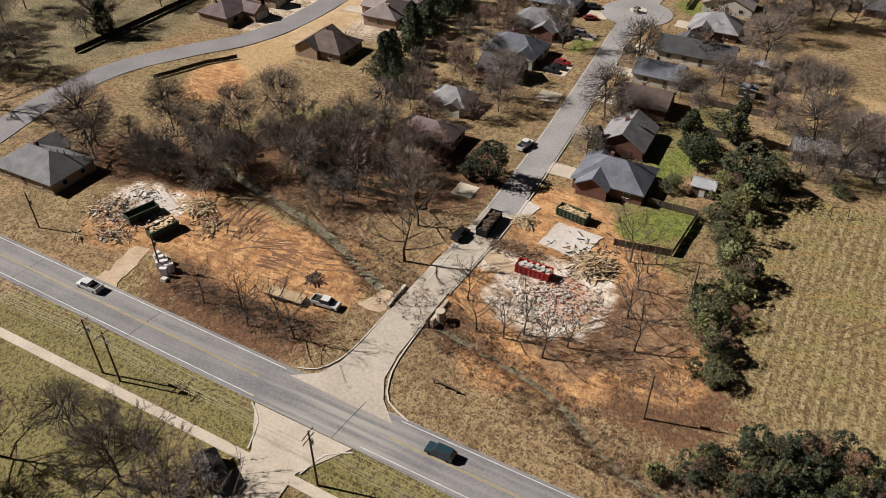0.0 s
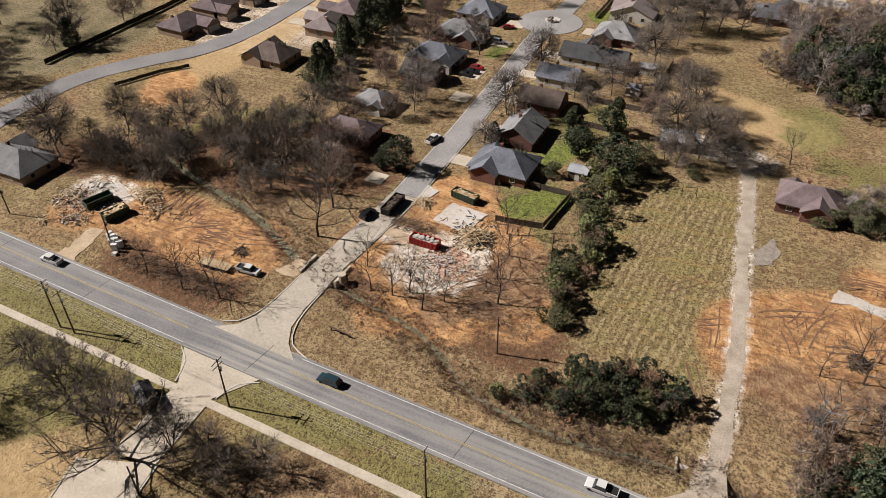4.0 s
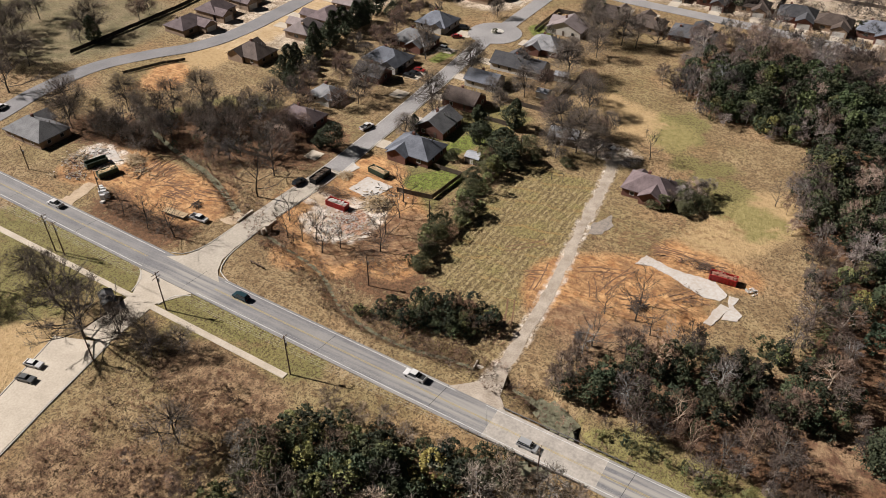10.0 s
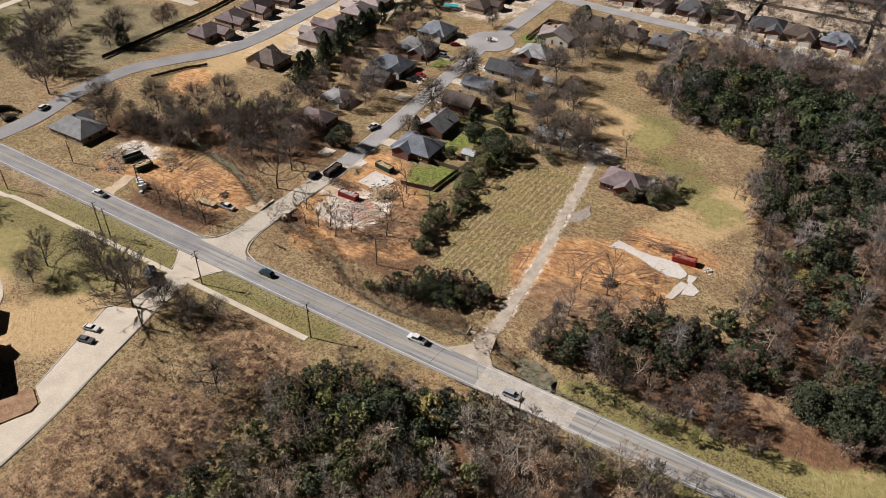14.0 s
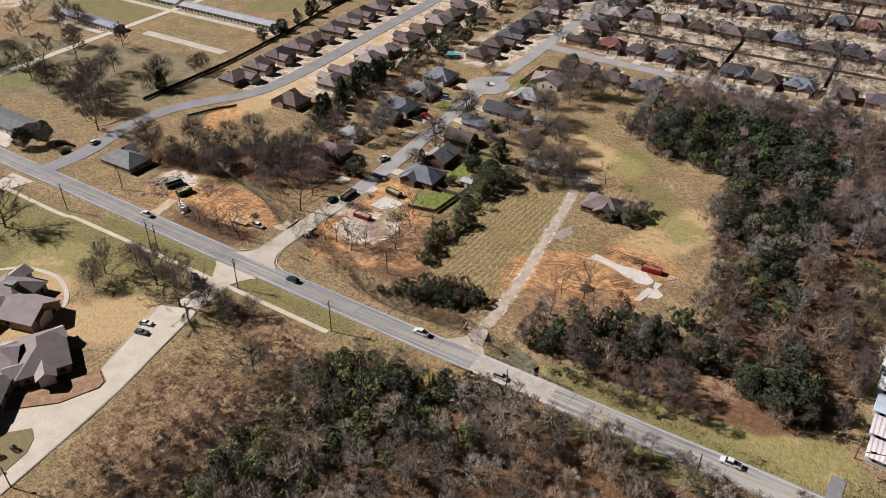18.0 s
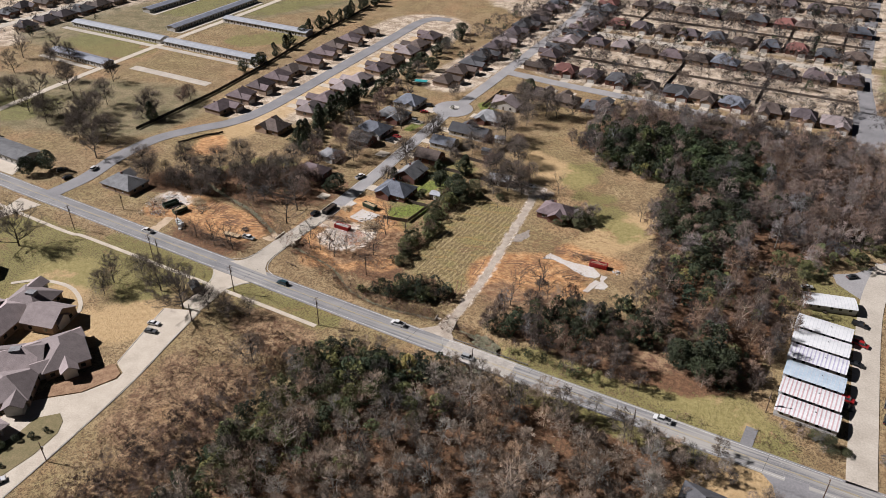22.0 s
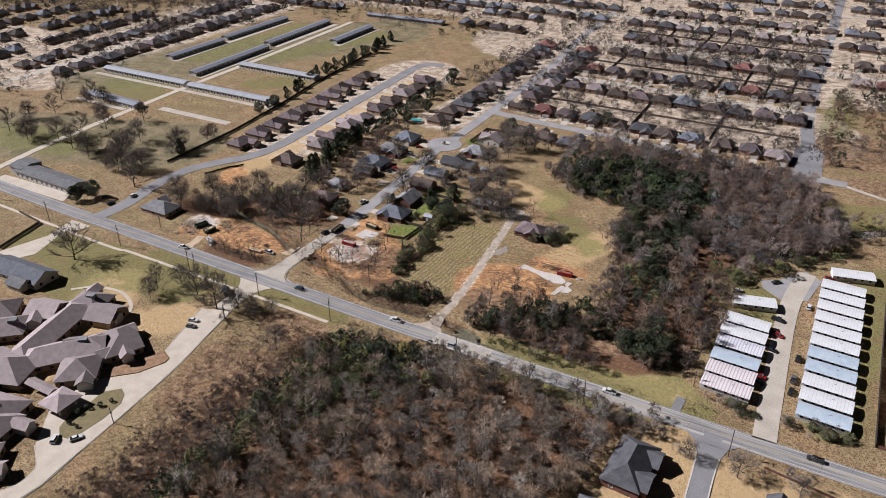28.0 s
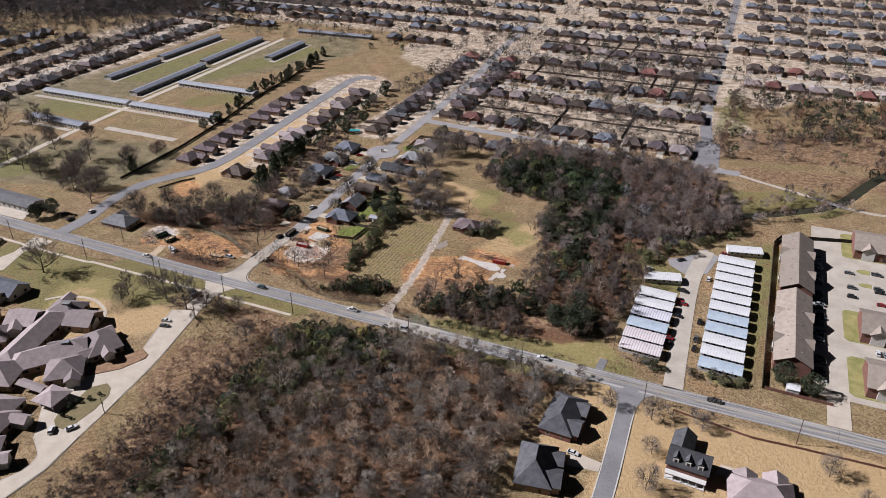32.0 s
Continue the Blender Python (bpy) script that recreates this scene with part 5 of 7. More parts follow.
CEDAR = [tree_kind("cedar_tree", "dark green cedar with a dense conical crown", *leaf_tree(R, 12, 8.5, 4200, "cone", 0.25), LEAF_DARK) for _ in range(2)]
ROUND = [tree_kind("evergreen_tree", "dark green round-crowned evergreen tree", *leaf_tree(R, 10, 9, 4400, "round", 0.22, 0.1), LEAF_DARK) for _ in range(2)]
OLIVE = [tree_kind("evergreen_shrub", "tall olive-green shrub with a rounded top", *leaf_tree(R, 5.5, 6.5, 4200, "round", 0.16, 0.0), LEAF_OLIVE) for _ in range(3)]
LITE = [thing("wood_form", "plain winter tree", "tree") for _ in range(5)]
for f, (h, w) in zip(LITE, ((11, 8.2), (9.5, 7.4), (12.5, 8.4), (8.5, 6.8), (10.5, 7.2))):
    wood, fine = dome_tree(R, h * 1.15, w * 0.95, 800, 0.1, 0.28, 30, 1.05)
    part("trunk", wood, BARK, f), part("crown", fine, TWIG, f)
SOFT = [thing("wood_form", "plain evergreen", "tree") for _ in range(3)]
for f, (h, w, low) in zip(SOFT, ((9, 6, 0.2), (5, 5.5, 0.02), (7, 5.5, 0.1))):
    wood, fine = leaf_tree(R, h, w, 700, "round", 0.27, low * 0.3, True)
    part("trunk", wood, BARK, f), part("crown", fine, LEAF_OLIVE, f)
TINY = [thing("wood_form", "plain low brush", "tree") for _ in range(3)]
for f in TINY:
    wood, fine = dome_tree(R, 1.5, 2.0, 70, 0.05, 0.02, 14, 0.5)
    part("trunk", wood, BARK, f), part("crown", fine, TWIG, f)
AFAR = [thing("wood_form", "plain far tree", "tree") for _ in range(3)]
for f in AFAR:
    wood, fine = dome_tree(R, 9.5, 7.5, 420, 0.13, 0.15, 40, 0.8)
    part("trunk", wood, BARK, f), part("crown", fine, TWIG, f)
PROTO = SPARSE + GHOST + OAK + BARE + SCRUB + RED + CEDAR + ROUND + OLIVE
USED = set()


def plant(kinds, x, y, size=1.0, group=""):
    k = kinds[R.randrange(len(kinds))]
    m = pose(x, y, -0.15, 0, 0, R.uniform(0, 360)) @ Matrix.Diagonal((size * R.uniform(0.9, 1.1), size * R.uniform(0.9, 1.1), size, 1))
    if k in USED:
        ob = copy_thing(k, m)
    else:
        USED.add(k)
        ob = k
    ob.matrix_basis = m
    if group:
        ob["group"] = group
    return ob


def woodland(name, label, spots, kinds, material, use, seed=5):
    """Many trees as one mesh: the twigs or trunks (use) of the kinds, set at spots of x, y, size."""
    src = []
    for ob in kinds:
        me = [c for c in ob.children if c.name.startswith(use)][0].data
        v = np.empty(len(me.vertices) * 3)
        me.vertices.foreach_get("co", v)
        me.calc_loop_triangles()
        tri = np.empty(len(me.loop_triangles) * 3, dtype=np.int32)
        me.loop_triangles.foreach_get("vertices", tri)
        src.append((v.reshape(-1, 3), tri))
    rng, vs, ts, ks, k = random.Random(seed), [], [], [], 0
    for x, y, size in spots:
        v, f = src[rng.randrange(len(src))]
        a, tall = rng.uniform(0, 6.283), rng.uniform(0.8, 1.2)
        c, s = math.cos(a) * size, math.sin(a) * size
        vs.append(np.stack([v[:, 0] * c - v[:, 1] * s + x, v[:, 0] * s + v[:, 1] * c + y, v[:, 2] * size * tall - 0.15], -1))
        ts.append(f + k)
        b, w = rng.choice((0.42, 0.6, 0.85, 1.0, 1.2, 1.5)) * rng.uniform(0.85, 1.15), rng.gauss(0, 0.08)
        ks.append(np.tile((b * (1 + w), b, b * (1 - w), 1), (len(v), 1)))
        k += len(v)
    me, v, t = bpy.data.meshes.new(name), np.concatenate(vs), np.concatenate(ts)
    me.vertices.add(len(v)), me.loops.add(len(t)), me.polygons.add(len(t) // 3)
    me.vertices.foreach_set("co", v.ravel())
    me.loops.foreach_set("vertex_index", t)
    me.polygons.foreach_set("loop_start", np.arange(0, len(t), 3))
    me.polygons.foreach_set("loop_total", np.full(len(t) // 3, 3))
    me.update()
    me.color_attributes.new("tone", "FLOAT_COLOR", "POINT").data.foreach_set("color", np.concatenate(ks).ravel())
    me.materials.append(material)
    return tagged(new(name, me), label, "woods", kind="stuff")


def inside(x, y, poly):
    hit = False
    for (ax, ay), (bx, by) in zip(poly, poly[1:] + poly[:1]):
        if (ay > y) != (by > y) and x < ax + (y - ay) * (bx - ax) / (by - ay):
            hit = not hit
    return hit


def fringe(poly, step, seed, lo, hi):
    """Spots close to a line."""
    rng, out = random.Random(seed), []
    for (ax, ay), (bx, by) in zip(poly, poly[1:]):
        for i in range(int(math.hypot(bx - ax, by - ay) / step)):
            t = (i + rng.random()) * step / math.hypot(bx - ax, by - ay)
            out.append((ax + (bx - ax) * t + rng.gauss(0, 2), ay + (by - ay) * t + rng.gauss(0, 2), rng.uniform(lo, hi)))
    return out


def scatter(poly, gap, seed, lo=0.8, hi=1.2):
    rng, out = random.Random(seed), []
    xs, ys = [p[0] for p in poly], [p[1] for p in poly]
    y = min(ys)
    while y < max(ys):
        x = min(xs)
        while x < max(xs):
            px, py = x + rng.uniform(-0.6, 0.6) * gap, y + rng.uniform(-0.6, 0.6) * gap
            if inside(px, py, poly):
                out.append((px, py, rng.uniform(lo, hi)))
            x += gap
        y += gap
    return out




# ---- planting ----
BIG = "old bare trees"
for kinds, size, group, spots in (
    (BARE, 1.0, BIG, [(-93, 36), (-71, 63), (-61, 70), (-47, 65), (-97, 42), (9, 114), (10, 144), (59, 117), (66, 112), (41, 166), (40, 200), (48, 204), (55, 206), (34, 206)]),
    (SPARSE, 1.25, BIG, [(-8, 38), (-11, 50), (-15, 55)]),
    (SPARSE, 0.85, "small bare trees", [(18.9, 26.2), (26.3, 26.6), (41, 35), (13, 27), (36.3, 51), (33.3, 59), (-34.3, 9.5), (-24, 9), (-14, 9.5), (104.7, 42.3), (105.4, 31.3), (110.5, 51), (111, 45), (131, 114), (90, 121), (-30, 50), (127, 34), (-27, 12), (8, 33), (30, 30), (22, 30), (117, 42), (-20, 13), (37, 42)]),
    (GHOST, 0.85, "pale bare trees", [(123, 38)]),
    (OAK, 0.95, "broad bare oaks", [(-19, -26), (-96, -32), (-3, -30)]),
    (SCRUB, 1.15, BIG, [(41, -42)]),
    (GHOST, 1.5, "pale bare trees", [(77, -68)]),
    (BARE, 0.75, BIG, [(-36, -38), (-39, -31), (-33, -22)]),
    (BARE, 0.62, "garden trees", [(-20, 122), (-17, 104), (14, 108), (24, 134), (26, 160), (24, 186), (-24, 160), (12, 92), (30, 126), (-34, 134), (-12, 206), (-36, 190)]),
    (BARE, 1.0, BIG, [(-151, 94), (-156, 100), (-182, 76), (-186, 84), (-178, 70), (-164, 55), (-168, 62), (-136, 42), (-218, 125), (-281, 128), (-290, 136), (-276, 138), (-228, 100), (-190, 96), (-172, 58), (-290, 105), (-310, 128), (-260, 60), (-266, 68), (-200, 60), (-206, 66), (-245, 112), (-236, 84), (-296, 88), (-286, 66), (-222, 66), (-150, 62), (-154, 56), (-243, 72)]),
    (SCRUB, 0.8, BIG, [(-180, 66), (-188, 72), (-262, 64), (-284, 132), (-170, 52), (-152, 88), (-240, 78), (-204, 72)]),
    (SCRUB, 0.95, "grey thicket trees", [(-70, 40), (-78, 44), (-58, 47), (-48, 58), (-38, 66), (-40, 74), (-46, 78), (-26, 62), (-55, 60), (-76, 38), (-60, 38), (-80, 40), (-44, 54), (-34, 78), (-44, 70), (-63, 42), (-66, 48), (-74, 52), (-42, 62)]),
    (SCRUB, 0.9, "grey thicket trees", [(11, -24), (16, -26), (22, -22), (6, -27), (59, 108), (66, 126), (72, 130), (48, 140), (54, 148), (46, 152), (226, -42), (244, -22), (290, -28), (224, -22), (206, -21), (228, -60), (300, -40)]),
    (RED, 1.0, "reddish bare trees", [(-30, 91), (-20, 97), (-25, 71), (-38, 102), (-16, 62), (-34, 116), (-38, 124), (-30, 146), (-36, 152), (-42, 168), (-44, 178), (-20, 74), (-150, 118), (-152, 126)]),
    (CEDAR, 1.0, "cedars", [(-148, 92), (-53, 104), (-56, 112), (-57, 118), (-59, 132), (-60, 146), (-60, 161), (-61, 171), (32, 106), (41, 117), (-62, 182), (-47, 100), (-58, 139), (-60, 153), (-59, 166), (-55, 124)]),
    (CEDAR, 0.6, "cedars", [(13, 96), (-9, 70)]),
    (ROUND, 0.8, "dark evergreens", [(-58, 192), (-57, 200), (-59, 212), (-58, 222), (-60, 235), (-60, 243), (-59, 250), (-57, 264), (-61, 275), (-62, 288), (-155, 179), (-155, 188), (-156, 196), (-170, 262), (-171, 286), (-168, 318), (-172, 346), (-176, 372), (-48, 214), (-46, 240), (-60, 305), (-66, 318), (-52, 180)]),
    (ROUND, 1.0, "dark evergreens", [(-151, 13), (-146, 22), (28, 232), (36, 100), (47, 96), (-6, 72), (272, 22), (283, 20), (178, 24), (184, 30), (170, 26)]),
    (CEDAR, 0.85, "cedars", [(-158, 213), (-161, 230), (-164, 240), (-170, 268), (-168, 280), (-166, 304), (-164, 311), (-171, 339), (-167, 354), (-173, 379), (-170, 325), (-168, 292), (-175, 395), (-172, 366)]),
):
    for x, y in spots:
        plant(kinds, x + R.uniform(-0.8, 0.8), y + R.uniform(-0.8, 0.8), size * R.uniform(0.85, 1.15), group)
for x, y, size in ((46, 92, 1.2), (50, 98, 1.3), (52, 105, 1.3), (48, 86, 1.1), (44, 80, 1.0), (47, 74, 0.9), (50, 67, 0.9), (52, 60, 1.0), (50, 52, 1.0), (50, 46, 1.1), (53, 39, 1.2), (54, 34, 0.9), (54, 92, 1.0), (58, 100, 0.7), (66, 102, 0.6), (33, 88, 0.8), (102, 97, 0.9), (106, 101, 1.1), (108, 96, 1.0), (104, 106, 0.9), (98, 95, 0.6), (112, 101, 0.9)):
    plant(OLIVE, x + R.uniform(-1, 1), y + R.uniform(-1, 1), size * R.uniform(0.65, 0.95), "shrubs along the field")
for x, y, size in ((214, 13, 0.9), (218, 11, 1.1), (223, 12, 0.8), (236, 12, 1.1), (242, 13, 1.2), (248, 12, 1.0), (255, 14, 1.0), (200, 104, 1.2), (196, 112, 1.0)):
    plant(OLIVE, x + R.uniform(-1.5, 1.5), y + R.uniform(-1, 1), size * R.uniform(0.45, 0.85), "shrubs by the mobile homes")

DARKS = [[(78, 184), (107, 157), (136, 158), (138, 110), (150, 96), (168, 90), (178, 106), (170, 136), (176, 180), (150, 212), (92, 208)], [(106, 12), (129, 14), (147, 22), (162, 29), (164, 46), (144, 52), (134, 38), (112, 30)], [(168, 24), (193, 22), (191, 40), (179, 45), (169, 38)], [(57, -24), (72, -18), (100, -17), (103, -26), (68, -42), (57, -37)], [(150, 60), (172, 60), (176, 90), (154, 96)]]
WOODS_OPEN = [(151, 25), (159, 31), (168, 24), (177, 19), (199, 17), (198, 3), (165, 5), (157, 13)]
for poly, gap, seed, lo, hi, mat_t, lab in ((WOOD_S, 5.9, 1, 0.55, 1.0, TWIG_WOOD, "leafless winter woods of grey-brown trees"), (WOOD_N, 6.0, 2, 0.6, 1.1, TWIG_NORTH, "leafless grey woods north of the meadow"), (WOOD_M, 5.5, 3, 0.4, 0.95, TWIG_MID, "brown leafless thicket between creek and highway"),
                                    ([(84, 225), (150, 234), (215, 228), (225, 240), (150, 243), (84, 241)], 10, 8, 0.7, 1.0, TWIG_WOOD, "grey bare trees along the subdivision street")):
    spots = [p for p in scatter(poly, gap, seed, lo, hi) + fringe(poly + poly[:1], 6, seed + 100, 0.3, 0.7) if not (seed < 4 and any(inside(p[0], p[1], d) for d in DARKS) and int(p[0] * 7.3 + p[1] * 3.1) % 10 > 3) and not inside(p[0], p[1], WOODS_OPEN) and not inside(p[0], p[1], [(177, 118), (190, 120), (206, 104), (204, 94), (190, 90)])]
    woodland("woods", lab, spots, LITE, mat_t, "crown", seed)
    woodland("woods", "thin grey trunks and limbs of the winter woods", spots, LITE, WOOD_BARK, "trunk", seed)
EVER = [("dark green pines within the bare woods", SOFT_PINE, scatter(PINES, 6.0, 4, 1.2, 1.6) + scatter([(150, 130), (190, 130), (200, 170), (170, 170)], 9, 14, 1.0, 1.4)),
        ("dark evergreens massed in the woods and along the creek", SOFT_DARK, scatter(DARKS[0], 5.6, 12, 0.9, 1.4) + scatter(DARKS[1], 4.2, 5, 0.6, 1.05) + scatter(DARKS[2], 4.6, 114, 0.9, 1.4) + scatter(DARKS[3], 4.6, 113, 0.7, 1.1) + scatter(DARKS[4], 6, 115, 0.7, 1.1) + scatter([(50, 9.5), (64, 12), (81, 17), (82, 26), (72, 28), (56, 20)], 2.5, 6, 0.4, 0.75) + fringe([(110, -12), (92, -17), (70, -33), (60, -50), (58, -72), (56.5, -110), (57, -165)], 2.6, 116, 0.5, 0.95) + fringe([(143, 92), (150, 66), (146, 46), (122, 37)], 6, 117, 0.35, 0.6)),
        ("dark evergreen undergrowth in the western thicket", SOFT_DARK, scatter([(-80, 36), (-58, 36), (-40, 52), (-22, 50), (-20, 66), (-50, 74), (-76, 52)], 8, 71, 0.35, 0.6)),
        ("olive scrub along the edge of the woods", SOFT_OLIVE, scatter([(57, -26), (80, -19), (100, -20), (92, -40), (66, -44), (58, -52)], 4.6, 7, 0.6, 1.1) + scatter([(64, -44), (100, -24), (120, -18), (110, -50), (82, -100), (64, -100)], 8, 26, 0.5, 1.1) + scatter([(50, 9.5), (64, 12), (81, 17), (82, 26), (72, 28), (56, 20)], 4.0, 27, 0.35, 0.6) + scatter([(104, 24), (128, 34), (150, 48), (196, 60), (196, 92), (150, 90), (146, 50), (120, 36)], 9, 28, 0.5, 0.9) + scatter([(62, -85), (62, -60), (66, -46), (86, -38), (86, -62), (76, -88)], 5.5, 118, 0.7, 1.1) + scatter([(60, -55), (66, -70), (67, -110), (67, -150), (60, -150), (60, -100)], 5.0, 9, 0.7, 1.3) + scatter([(116, 3.5), (150, 4), (150, 9), (120, 10)], 3.5, 10, 0.3, 0.5) + scatter([(76, 178), (100, 158), (136, 154), (136, 128), (143, 100), (150, 110), (143, 160), (100, 172)], 5, 15, 0.6, 0.95) + scatter([(188, 90), (215, 112), (246, 152), (250, 165), (212, 130), (186, 104)], 6, 16, 0.6, 1.0)),
        ]
for lab, m, spots in EVER:
    woodland("undergrowth", lab, [p for p in spots if not inside(p[0], p[1], WOODS_OPEN)], SOFT, m, "crown", 21)
thick = scatter([(50, 10), (64, 13), (81, 18), (82, 26), (72, 27), (56, 19)], 4.5, 61, 0.3, 0.5)
woodland("undergrowth", "tangled bare brush of the streamside thicket", thick, LITE, TWIG_BRUSH, "crown", 62)
hedge = fringe([(46, 100), (47, 88), (49, 74), (52, 60), (51, 46), (54, 34)], 1.6, 63, 0.45, 0.95)
woodland("undergrowth", "overgrown olive hedge along the mown field", hedge, SOFT, SOFT_OLIVE, "crown", 64)
woodland("undergrowth", "tangled bare brush in the overgrown hedge", fringe([(46, 100), (49, 74), (52, 60), (54, 34)], 7, 65, 0.3, 0.6), LITE, TWIG_BRUSH, "crown", 66)
copse = scatter([(-84, 38), (-60, 37), (-42, 50), (-22, 48), (-14, 60), (-22, 78), (-44, 80), (-56, 66), (-80, 54)], 8.5, 67, 0.5, 0.95)
woodland("undergrowth", "dense grey leafless thicket behind the cleared lot", copse, LITE, TWIG_THICK, "crown", 68)
woodland("undergrowth", "dark stems of the leafless thicket", copse, LITE, BARK, "trunk", 68)
woodland("undergrowth", "brown brush growing beside the lone house", scatter([(101, 97), (108, 99), (115, 108), (108, 113), (103, 107)], 2.4, 69, 0.3, 0.55), LITE, TWIG_THICK, "crown", 70)
woodland("undergrowth", "bare shrub hedge at the edge of the dry lawn", fringe([(172, -14.5), (198, -17.5)], 2.2, 72, 0.3, 0.5) + fringe([(204, -20), (209, -22)], 2, 73, 0.35, 0.45) + fringe([(238, -15), (250, -18)], 2.5, 74, 0.35, 0.5) + fringe([(228, -16), (234, -18)], 2.5, 75, 0.25, 0.35), LITE, TWIG_THICK, "crown", 76)
woodland("undergrowth", "dark tangled brush beside the sunken creek", scatter([(46, -38), (55, -42), (56, -100), (56, -160), (28, -160), (32, -100), (42, -62)], 3.6, 77, 0.25, 0.5), LITE, TWIG_MID, "crown", 78)
woodland("undergrowth", "bare brush round the shrubs by the mobile homes", fringe([(206, 12), (222, 10)], 2.2, 79, 0.2, 0.45) + fringe([(236, 11), (256, 13)], 2.4, 80, 0.2, 0.4), LITE, TWIG_THICK, "crown", 81)
bank_trees = fringe([(p[0] + e, p[1] - e) for e in (-6,) for p in CREEK_N[2:]], 4, 82, 0.4, 0.8) + fringe([(p[0] + 7, p[1] - 7) for p in CREEK_N[2:]], 5, 83, 0.35, 0.7)
woodland("woods", "bare trees along the slow creek", bank_trees, LITE, TWIG_NORTH, "crown", 84)
low = scatter([(30, -23), (52, -26), (55, -50), (55, -90), (54, -150), (38, -150), (40, -100), (38, -60), (34, -34)], 4.4, 91, 0.16, 0.4)
woodland("undergrowth", "rusty brown scrub on the rough strip by the car park", low, LITE, TWIG_BRUSH, "crown", 93)
brush = scatter([(8, 27), (30, 23), (46, 14), (64, 12), (80, 14), (82, 7), (64, 4.5), (44, 7), (28, 16), (10, 21)], 2.4, 17, 0.5, 1.1) + scatter([(-42, 8), (-8, 9), (-6, 14), (-20, 15), (-42, 14)], 3.6, 18, 0.4, 0.9) + scatter([(14, -30), (50, -22), (55, -60), (55, -150), (30, -150), (24, -100), (18, -60)], 2.5, 19, 0.4, 1.5) + [(x, y, k) for x, y, k in scatter([(-100, 66), (-6, 24), (46, 6), (82, 6), (112, 2), (112, 8), (84, 15), (46, 14), (12, 29), (-100, 76)], 1.9, 88, 0.5, 1.2)] + scatter([(112, 1.8), (210, 2), (212, 8), (180, 10), (116, 6)], 3.2, 20, 0.5, 1.2) + scatter([(55, 18), (86, 22), (86, 8), (60, 6)], 2.6, 22, 0.6, 1.5)
woodland("undergrowth", "low brown brush and dead weeds on rough ground", [p for p in brush if not inside(p[0], p[1], WOODS_OPEN)], TINY, TWIG_BRUSH, "crown", 23)
RB = random.Random(77)
for x, y in ((-48, 60), (-60, 62), (-90, 46), (-86, 56), (-34, 46), (-40, 84), (-38, 94), (-44, 110), (-46, 126), (-44, 140), (-45, 156), (-44, 190), (-20, 112), (-16, 150), (-48, 200), (-50, 228), (34, 140), (38, 150), (36, 180), (44, 188), (62, 212), (70, 214), (76, 222), (30, 214), (52, 160), (60, 140), (50, 128), (62, 106), (70, 124), (74, 112)):
    plant(RB.choice((SCRUB, RED, BARE)), x, y, RB.uniform(0.65, 1.0), "garden trees")
plant(OLIVE, -4, 189, 0.4, "garden trees")
for x, y, size in ((1, -104, 0.5), (4, -101, 0.45), (6, -97, 0.4), (0, -108, 0.5), (2, -113, 0.4), (6, -113, 0.35)):
    plant(ROUND, x, y, size * 0.5, "hedge on the car park island")


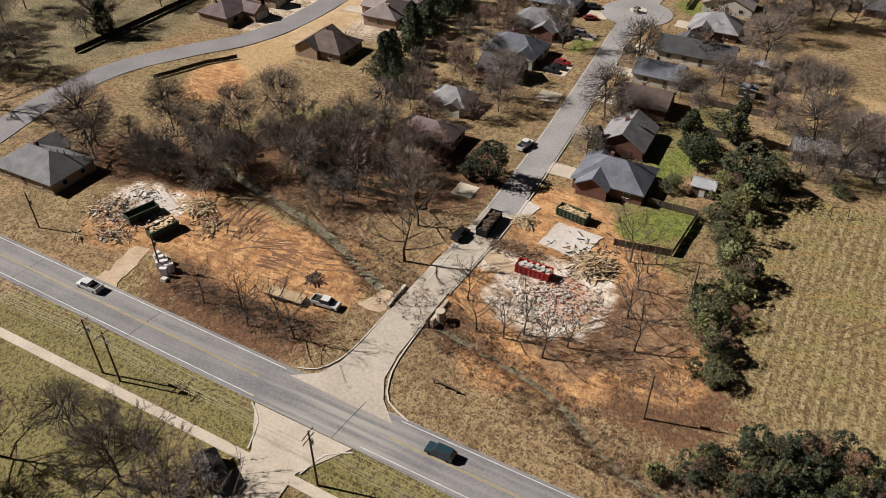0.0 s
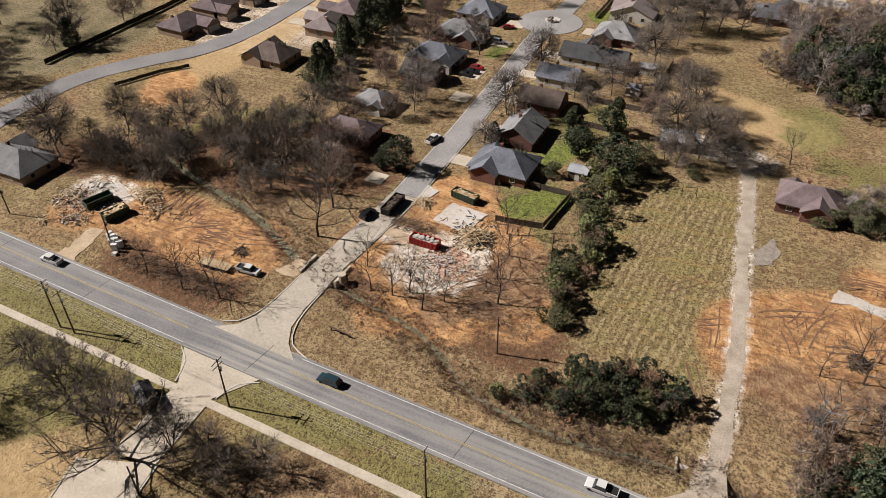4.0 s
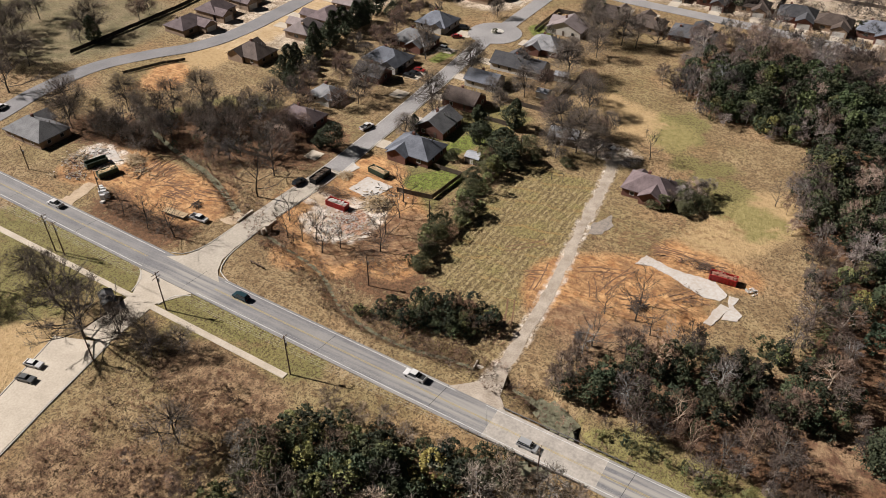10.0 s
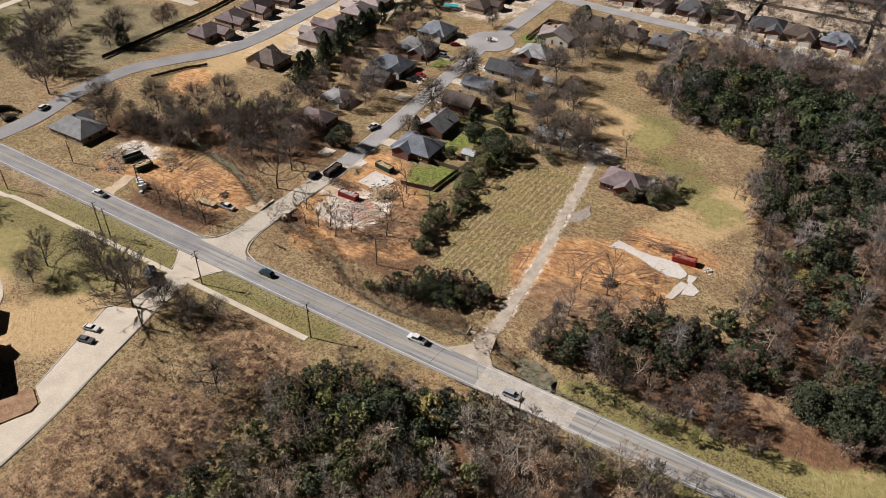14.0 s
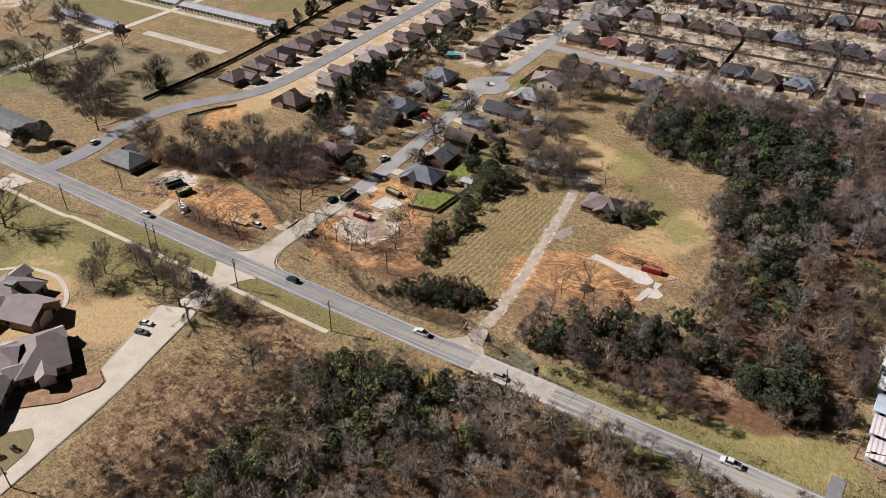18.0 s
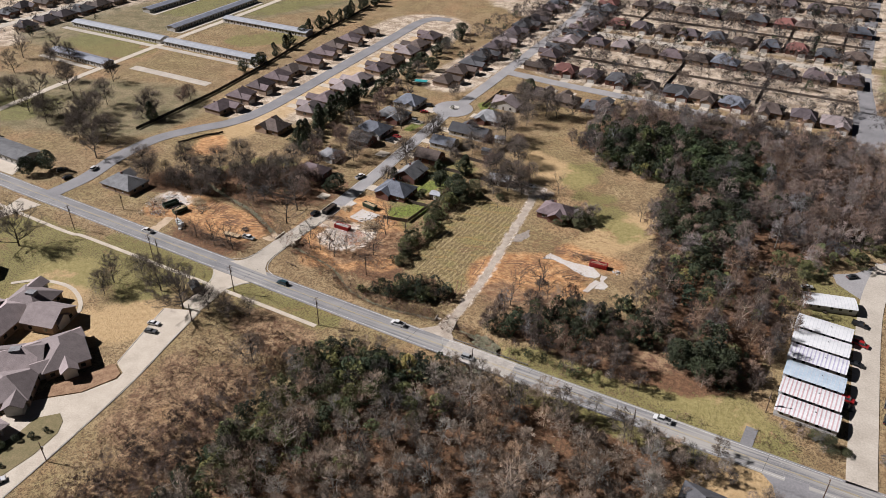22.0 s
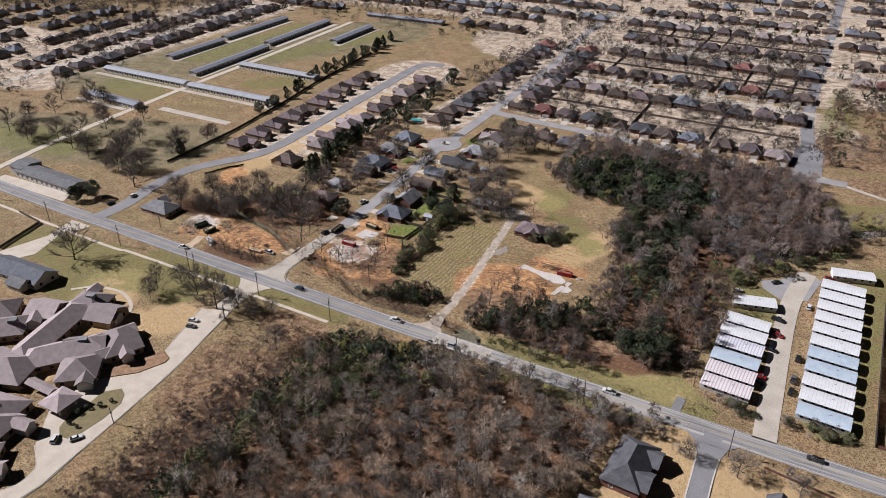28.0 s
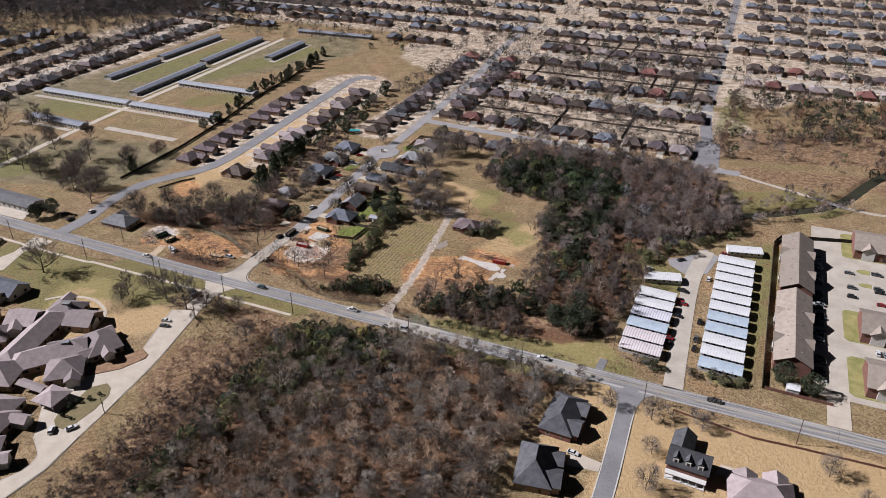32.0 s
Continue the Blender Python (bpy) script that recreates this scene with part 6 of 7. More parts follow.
# ---- vehicles ----
def car(label, paint, kind="car"):
    """A vehicle along x, its front at +x: body, cabin, windows, wheels, lights."""
    ob = thing(kind if kind != "car" else "car", label, "car")
    L, W, H = {"car": (4.7, 1.8, 1.45), "suv": (4.8, 1.9, 1.75), "pickup_truck": (5.6, 2.0, 1.85)}[kind]
    x0, x1 = -L / 2, L / 2
    low = [(x0, 0.35), (x1, 0.35), (x1, 0.7), (x1 - 0.15, 0.85), (x1 - 1.25, 1.0), (x0 + 0.1, 1.0), (x0, 0.85)]
    cab = {"car": (x1 - 1.35, x1 - 2.0, x0 + 1.2, x0 + 0.35), "suv": (x1 - 1.2, x1 - 1.8, x0 + 0.5, x0 + 0.1), "pickup_truck": (x1 - 1.3, x1 - 1.9, x0 + 2.2, x0 + 1.95)}[kind]
    s = Shape()
    n, k = len(low), 0
    s.v = [(x, -W / 2, z) for x, z in low] + [(x, W / 2, z) for x, z in low]
    s.f = [tuple(range(n)), tuple(range(2 * n - 1, n - 1, -1))] + [(i, i + n, (i + 1) % n + n, (i + 1) % n) for i in range(n)]
    part("body", s, paint, ob)
    a, b, c, d = cab
    g = Shape()
    w0, w1 = W / 2 - 0.06, W / 2 - 0.28
    bot, top = [(a, -w0), (a, w0), (d, w0), (d, -w0)], [(b, -w1), (b, w1), (c, w1), (c, -w1)]
    for i in range(4):
        j = (i + 1) % 4
        g.face((*bot[i], 1.0), (*bot[j], 1.0), (*top[j], H - 0.05), (*top[i], H - 0.05))
    part("glazing", g, GLASS, ob)
    part("roof", Shape().box(c - 0.05, -w1 - 0.03, H - 0.06, b + 0.05, w1 + 0.03, H), paint, ob)
    if kind == "pickup_truck":
        part("bed", Shape().box(x0 + 0.1, -W / 2 + 0.12, 1.0, d - 0.1, W / 2 - 0.12, 1.03), BLACK, ob)
        rails = Shape().box(x0, -W / 2, 0.9, d, -W / 2 + 0.1, 1.3).box(x0, W / 2 - 0.1, 0.9, d, W / 2, 1.3).box(x0, -W / 2 + 0.1, 0.9, x0 + 0.1, W / 2 - 0.1, 1.3)
        part("bed_side", rails, paint, ob)
    for x in (x0 + 0.85, x1 - 0.9):
        for y in (-W / 2 + 0.1, W / 2 - 0.1):
            part("wheel", Shape().tube((x, y - 0.12, 0.34), (x, y + 0.12, 0.34), 0.34, 0.34, 10), BLACK, ob)
    for y in (-W / 2 + 0.3, W / 2 - 0.3):
        part("tail_light", Shape().box(x0 - 0.01, y - 0.18, 0.65, x0 + 0.05, y + 0.18, 0.82), RED_PAINT, ob)
    return ob


def paint(name, c):
    return mat(name, tuple(v * 0.92 for v in c), c, 0.3, (0.5, 3), spec=0.5)


RED_PAINT = mat("red paint", (0.42, 0.02, 0.02), (0.55, 0.04, 0.035), 0.4, (0.5, 4))
PAINTS = dict(white=paint("white car paint", (0.75, 0.75, 0.75)), silver=paint("silver car paint", (0.38, 0.39, 0.4)), black=paint("black car paint", (0.02, 0.021, 0.023)), blue=paint("dark teal car paint", (0.02, 0.05, 0.065)), red=paint("red car paint", (0.35, 0.02, 0.02)), grey=paint("grey car paint", (0.12, 0.125, 0.13)))
CARS = {}


def park(colour, kind, x, y, a, words=""):
    key = (colour, kind)
    m = pose(x, y, 0.05, 0, 0, a)
    if key in CARS:
        ob = copy_thing(CARS[key], m)
    else:
        ob = CARS[key] = car(f"{colour} {kind.replace('_', ' ')} with dark windows", PAINTS[colour], kind)
        ob.matrix_basis = m
    ob["label"] = f"{colour} {kind.replace('_', ' ')} with dark windows {words}"


for c, k, x, y, a, w in (
    ("white", "pickup_truck", -57, 2.6, 180, "on the highway"), ("white", "pickup_truck", 74, -0.2, 180, "on the highway"), ("silver", "suv", 105, -4.6, 0, "on the highway"),
    ("blue", "suv", 20.5, -0.2, 180, "on the highway"), ("black", "pickup_truck", 246, -1.8, 180, "on the highway"), ("white", "pickup_truck", 172, -1.4, 180, "on the highway"),
    ("black", "suv", -1.2, 50, 84, "parked on the side street"), ("white", "pickup_truck", -3.4, 90, 80, "parked by the side street"), ("white", "car", -5, -43, 14, "in the concrete car park"), ("grey", "car", -2.6, -46.8, 14, "in the concrete car park"),
    ("white", "suv", 4.2, -121, 120, "before the care home"), ("white", "car", 10.5, -117, 60, "before the care home"), ("white", "car", 75, 121, -10, "under bare trees"), ("red", "car", -12, 139, 0, "on a drive"), ("black", "car", -12, 135.5, 0, "on a drive"), ("black", "car", -13, 132.5, 0, "on a drive"), ("silver", "suv", -14, 162, 0, "on a drive"), ("black", "suv", -18, 186, 20, "by the turning circle"), ("red", "car", -16, 176, 30, "on a drive"), ("black", "suv", 2.2, 158, 90, "on the street"),
    ("white", "car", 199, -53.5, -5, "on a concrete drive"), ("black", "suv", -140, 24, 60, "by the highway junction"), ("white", "suv", -127, 33, 100, "on the curving street"), ("black", "car", -131, 20, 85, "on the curving street"),
    ("black", "pickup_truck", 223, 80, -10, "by the mobile homes"), ("red", "pickup_truck", 224, 68, -12, "by the mobile homes"), ("black", "car", 223.5, 56, -10, "by the mobile homes"), ("red", "suv", 222, 36, -10, "by the mobile homes"), ("black", "suv", 222, 32, -10, "by the mobile homes"), ("black", "suv", 234, 55, 85, "by the mobile homes"), ("grey", "pickup_truck", 234, 40, 85, "by the mobile homes"), ("black", "suv", 234, 32, 85, "by the mobile homes"), ("white", "car", 234, 97, 85, "by the mobile homes"), ("silver", "car", 203, 96, 20, "on grass by the woods"), ("black", "car", 218, 112, 40, "by the woods"), ("red", "car", 240, 128, 10, "by the mobile homes"), ("white", "pickup_truck", 287, 30, 0, "in the apartment car park"),
):
    park(c, k, x, y, a, w)
rc = random.Random(4)
for i in range(36):
    y = 34 + i * 3.1
    if rc.random() < 0.8:
        park(rc.choice(("black", "grey", "silver", "blue", "white", "black")), rc.choice(("car", "suv", "pickup_truck")), 287 + rc.uniform(-0.3, 0.3), y, rc.choice((0, 180)), "beside the apartments")
for i in range(26):
    park(rc.choice(("black", "red", "white", "grey", "black")), rc.choice(("car", "suv", "pickup_truck")), rc.choice((303, 316, 328, 334)) + rc.uniform(-0.4, 0.4), 104 + rc.randrange(13) * 3.1, 0, "in the apartment car park") if i % 2 else park(rc.choice(("black", "silver", "white")), "car", rc.uniform(308, 340), 60, 90, "in the apartment car park")


# ---- poles and lines ----
def pole(x, y, h=12.5, arms=1, turn=90, name="utility_pole", label="weathered wooden utility pole with a crossarm"):
    ob = thing(name, label, "utility pole", "utility poles", pose(x, y, 0, 0, 0, turn))
    part("pole", Shape().tube((0, 0, -0.5), (0, 0, h), 0.19, 0.12, 8), POLE, ob)
    for i in range(arms):
        z = h - 0.7 - 1.1 * i
        part("crossarm", Shape().box(-1.3, 0.12, z - 0.06, 1.3, 0.24, z + 0.06), POLE, ob)
        for px in (-1.15, -0.45, 0.45, 1.15):
            part("insulator", Shape().tube((px, 0.18, z + 0.06), (px, 0.18, z + 0.3), 0.06, 0.05, 6), TRIM, ob)
    part("transformer", Shape().tube((0.35, 0, h - 3.2), (0.35, 0, h - 2.2), 0.24, 0.24, 8), METAL, ob)
    return ob


WIRE = mat("overhead wire", (0.35, 0.34, 0.3), (0.5, 0.48, 0.42), 0.5, (0.5, 3))
LINE = [(-200, -8), (-144, -10.5), (-87, -11.5), (-38, -12), (7, -13.3), (48.5, -14.2), (110.5, -12.3), (165.5, -13.5), (219, -14), (278, -15), (340, -15)]
for i, (x, y) in enumerate(LINE):
    pole(x, y, 12.5, 2 if i in (3, 4) else 1)
pole(-34, -12, 11.5, 1)
for x, y, h in ((-82, 11.5, 9), (46, 21, 10), (46, 52, 9), (-49, 13, 9), (6, -35, 8), (16, -105, 8), (52, 100, 9), (200, 18, 9), (148, 20, 8)):
    pole(x, y, h, 0, label="slim weathered pole standing alone")
for off, z in ((-1.15, 12.1), (-0.45, 12.1), (0.45, 12.1), (1.15, 12.1), (0, 9.6), (0.1, 8.6), (0.0, 8.0)):
    s = Shape()
    for (ax, ay), (bx, by) in zip(LINE, LINE[1:]):
        last = None
        for i in range(9):
            t = i / 8
            p = (ax + (bx - ax) * t, ay + (by - ay) * t + off, z - 1.2 * 4 * t * (1 - t) * math.hypot(bx - ax, by - ay) / 60)
            if last:
                s.tube(last, p, 0.018, 0.018, 3, False)
            last = p
    tagged(solid("power_line", s, WIRE, "thin overhead power line strung between poles", "power line", "power lines"), kind="stuff")

# ---- cleared lots ----
PLANK = mat("raw broken lumber", (0.5, 0.34, 0.18), (0.69, 0.55, 0.36), 0.85, (0.5, 4), vary=0.25)
CHUNK = mat("broken concrete", (0.45, 0.42, 0.38), (0.7, 0.67, 0.62), 0.9, (0.5, 4), vary=0.15)
BRICKS = mat("broken red brick", (0.28, 0.12, 0.08), (0.42, 0.22, 0.16), 0.9, (0.5, 4), vary=0.2)
CHAR = mat("charred and muddy debris", (0.06, 0.045, 0.035), (0.14, 0.1, 0.075), 0.95, (0.5, 4), vary=0.3)
BRANCH = mat("cut branches", (0.13, 0.09, 0.065), (0.26, 0.19, 0.14), 0.95, (0.5, 4))
GREEN_BIN = mat("dark green dumpster paint", (0.03, 0.055, 0.035), (0.06, 0.09, 0.06), 0.6, (0.5, 4))
RD = random.Random(9)
MESHES = {}


def piece(kind, i):
    if (kind, i) not in MESHES:
        r = random.Random(i * 7 + len(kind))
        s = Shape()
        if kind == "plank":
            s.box(-r.uniform(0.8, 2.2), -0.1, 0, r.uniform(0.8, 2.2), 0.1, 0.06)
        else:
            w = [r.uniform(0.12, 0.42) for _ in range(3)]
            s.box(-w[0], -w[1], 0, w[0], w[1], w[2] * 0.6)
            s.v = [(x * r.uniform(0.7, 1.1), y * r.uniform(0.7, 1.1), z * r.uniform(0.6, 1.2)) for x, y, z in s.v]
        MESHES[kind, i] = s
    return MESHES[kind, i]


DATA = {}


def heap(name, label, x, y, rx, ry, high, mix, n, turn=0.0, small=1.0):
    """A heap of loose pieces; mix: (kind, material, share)."""
    ob = thing(name, label, "debris", at=pose(x, y, 0, 0, 0, turn))
    for i in range(n):
        kind, m = RD.choice(mix)
        j = RD.randrange(4)
        key = (kind, j, m.name)
        if key not in DATA:
            DATA[key] = piece(kind, j).mesh(kind, m)
        r, a = RD.random() ** 0.6, RD.uniform(0, 6.283)
        px, py = math.cos(a) * r * rx, math.sin(a) * r * ry
        pz = high * (1 - r ** 1.5) * RD.random() - 0.05
        c = new(kind, DATA[key])
        c.parent = ob
        c.matrix_basis = pose(px, py, pz, RD.uniform(-25, 25), RD.uniform(-25, 25), RD.uniform(0, 360)) @ Matrix.Scale(RD.uniform(0.6, 1.3) * small, 4)
    return ob


pl, ck, br, ch = ("plank", PLANK), ("block", CHUNK), ("block", BRICKS), ("plank", CHAR)
heap("rubble_heap", "grey concrete and lumber rubble of a razed house", -73.5, 23.5, 5.5, 4.5, 1.5, [ck, pl, pl, ch], 170, small=0.8)
heap("rubble_heap", "grey plaster rubble along the slab", -70, 31, 5, 2.5, 0.7, [ck, ck, ch], 90, small=0.6)
heap("lumber_heap", "pale splintered lumber heap on bare earth", -57, 33, 4.2, 2.8, 2.0, [pl], 120)
heap("rubble_heap", "broken brick and board rubble by the drive", -66, 16.8, 4.5, 2.4, 0.7, [br, pl, ck, ch], 80, small=0.8)
heap("lumber_heap", "small pale board pile on the grass", -71.7, 12.6, 1.5, 1.2, 0.7, [pl], 22, small=0.7)
heap("rubble_heap", "muddy broken boards beside the trailer", -20.5, 24.5, 2.2, 1.2, 0.5, [ch], 22)
heap("lumber_heap", "splintered lumber heap beside the slab", 26.3, 53.2, 4.8, 4.4, 2.8, [pl, pl, pl, ch], 210, small=0.85)
heap("lumber_heap", "low heap of pale splintered boards", 8.5, 61, 3.0, 2.4, 1.4, [pl], 80, small=0.8)
heap("rubble_heap", "white plaster and brick rubble on red soil", 25, 43, 6, 5, 0.5, [ck, br, br, ck], 150, small=0.5)
heap("rubble_heap", "white plaster rubble along the pad's edge", 29.5, 41.5, 1.8, 7, 0.7, [ck, ck, pl], 110, -8, small=0.6)
heap("rubble_heap", "white plaster rubble at the pad's corner", 22, 35.5, 6, 2.6, 0.5, [ck, ck, ck, br], 100, small=0.6)
heap("rubble_heap", "white plaster rubble by the dumpster", 15.5, 41.5, 3, 2.4, 0.3, [ck], 50, small=0.5)
heap("rubble_heap", "charred tangled remains of a shed", 110.5, 49.5, 2.4, 2.6, 1.8, [ch], 60, small=0.8)
heap("rubble_heap", "broken concrete pieces beside the slab", 134, 70.5, 1.8, 1.6, 0.8, [ck], 20)
RA = random.Random(8)
for i in range(13):
    w, d, h = RA.uniform(0.35, 0.9), RA.uniform(0.35, 0.5), RA.uniform(0.5, 1.0)
    unit = thing("old_appliance", "discarded white household appliance on bare earth", "appliance", "discarded appliances", pose(-52.5 + i * 0.5 + RA.uniform(-0.8, 0.8), 16 - i * 0.3 + RA.uniform(-1.0, 1.0), 0, RA.choice((0, 0, 80)), 0, RA.uniform(0, 90)))
    part("case", Shape().box(-w, -d, -0.05, w, d, 2 * h), RA.choice((WHITE, WHITE, CHUNK)), unit)
    part("door", Shape().box(-w + 0.04, -d - 0.05, 0.1, w - 0.04, -d, 2 * h - 0.1), WHITE, unit)


def litter(label, x, y, rx, ry, mix, n, turn=0.0):
    """Small loose bits strewn over a lot, too many to pick apart."""
    for kind, m in mix:
        s = Shape()
        for _ in range(n):
            r, a = min(1.3, abs(RD.gauss(0, 0.55))), RD.uniform(0, 6.283)
            L, w = (RD.uniform(0.3, 0.9), 0.06) if kind == "plank" else (RD.uniform(0.08, 0.25), RD.uniform(0.08, 0.22))
            b = Shape().box(-L, -w, 0, L, w, RD.uniform(0.05, 0.2), RD.uniform(0, 6.283), (x + math.cos(a) * r * rx, y + math.sin(a) * r * ry, RD.uniform(-0.05, 0.25)))
            k = len(s.v)
            s.v += b.v
            s.f += [tuple(i + k for i in f) for f in b.f]
        solid("strewn_debris", s, m, label, "debris", kind="stuff")


PINK = mat("torn pinkish insulation", (0.45, 0.27, 0.22), (0.6, 0.42, 0.36), 0.9, (0.5, 4))
litter("small broken bits strewn round the western razed house", -69, 24, 9, 8, [ck, pl, br, ch, ("block", PINK)], 130)
litter("splinters and clods strewn on the orange earth", -50, 29, 9, 6, [pl, ch], 60)
litter("white plaster bits strewn on the eastern lot", 23, 42, 8, 8, [ck, ck, br], 170)
litter("splintered bits strewn round the bare slab", 24, 56, 8, 7, [pl, ch, ck], 60)
litter("broken bits strewn round the long slab", 122, 74, 10, 3, [ch, br], 40)


def brush_heap(x, y, rx, ry, high, n, label):
    s = Shape()
    for _ in range(n):
        r, a = RD.random() ** 0.6, RD.uniform(0, 6.283)
        p = Vector((x + math.cos(a) * r * rx, y + math.sin(a) * r * ry, high * (1 - r) * RD.random()))
        d = Vector((RD.gauss(0, 1), RD.gauss(0, 1), RD.gauss(0, 0.18))).normalized() * RD.uniform(0.7, 2.6)
        s.tube(p, p + d, 0.05, 0.015, 3, False)
    return tagged(solid("brush_heap", s, BRANCH, label, "debris"), kind="stuff")


brush_heap(10.5, 51.2, 8, 2.6, 1.0, 520, "heap of cut brown branches by the street")
brush_heap(-28, 11, 17, 3.5, 0.9, 700, "long windrow of cut branches by the highway")
brush_heap(120, 74.5, 8, 2.2, 1.3, 260, "dark brush heap behind the red dumpster")
brush_heap(42, 30, 9, 5, 0.8, 450, "felled brush under bare trees")
brush_heap(36, 38, 5, 8, 0.7, 300, "felled brush on orange soil")
brush_heap(-30, 46, 12, 4, 0.8, 300, "dead brush by the upper creek")
brush_heap(120, 60, 6, 4, 0.5, 160, "dead brush on bare soil")


def dumpster(label, x, y, turn, paint_m, load=None, L=6.7):
    ob = thing("dumpster", label, "dumpster", "dumpsters", pose(x, y, 0, 0, 0, turn))
    part("floor", Shape().box(-L / 2, -1.2, 0.0, L / 2, 1.2, 0.2), paint_m, ob)
    for n, b in (("side_wall", (-L / 2, -1.25, 0.1, L / 2, -1.17, 1.8)), ("side_wall", (-L / 2, 1.17, 0.1, L / 2, 1.25, 1.8)), ("end_wall", (-L / 2, -1.17, 0.1, -L / 2 + 0.08, 1.17, 1.8)), ("end_wall", (L / 2 - 0.08, -1.17, 0.1, L / 2, 1.17, 1.8))):
        part(n, Shape().box(*b), paint_m, ob)
    for i in range(8):
        for e in (-1, 1):
            xx = -L / 2 + 0.3 + i * (L - 0.6) / 7
            part("rib", Shape().box(xx - 0.06, e * 1.3 - 0.06, 0.1, xx + 0.06, e * 1.3 + 0.06, 1.75), paint_m, ob)
    part("rim", Shape().box(-L / 2, -1.32, 1.75, L / 2, -1.14, 1.87).box(-L / 2, 1.14, 1.75, L / 2, 1.32, 1.87), paint_m, ob)
    if load:
        s = Shape()
        for _ in range(60):
            s.box(-RD.uniform(0.15, 0.5), -RD.uniform(0.1, 0.4), 0, RD.uniform(0.15, 0.5), RD.uniform(0.1, 0.4), RD.uniform(0.1, 0.3), RD.uniform(0, 6), (RD.uniform(-L / 2 + 0.5, L / 2 - 0.5), RD.uniform(-0.8, 0.8), RD.uniform(1.2, 1.75)))
        part("load", s.box(-L / 2 + 0.1, -1.15, 0.2, L / 2 - 0.1, 1.15, 1.3), load, ob, "debris heaped inside")
    return ob


dumpster("bright red roll-off dumpster heaped with white rubble", 16.9, 46.0, 0, RED_PAINT, CHUNK, 7.2)
dumpster("dark green roll-off dumpster heaped with lumber", 17.3, 67.4, -10, GREEN_BIN, PLANK, 7.2)
dumpster("dark green open roll-off dumpster, half empty", -65.4, 24.8, 72, GREEN_BIN, None, 7)
dumpster("dark green roll-off dumpster with a little lumber", -57.4, 22.6, 74, GREEN_BIN, PLANK, 6.4)
dumpster("bright red roll-off dumpster with mixed debris", 126.4, 71.2, 4, RED_PAINT, BRICKS, 7.2)
dumpster("black-loaded roll-off container on the street edge", 2.6, 56, 90, BLACK, CHAR, 8)
for pts, z, lab in (([(14, 55.5), (23, 54.5), (25.5, 63.5), (15, 64.5)], 0.06, "bare concrete slab of a razed house"), ([(4.5, 62.5), (8, 61.5), (10, 67.5), (4.5, 69.5)], 0.05, "short concrete drive off the side street"), ([(-76.4, 30.3), (-65.7, 22.1), (-60.5, 30.9), (-67.7, 34.2)], 0.05, "grey concrete slab under rubble"),
                    ([(103.7, 65.9), (108, 67.3), (113.5, 66.1), (123.7, 61.8), (128.1, 62.6), (129, 66), (124.8, 69.6), (112.7, 69.1), (105.3, 71.3)], 0.05, "long pale concrete slab on red earth"), ([(126.4, 52), (128.4, 52.2), (131, 61), (128.3, 61.6)], 0.08, "narrow concrete strip beside the slab"), ([(130, 55.5), (133.5, 57), (134.2, 60), (131.5, 62.5), (132, 66), (129.5, 66), (130.5, 61)], 0.05, "cracked concrete apron by the dumpster")):
    solid("pavement", slab(Shape(), ragged(pts, 0.13, 1.0), z), SLAB_WHITE, lab, "slab", kind="structure")
solid("pavement", slab(Shape(), ragged([(87, 71), (90.5, 74), (92.5, 80), (90, 85), (87.2, 78)], 0.3, 1.3), -0.03, 0.2), STONE_SPILL, "spill of grey crushed stone beside the track", "gravel", kind="structure")
solid("road", slab(Shape(), ragged([(-59.5, 4.6), (-52.5, 4.4), (-54, 10), (-55.2, 17), (-59.5, 16.2), (-58, 10)], 0.35), -0.02, 0.25), GRAVEL_TAN, "worn tan dirt drive onto the cleared lot", "track", kind="structure")
solid("road", slab(Shape(), ragged([(4, 46), (13, 44), (15, 48), (4.5, 49.2)], 0.3), -0.02, 0.25), GRAVEL_TAN, "tan dirt drive onto the eastern lot", "track", kind="structure")
solid("road", slab(Shape(), ragged([(-9, 22), (-4, 22.5), (-3.8, 28.5), (-7, 29)], 0.4), -0.02, 0.25), GRAVEL_TAN, "tan trampled earth beside the culvert", "track", kind="structure")
trailer = thing("flatbed_trailer", "wooden-decked flatbed trailer parked on the lot", "trailer", at=pose(-22, 17.8, 0, 0, 0, 4))
part("deck", Shape().box(-4, -1.2, 0.75, 4, 1.2, 0.9), PLANK, trailer)
part("frame", Shape().box(-4.1, -1.25, 0.6, 4.1, 1.25, 0.75).box(4.1, -0.1, 0.6, 5.6, 0.1, 0.72), BLACK, trailer)
for x in (-1.5, -0.5):
    for y in (-1.3, 1.3):
        part("wheel", Shape().tube((x, y - 0.12, 0.38), (x, y + 0.12, 0.38), 0.38, 0.38, 10), BLACK, trailer)
park("white", "pickup_truck", -14, 19.5, 5, "with a trailer on bare earth")
wall = thing("culvert_headwall", "concrete culvert headwall where the street crosses the creek", "headwall")
for x in (-3.6, 5.6):
    part("wall", Shape().box(x - 0.3, 24.5, -2.2, x + 0.3, 31, 0.5), CONCRETE, wall)
part("post", Shape().tube((6.6, 26.2, -0.4), (6.6, 26.2, 2.0), 0.9, 0.9, 12), CONCRETE, wall, "pale round concrete stub")
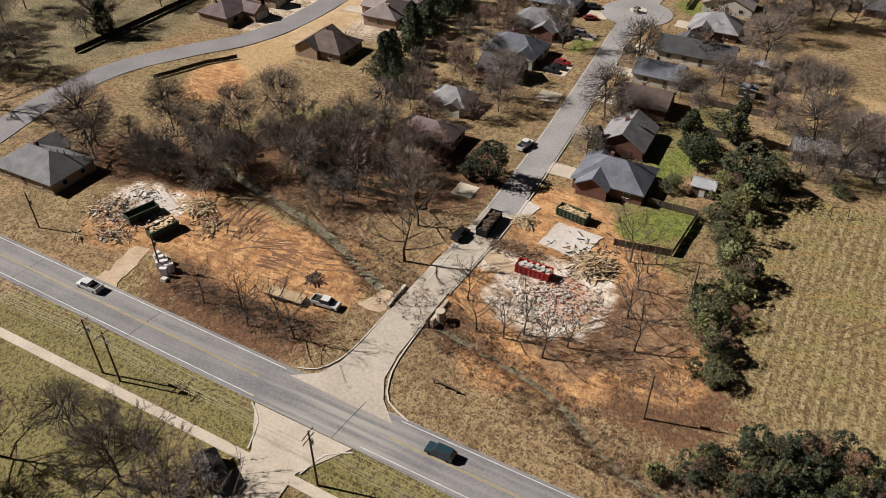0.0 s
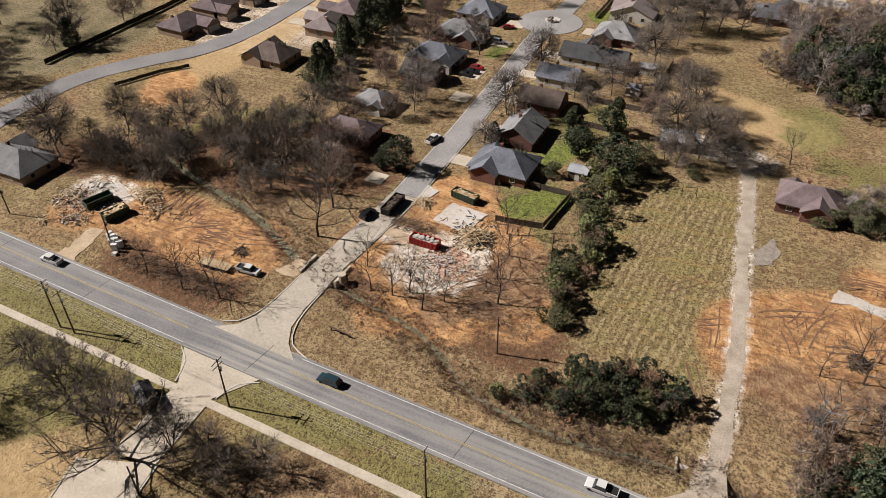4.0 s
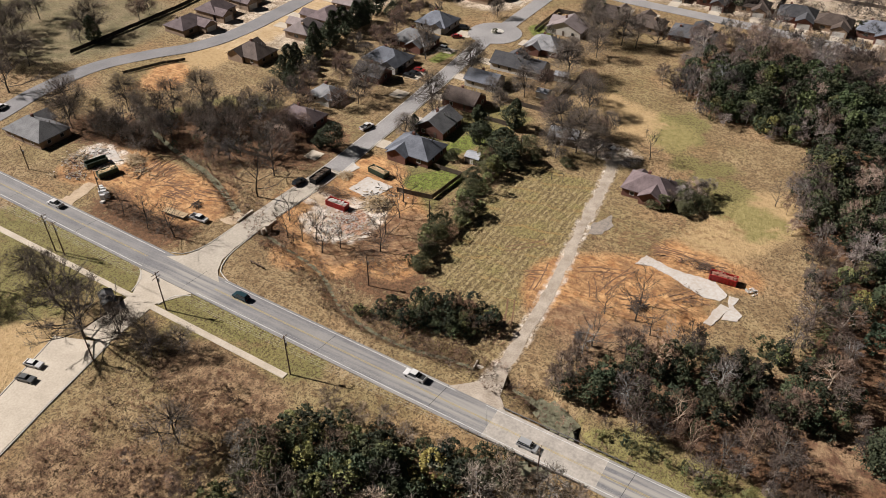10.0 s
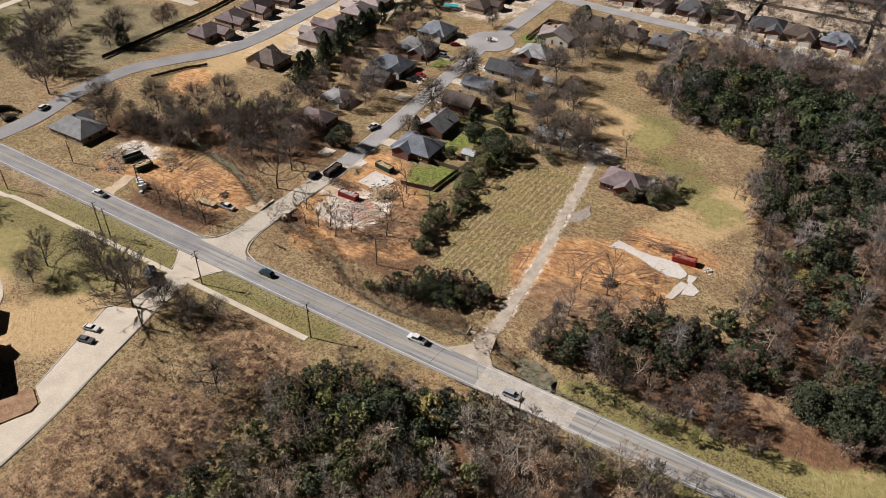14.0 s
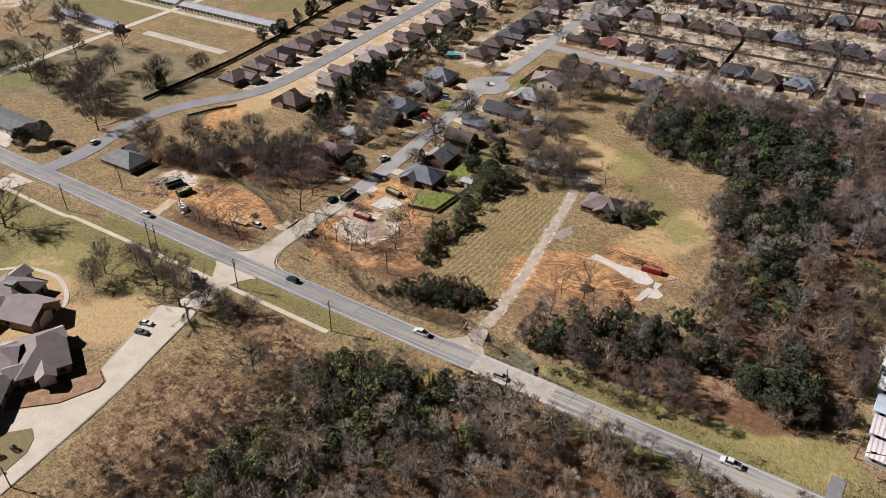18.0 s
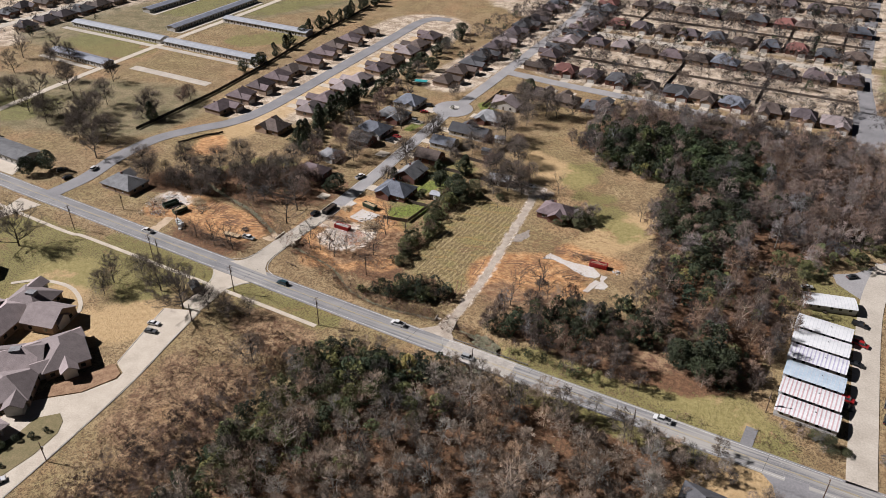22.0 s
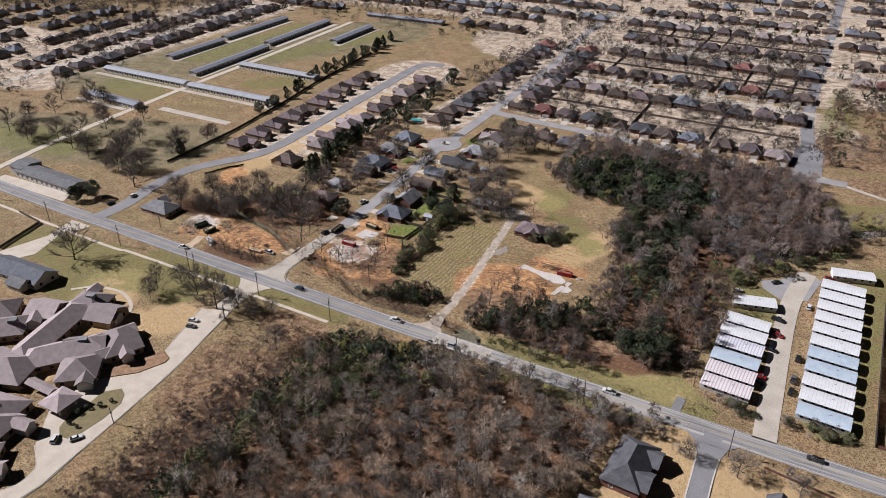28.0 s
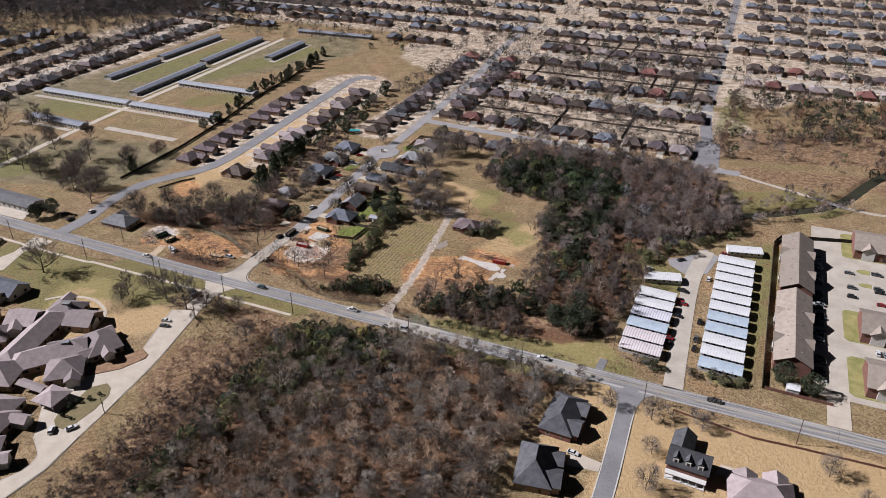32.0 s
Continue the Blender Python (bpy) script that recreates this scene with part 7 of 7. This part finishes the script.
for e, y0, y1 in ((1, 1.9, 2.2), (-1, -7.6, -7.3)):
    rail = thing("guard_rail", "steel guard rail along the bridge edge", "guard rail", "bridge guard rails")
    for i in range(14):
        x = 96 + i * 2.2 - (6 if e < 0 else 0)
        part("post", Shape().box(x - 0.08, y0, -0.5, x + 0.08, y1, 0.75), POLE, rail)
    part("beam", Shape().box(96 - (6 if e < 0 else 0), y0 - 0.05, 0.45, 125 - (6 if e < 0 else 0), y0, 0.78), METAL, rail)
foot = thing("footbridge", "narrow timber footbridge over the creek", "bridge", at=pose(295, 221, 0, 0, 0, -25))
part("deck", Shape().box(-11, -1.6, 0.1, 11, 1.6, 0.35), OLD_ASPHALT, foot)
for e in (-1.5, 1.5):
    for i in range(9):
        part("post", Shape().box(-10.6 + i * 2.6, e - 0.08, 0.3, -10.4 + i * 2.6, e + 0.08, 1.4), POLE, foot)
    part("rail", Shape().box(-11, e - 0.06, 1.3, 11, e + 0.06, 1.45), POLE, foot)
for x in (-6, 6):
    part("pier", Shape().box(x - 0.4, -1.4, -3, x + 0.4, 1.4, 0.1), CONCRETE, foot)
solid("pavement", ribbon(Shape(), [(224, 252), (250, 240), (275, 230), (286, 225)], 1.5, 1.5, 0.03), STREET, "pale footpath to the footbridge", "path", kind="structure")
solid("pavement", ribbon(Shape(), [(304, 217), (330, 215), (380, 230)], 1.5, 1.5, 0.03), STREET, "pale footpath past the footbridge", "path", kind="structure")
solid("road", slab(Shape(), [(95, -6.9), (121, -7.3), (121, 1.4), (95, 1.7)], 0.075, 0.7), mat("bridge concrete", (0.35, 0.32, 0.285), (0.56, 0.51, 0.45), 0.9, (0.25, 1.5)), "pale worn concrete bridge deck of the highway", "bridge", kind="structure")

solid("road", ribbon(Shape(), [(197, 0.5), (197.5, 9)], 1.8, 1.8, 0.04), OLD_ASPHALT, "short grey asphalt stub off the highway", "drive", kind="structure")


def shed(label, x, y, w, d, turn, roof, wall, h=2.3):
    ob = thing("shed", label, "shed", at=pose(x, y, 0, 0, 0, turn))
    part("wall", wall_shape(w, d, h, 0.25 * d), wall, ob)
    part("roof", roof_shape(w, d, h, 0.25 * d, 0.25, False), roof, ob)
    part("door", Shape().box(-0.6, -d / 2 - 0.05, 0, 0.6, -d / 2 + 0.02, 2.0), TRIM, ob)


shed("small grey metal garden shed", 40, 161, 5, 4, 5, GREY_TIN, SIDING)
shed("small grey metal garden shed", 40, 144, 4.5, 3.5, 0, GREY_TIN, SIDING)
shed("small wooden garden shed with a grey roof", 40, 90, 5, 4, 0, GREY_TIN, WOODFENCE)
shed("open grey tin-roofed shed under bare trees", 60, 118, 10, 7, 10, GREY_TIN, WOODFENCE, 2.8)
shed("black-roofed bin store beside the pavement", -7.8, -19, 5.5, 3.2, -28, BLACK, WOODFENCE, 1.7)
shed("white garden pavilion by the apartments", 276, 18, 5, 5, 0, WHITE, TRIM, 2.4)
MUD = mat("damp brown mud", (0.15, 0.08, 0.045), (0.3, 0.17, 0.1), 0.95, (0.4, 2.5))
RT = random.Random(17)
for cx, cy, rx, ry, n, way, lab in ((-46, 29, 6, 4, 12, 1.9, "west"), (-30, 27, 9, 5, 13, 0.3, "orange"), (-20, 41, 6, 3, 5, 2.6, "creekside"), (36, 35, 7, 5, 9, 0.5, "felled"), (100, 50, 7, 8, 10, 1.1, "southern"), (106, 76, 14, 3, 9, 0.1, "northern"), (116, 57, 4, 3, 4, 0.4, "slab"), (84, 40, 1.5, 18, 5, 1.6, "field"), (70, 50, 11, 15, 3, 0.2, "meadow")):
    mud = Shape()
    for i in range(n):
        x, y, a = cx + RT.gauss(0, 0.55) * rx, cy + RT.gauss(0, 0.55) * ry, way + RT.gauss(0, 0.35)
        bend, line = RT.uniform(-0.09, 0.09), []
        for k in range(int(RT.uniform(4, 11))):
            line.append((x, y))
            x, y, a = x + 1.4 * math.cos(a), y + 1.4 * math.sin(a), a + bend
        for off in (-0.9, 0.9):
            w = RT.uniform(0.1, 0.22)
            ribbon(mud, line, off + w, w - off, -0.085 + 0.002 * i, 0.15)
    solid("wheel_tracks", mud, MUD, f"curving muddy wheel tracks on the {lab} ground", "tracks", kind="stuff")
rail = thing("log_rail", "low dark log rail standing on dry grass", "rail", at=pose(15, 12, 0, 0, 0, -4))
part("log", Shape().tube((-2.6, 0, 0.75), (2.6, 0, 0.7), 0.16, 0.14, 7), POLE, rail)
for x in (-2.2, 0, 2.2):
    part("post", Shape().tube((x, 0, -0.3), (x, 0, 0.8), 0.15, 0.13, 6), POLE, rail)
swing = thing("swing_set", "plain dark metal swing frame on the field edge", "swing", at=pose(68, 94, 0, 0, 0, 20))
part("beam", Shape().tube((-1.8, 0, 2.4), (1.8, 0, 2.4), 0.08, 0.08, 6), BLACK, swing)
for x in (-1.8, 1.8):
    for y in (-0.9, 0.9):
        part("leg", Shape().tube((x, y, -0.1), (x, 0, 2.4), 0.07, 0.07, 6), BLACK, swing)
pipe = thing("culvert_pipe", "pale concrete culvert pipe under the track", "culvert", at=pose(84, 11, -1.0, 0, 0, 8))
part("pipe", Shape().tube((0, 0, 0), (9, 0, 0), 0.5, 0.5, 12), STREET, pipe)
part("headwall", Shape().box(-0.3, -1.3, -0.6, 0.0, 1.3, 0.8), STREET, pipe)
bank = thing("creek_stones", "pale loose stones along the upper creek", "stones")
SN = random.Random(13)
for i in range(70):
    t = SN.random()
    x, y = -46 + 40 * t, 43.3 - 14.5 * t
    key = ("block", SN.randrange(4), STREET.name)
    if key not in DATA:
        DATA[key] = piece("block", key[1]).mesh("block", STREET)
    c = new("stone", DATA[key])
    c.parent = bank
    c.matrix_basis = pose(x + SN.gauss(0, 0.6), y + SN.gauss(0, 1.6), -1.2 + 0.2 * SN.random(), SN.uniform(-20, 20), SN.uniform(-20, 20), SN.uniform(0, 360)) @ Matrix.Scale(SN.uniform(0.25, 0.7), 4)


POOL = mat("turquoise pool water", (0.05, 0.35, 0.36), (0.1, 0.5, 0.5), 0.1, (0.3, 1.0), spec=0.5)
pool = thing("swimming_pool", "turquoise swimming pool with a pale concrete rim", "pool", at=pose(-44, 220, 0, 0, 0, 12))
part("rim", Shape().box(-5, -3, -0.3, 5, 3, 0.06), CONCRETE, pool)
part("water", Shape().box(-4.2, -2.2, -0.2, 4.2, 2.2, 0.1), POOL, pool)


# ---- subdivisions ----
RS = random.Random(21)
KINDS = ["charcoal", "umber", "brown", "plum", "plum", "mauve", "slate", "taupe", "umber", "charcoal", "red"]
STOCK = {}


def tract_house(x, y, turn, rf, size=1.0, group="subdivision houses"):
    """A brick tract house with a garage wing and a drive toward its street (turn: degrees its front is turned from -y)."""
    key = (rf, RS.randrange(2))
    m = pose(x + RS.uniform(-1, 1), y + RS.uniform(-1.5, 1.5), 0, 0, 0, turn + RS.uniform(-4, 4)) @ Matrix.Diagonal((RS.uniform(0.92, 1.1), RS.uniform(0.92, 1.1), RS.uniform(0.92, 1.1), 1))
    if key in STOCK:
        return copy_thing(STOCK[key], m)
    w, d = (14.5, 11.5) if key[1] else (13.5, 12)
    wall = BRICK_RED if rf in ("red", "charcoal", "slate") else BRICK_TAN
    ob = thing("house", f"brick tract house with a {rf.replace('mauve', 'mauve-brown').replace('red', 'reddish')} shingle hip roof", "house", group)
    part("wall", wall_shape(w, d, 2.8), wall, ob)
    part("roof", roof_shape(w, d, 2.8, 0.29 * d, 0.5, ridge=2.6), RF[rf], ob)
    gx = 3.5 if key[1] else -3.5
    part("garage_wall", shift(wall_shape(6.5, 6, 2.8, 1.9, False), gx, -d / 2 - 1.5), wall, ob)
    part("garage_roof", shift(roof_shape(6.5, 9, 2.8, 1.9, 0.4, False, False), gx, -d / 2), RF[rf], ob)
    opening(ob, gx, -d / 2 - 4.52, 0.05, 4.8, 2.2, 0, "garage_door")
    for o, t, px, py in ((-gx, 0, -gx, -d / 2 - 0.01), (0, 2, 3.2, d / 2 + 0.01), (0, 2, -3.2, d / 2 + 0.01), (0, 1, w / 2 + 0.01, 0)):
        a = t * math.pi / 2
        part("window", Shape().box(-0.9, -0.06, 0.9, 0.9, 0.02, 2.2, a, (px, py, 0)), GLASS, ob)
    part("chimney", Shape().box(-gx - 0.4, 1.2, 3, -gx + 0.4, 2.0, 6.4), wall, ob)
    part("drive", Shape().box(gx - 2.6, -d / 2 - 13, -0.3, gx + 2.6, -d / 2 - 4.5, 0.04), CONCRETE, ob, "pale concrete drive")
    ob.matrix_basis = m
    STOCK[key] = ob
    return ob


def yard_fence(s, x0, y0, x1, y1):
    a, b = Vector((x0, y0, 0)), Vector((x1, y1, 0))
    s.box(0, -0.03, -0.2, (b - a).length, 0.03, 1.35, math.atan2(y1 - y0, x1 - x0), a)


for i in range(10):
    tract_house(-123.5 + RS.uniform(-1, 1) - 0.9 * i, 123 + 17.7 * i, 90, RS.choice(("mauve", "brown", "mauve")), group="houses on the curving street")
    if i:
        tract_house(-74 - 0.6 * i, 124 + 19.2 * i, -90, RS.choice(("mauve", "brown", "taupe")), group="houses on the curving street")
for i in range(14):
    if i not in (0,):
        tract_house(-27 - 0.4 * i, 206 + 18.5 * i, 90, RS.choice(KINDS))
    if i > 3:
        tract_house(17 - 0.5 * i, 206 + 18.5 * i, -90, RS.choice(KINDS))
yards = Shape()
STREETS = [252, 367, 481, 595]
for k, sy in enumerate(STREETS):
    for i in range(10):
        x = 33 + 18.3 * i
        y0 = sy - (0.06 * (x - 30) if k == 0 else 0)
        if k or 30 < x < 75:
            tract_house(x + RS.uniform(-1.5, 1.5), y0 - 27 + (6 if k == 0 else 0), 180, RS.choice(KINDS))
        tract_house(x + RS.uniform(-1.5, 1.5), y0 + 27, 0, RS.choice(KINDS))
        if k < 3:
            if i < 9 and RS.random() < 0.5:
                yard_fence(yards, x + 9, sy + 30, x + 9, sy + RS.choice((57, 84)))
    if k < 3:
        yard_fence(yards, 22, sy + 57.5, 206, sy + 57.5)
    if k:
        solid("road", ribbon(Shape(), [(-5, sy + 4), (100, sy + 1), (212, sy - 1)], 4, 4, 0.056), STREET, "pale subdivision street", "street", kind="structure")
solid("yard_fences", yards, WOODFENCE, "grey wooden fences between back yards", "fence", kind="stuff")
for i in range(9):
    tract_house(236 + 18.5 * i, 455, 180, RS.choice(KINDS))
    tract_house(236 + 18.5 * i, 508, 0, RS.choice(KINDS))
solid("road", ribbon(Shape(), [(209, 481), (300, 482), (420, 484)], 4, 4, 0.05), STREET, "pale subdivision street", "street", kind="structure")
for cx in (-366, -415):
    for i in range(17):
        tract_house(cx, 172 + 17.3 * i, 90 if cx < -380 else -90, RS.choice(KINDS[:6]), group="houses west of the row buildings")
solid("road", ribbon(Shape(), [(-391, 120), (-391, 480)], 4, 4, 0.05), STREET, "pale subdivision street", "street", kind="structure")


def distant_houses():
    """The rest of the town, joined: walls and roofs."""
    rng, walls, roofs = random.Random(31), Shape(), [Shape() for _ in range(4)]
    spots = []
    for sy in (595, 709, 823, 937):
        for sd in (-27, 27):
            for i in range(52):
                x = -440 + 18.3 * i
                if -12 < x < 6 or 195 < x < 215 or (sy == 595 and 25 < x < 210) or sy - 500 < -0.9 * (x + 330):
                    continue
                spots.append((x, sy + sd))
    for sy in (481,):
        for sd in (-27, 27):
            for i in range(20):
                x = -430 + 18.3 * i
                if not (-300 < x < -140 and sd < 0):
                    spots.append((x, sy + sd + 30))
    for cx in (-465, -515, -565, -614, -665, -714):
        for i in range(21):
            if 60 + 17.3 * i < 370 + 0.3 * (cx + 465):
                spots.append((cx, 60 + 17.3 * i))
    for x, y in spots:
        if rng.random() < 0.08:
            continue
        w, d, a = rng.uniform(13, 16), rng.uniform(10, 12), rng.uniform(-0.06, 0.06) + rng.choice((0, 0, 1.57))
        x, y = x + rng.uniform(-2, 2), y + rng.uniform(-3, 3)
        top, e = rng.choice(roofs), rng.choice((-1, 1))
        wing = shift(roof_shape(7, 10, 2.8, 2.9, 0.4, False, False), e * 4, -e * 4)
        for tgt, src in ((walls, wall_shape(w, d, 2.8)), (walls, shift(wall_shape(6.4, 9, 2.8, 2.7, False), e * 4, -e * 4)), (top, roof_shape(w, d, 2.8, 3.8, 0.5)), (top, wing)):
            shift(src, x, y, 0, a)
            k = len(tgt.v)
            tgt.v += src.v
            tgt.f += [tuple(i + k for i in f) for f in src.f]
    solid("distant_houses", walls, BRICK_TAN, "brick walls of the far subdivision houses", "houses", kind="stuff")
    for s, rf in zip(roofs, ("umber", "plum", "charcoal", "slate")):
        solid("distant_houses", s, RF[rf], f"{rf} roofs of the far subdivision houses", "houses", kind="stuff")


distant_houses()
for sy in (595, 709, 823, 937):
    solid("road", ribbon(Shape(), [(-460, sy), (500, sy)], 4, 4, 0.05), STREET, "pale street in the far subdivision", "street", kind="structure")
near = []
rng = random.Random(51)
while len(near) < 520:
    x, y = rng.uniform(-40, 206), rng.uniform(262, 560)
    if abs((y - 252) % 114.5) > 7 and abs(x + 5) > 6:
        near.append((x, y, rng.uniform(0.5, 1.05)))
woodland("garden_trees", "bare grey trees in back yards", near, AFAR, TWIG_TOWN, "crown", 52)
west = []
while len(west) < 900:
    x, y = rng.uniform(-720, -345), rng.uniform(60, 640)
    if abs(x + 391) > 6:
        west.append((x, y, rng.uniform(0.5, 1.0)))
woodland("garden_trees", "bare trees among the western houses", west, AFAR, TWIG_TOWN, "crown", 53)
woodland("garden_trees", "dark evergreens among the western houses", [(x + 6, y + 4, k * 0.8) for x, y, k in west[::4]], SOFT, SOFT_DARK, "crown", 54)
for kind_set, m, n, seed, lab in ((AFAR, TWIG_TOWN, 2300, 41, "bare trees among the far houses"), (SOFT, SOFT_DARK, 460, 42, "dark evergreens among the far houses")):
    rng = random.Random(seed)
    spots = []
    while len(spots) < n:
        x, y = rng.uniform(-560, 420), rng.uniform(270, 950)
        if not (-340 < x < -60 and y < 440) and abs((y - 252) % 114.5) > 6 and abs(x - 210) > 7 and not (60 < x < 240 and y < 265):
            spots.append((x, y, rng.uniform(0.55, 1.2)))
    woodland("garden_trees", lab, spots, kind_set, m, "crown", seed)
far = scatter([(-420, 640), (-440, 540), (-470, 420), (-560, 345), (-900, 250), (-1100, 600), (-700, 1000), (-300, 1000)], 18, 43, 1.7, 2.6)
woodland("forest", "dark leafless forest beyond the town", far, AFAR, TWIG_DARK, "crown", 44)
east = scatter([(225, 300), (345, 320), (420, 420), (225, 430)], 15, 45, 0.5, 1.0) + scatter([(222, 265), (226, 265), (228, 430), (222, 430)], 4, 46, 0.3, 0.6)
woodland("woods", "scattered bare trees on the rough eastern field", east, LITE, TWIG_BRUSH, "crown", 47)
woodland("woods", "dark pines on the rough eastern field", scatter([(268, 330), (300, 320), (345, 360), (400, 440), (240, 440), (236, 420), (275, 400)], 9, 48, 0.6, 1.1), SOFT, SOFT_DARK, "crown", 49)
for ob in AFAR + LITE + SOFT + TINY + [p for p in PROTO if p not in USED]:
    for c in list(ob.children):
        bpy.data.objects.remove(c)
    bpy.data.objects.remove(ob)
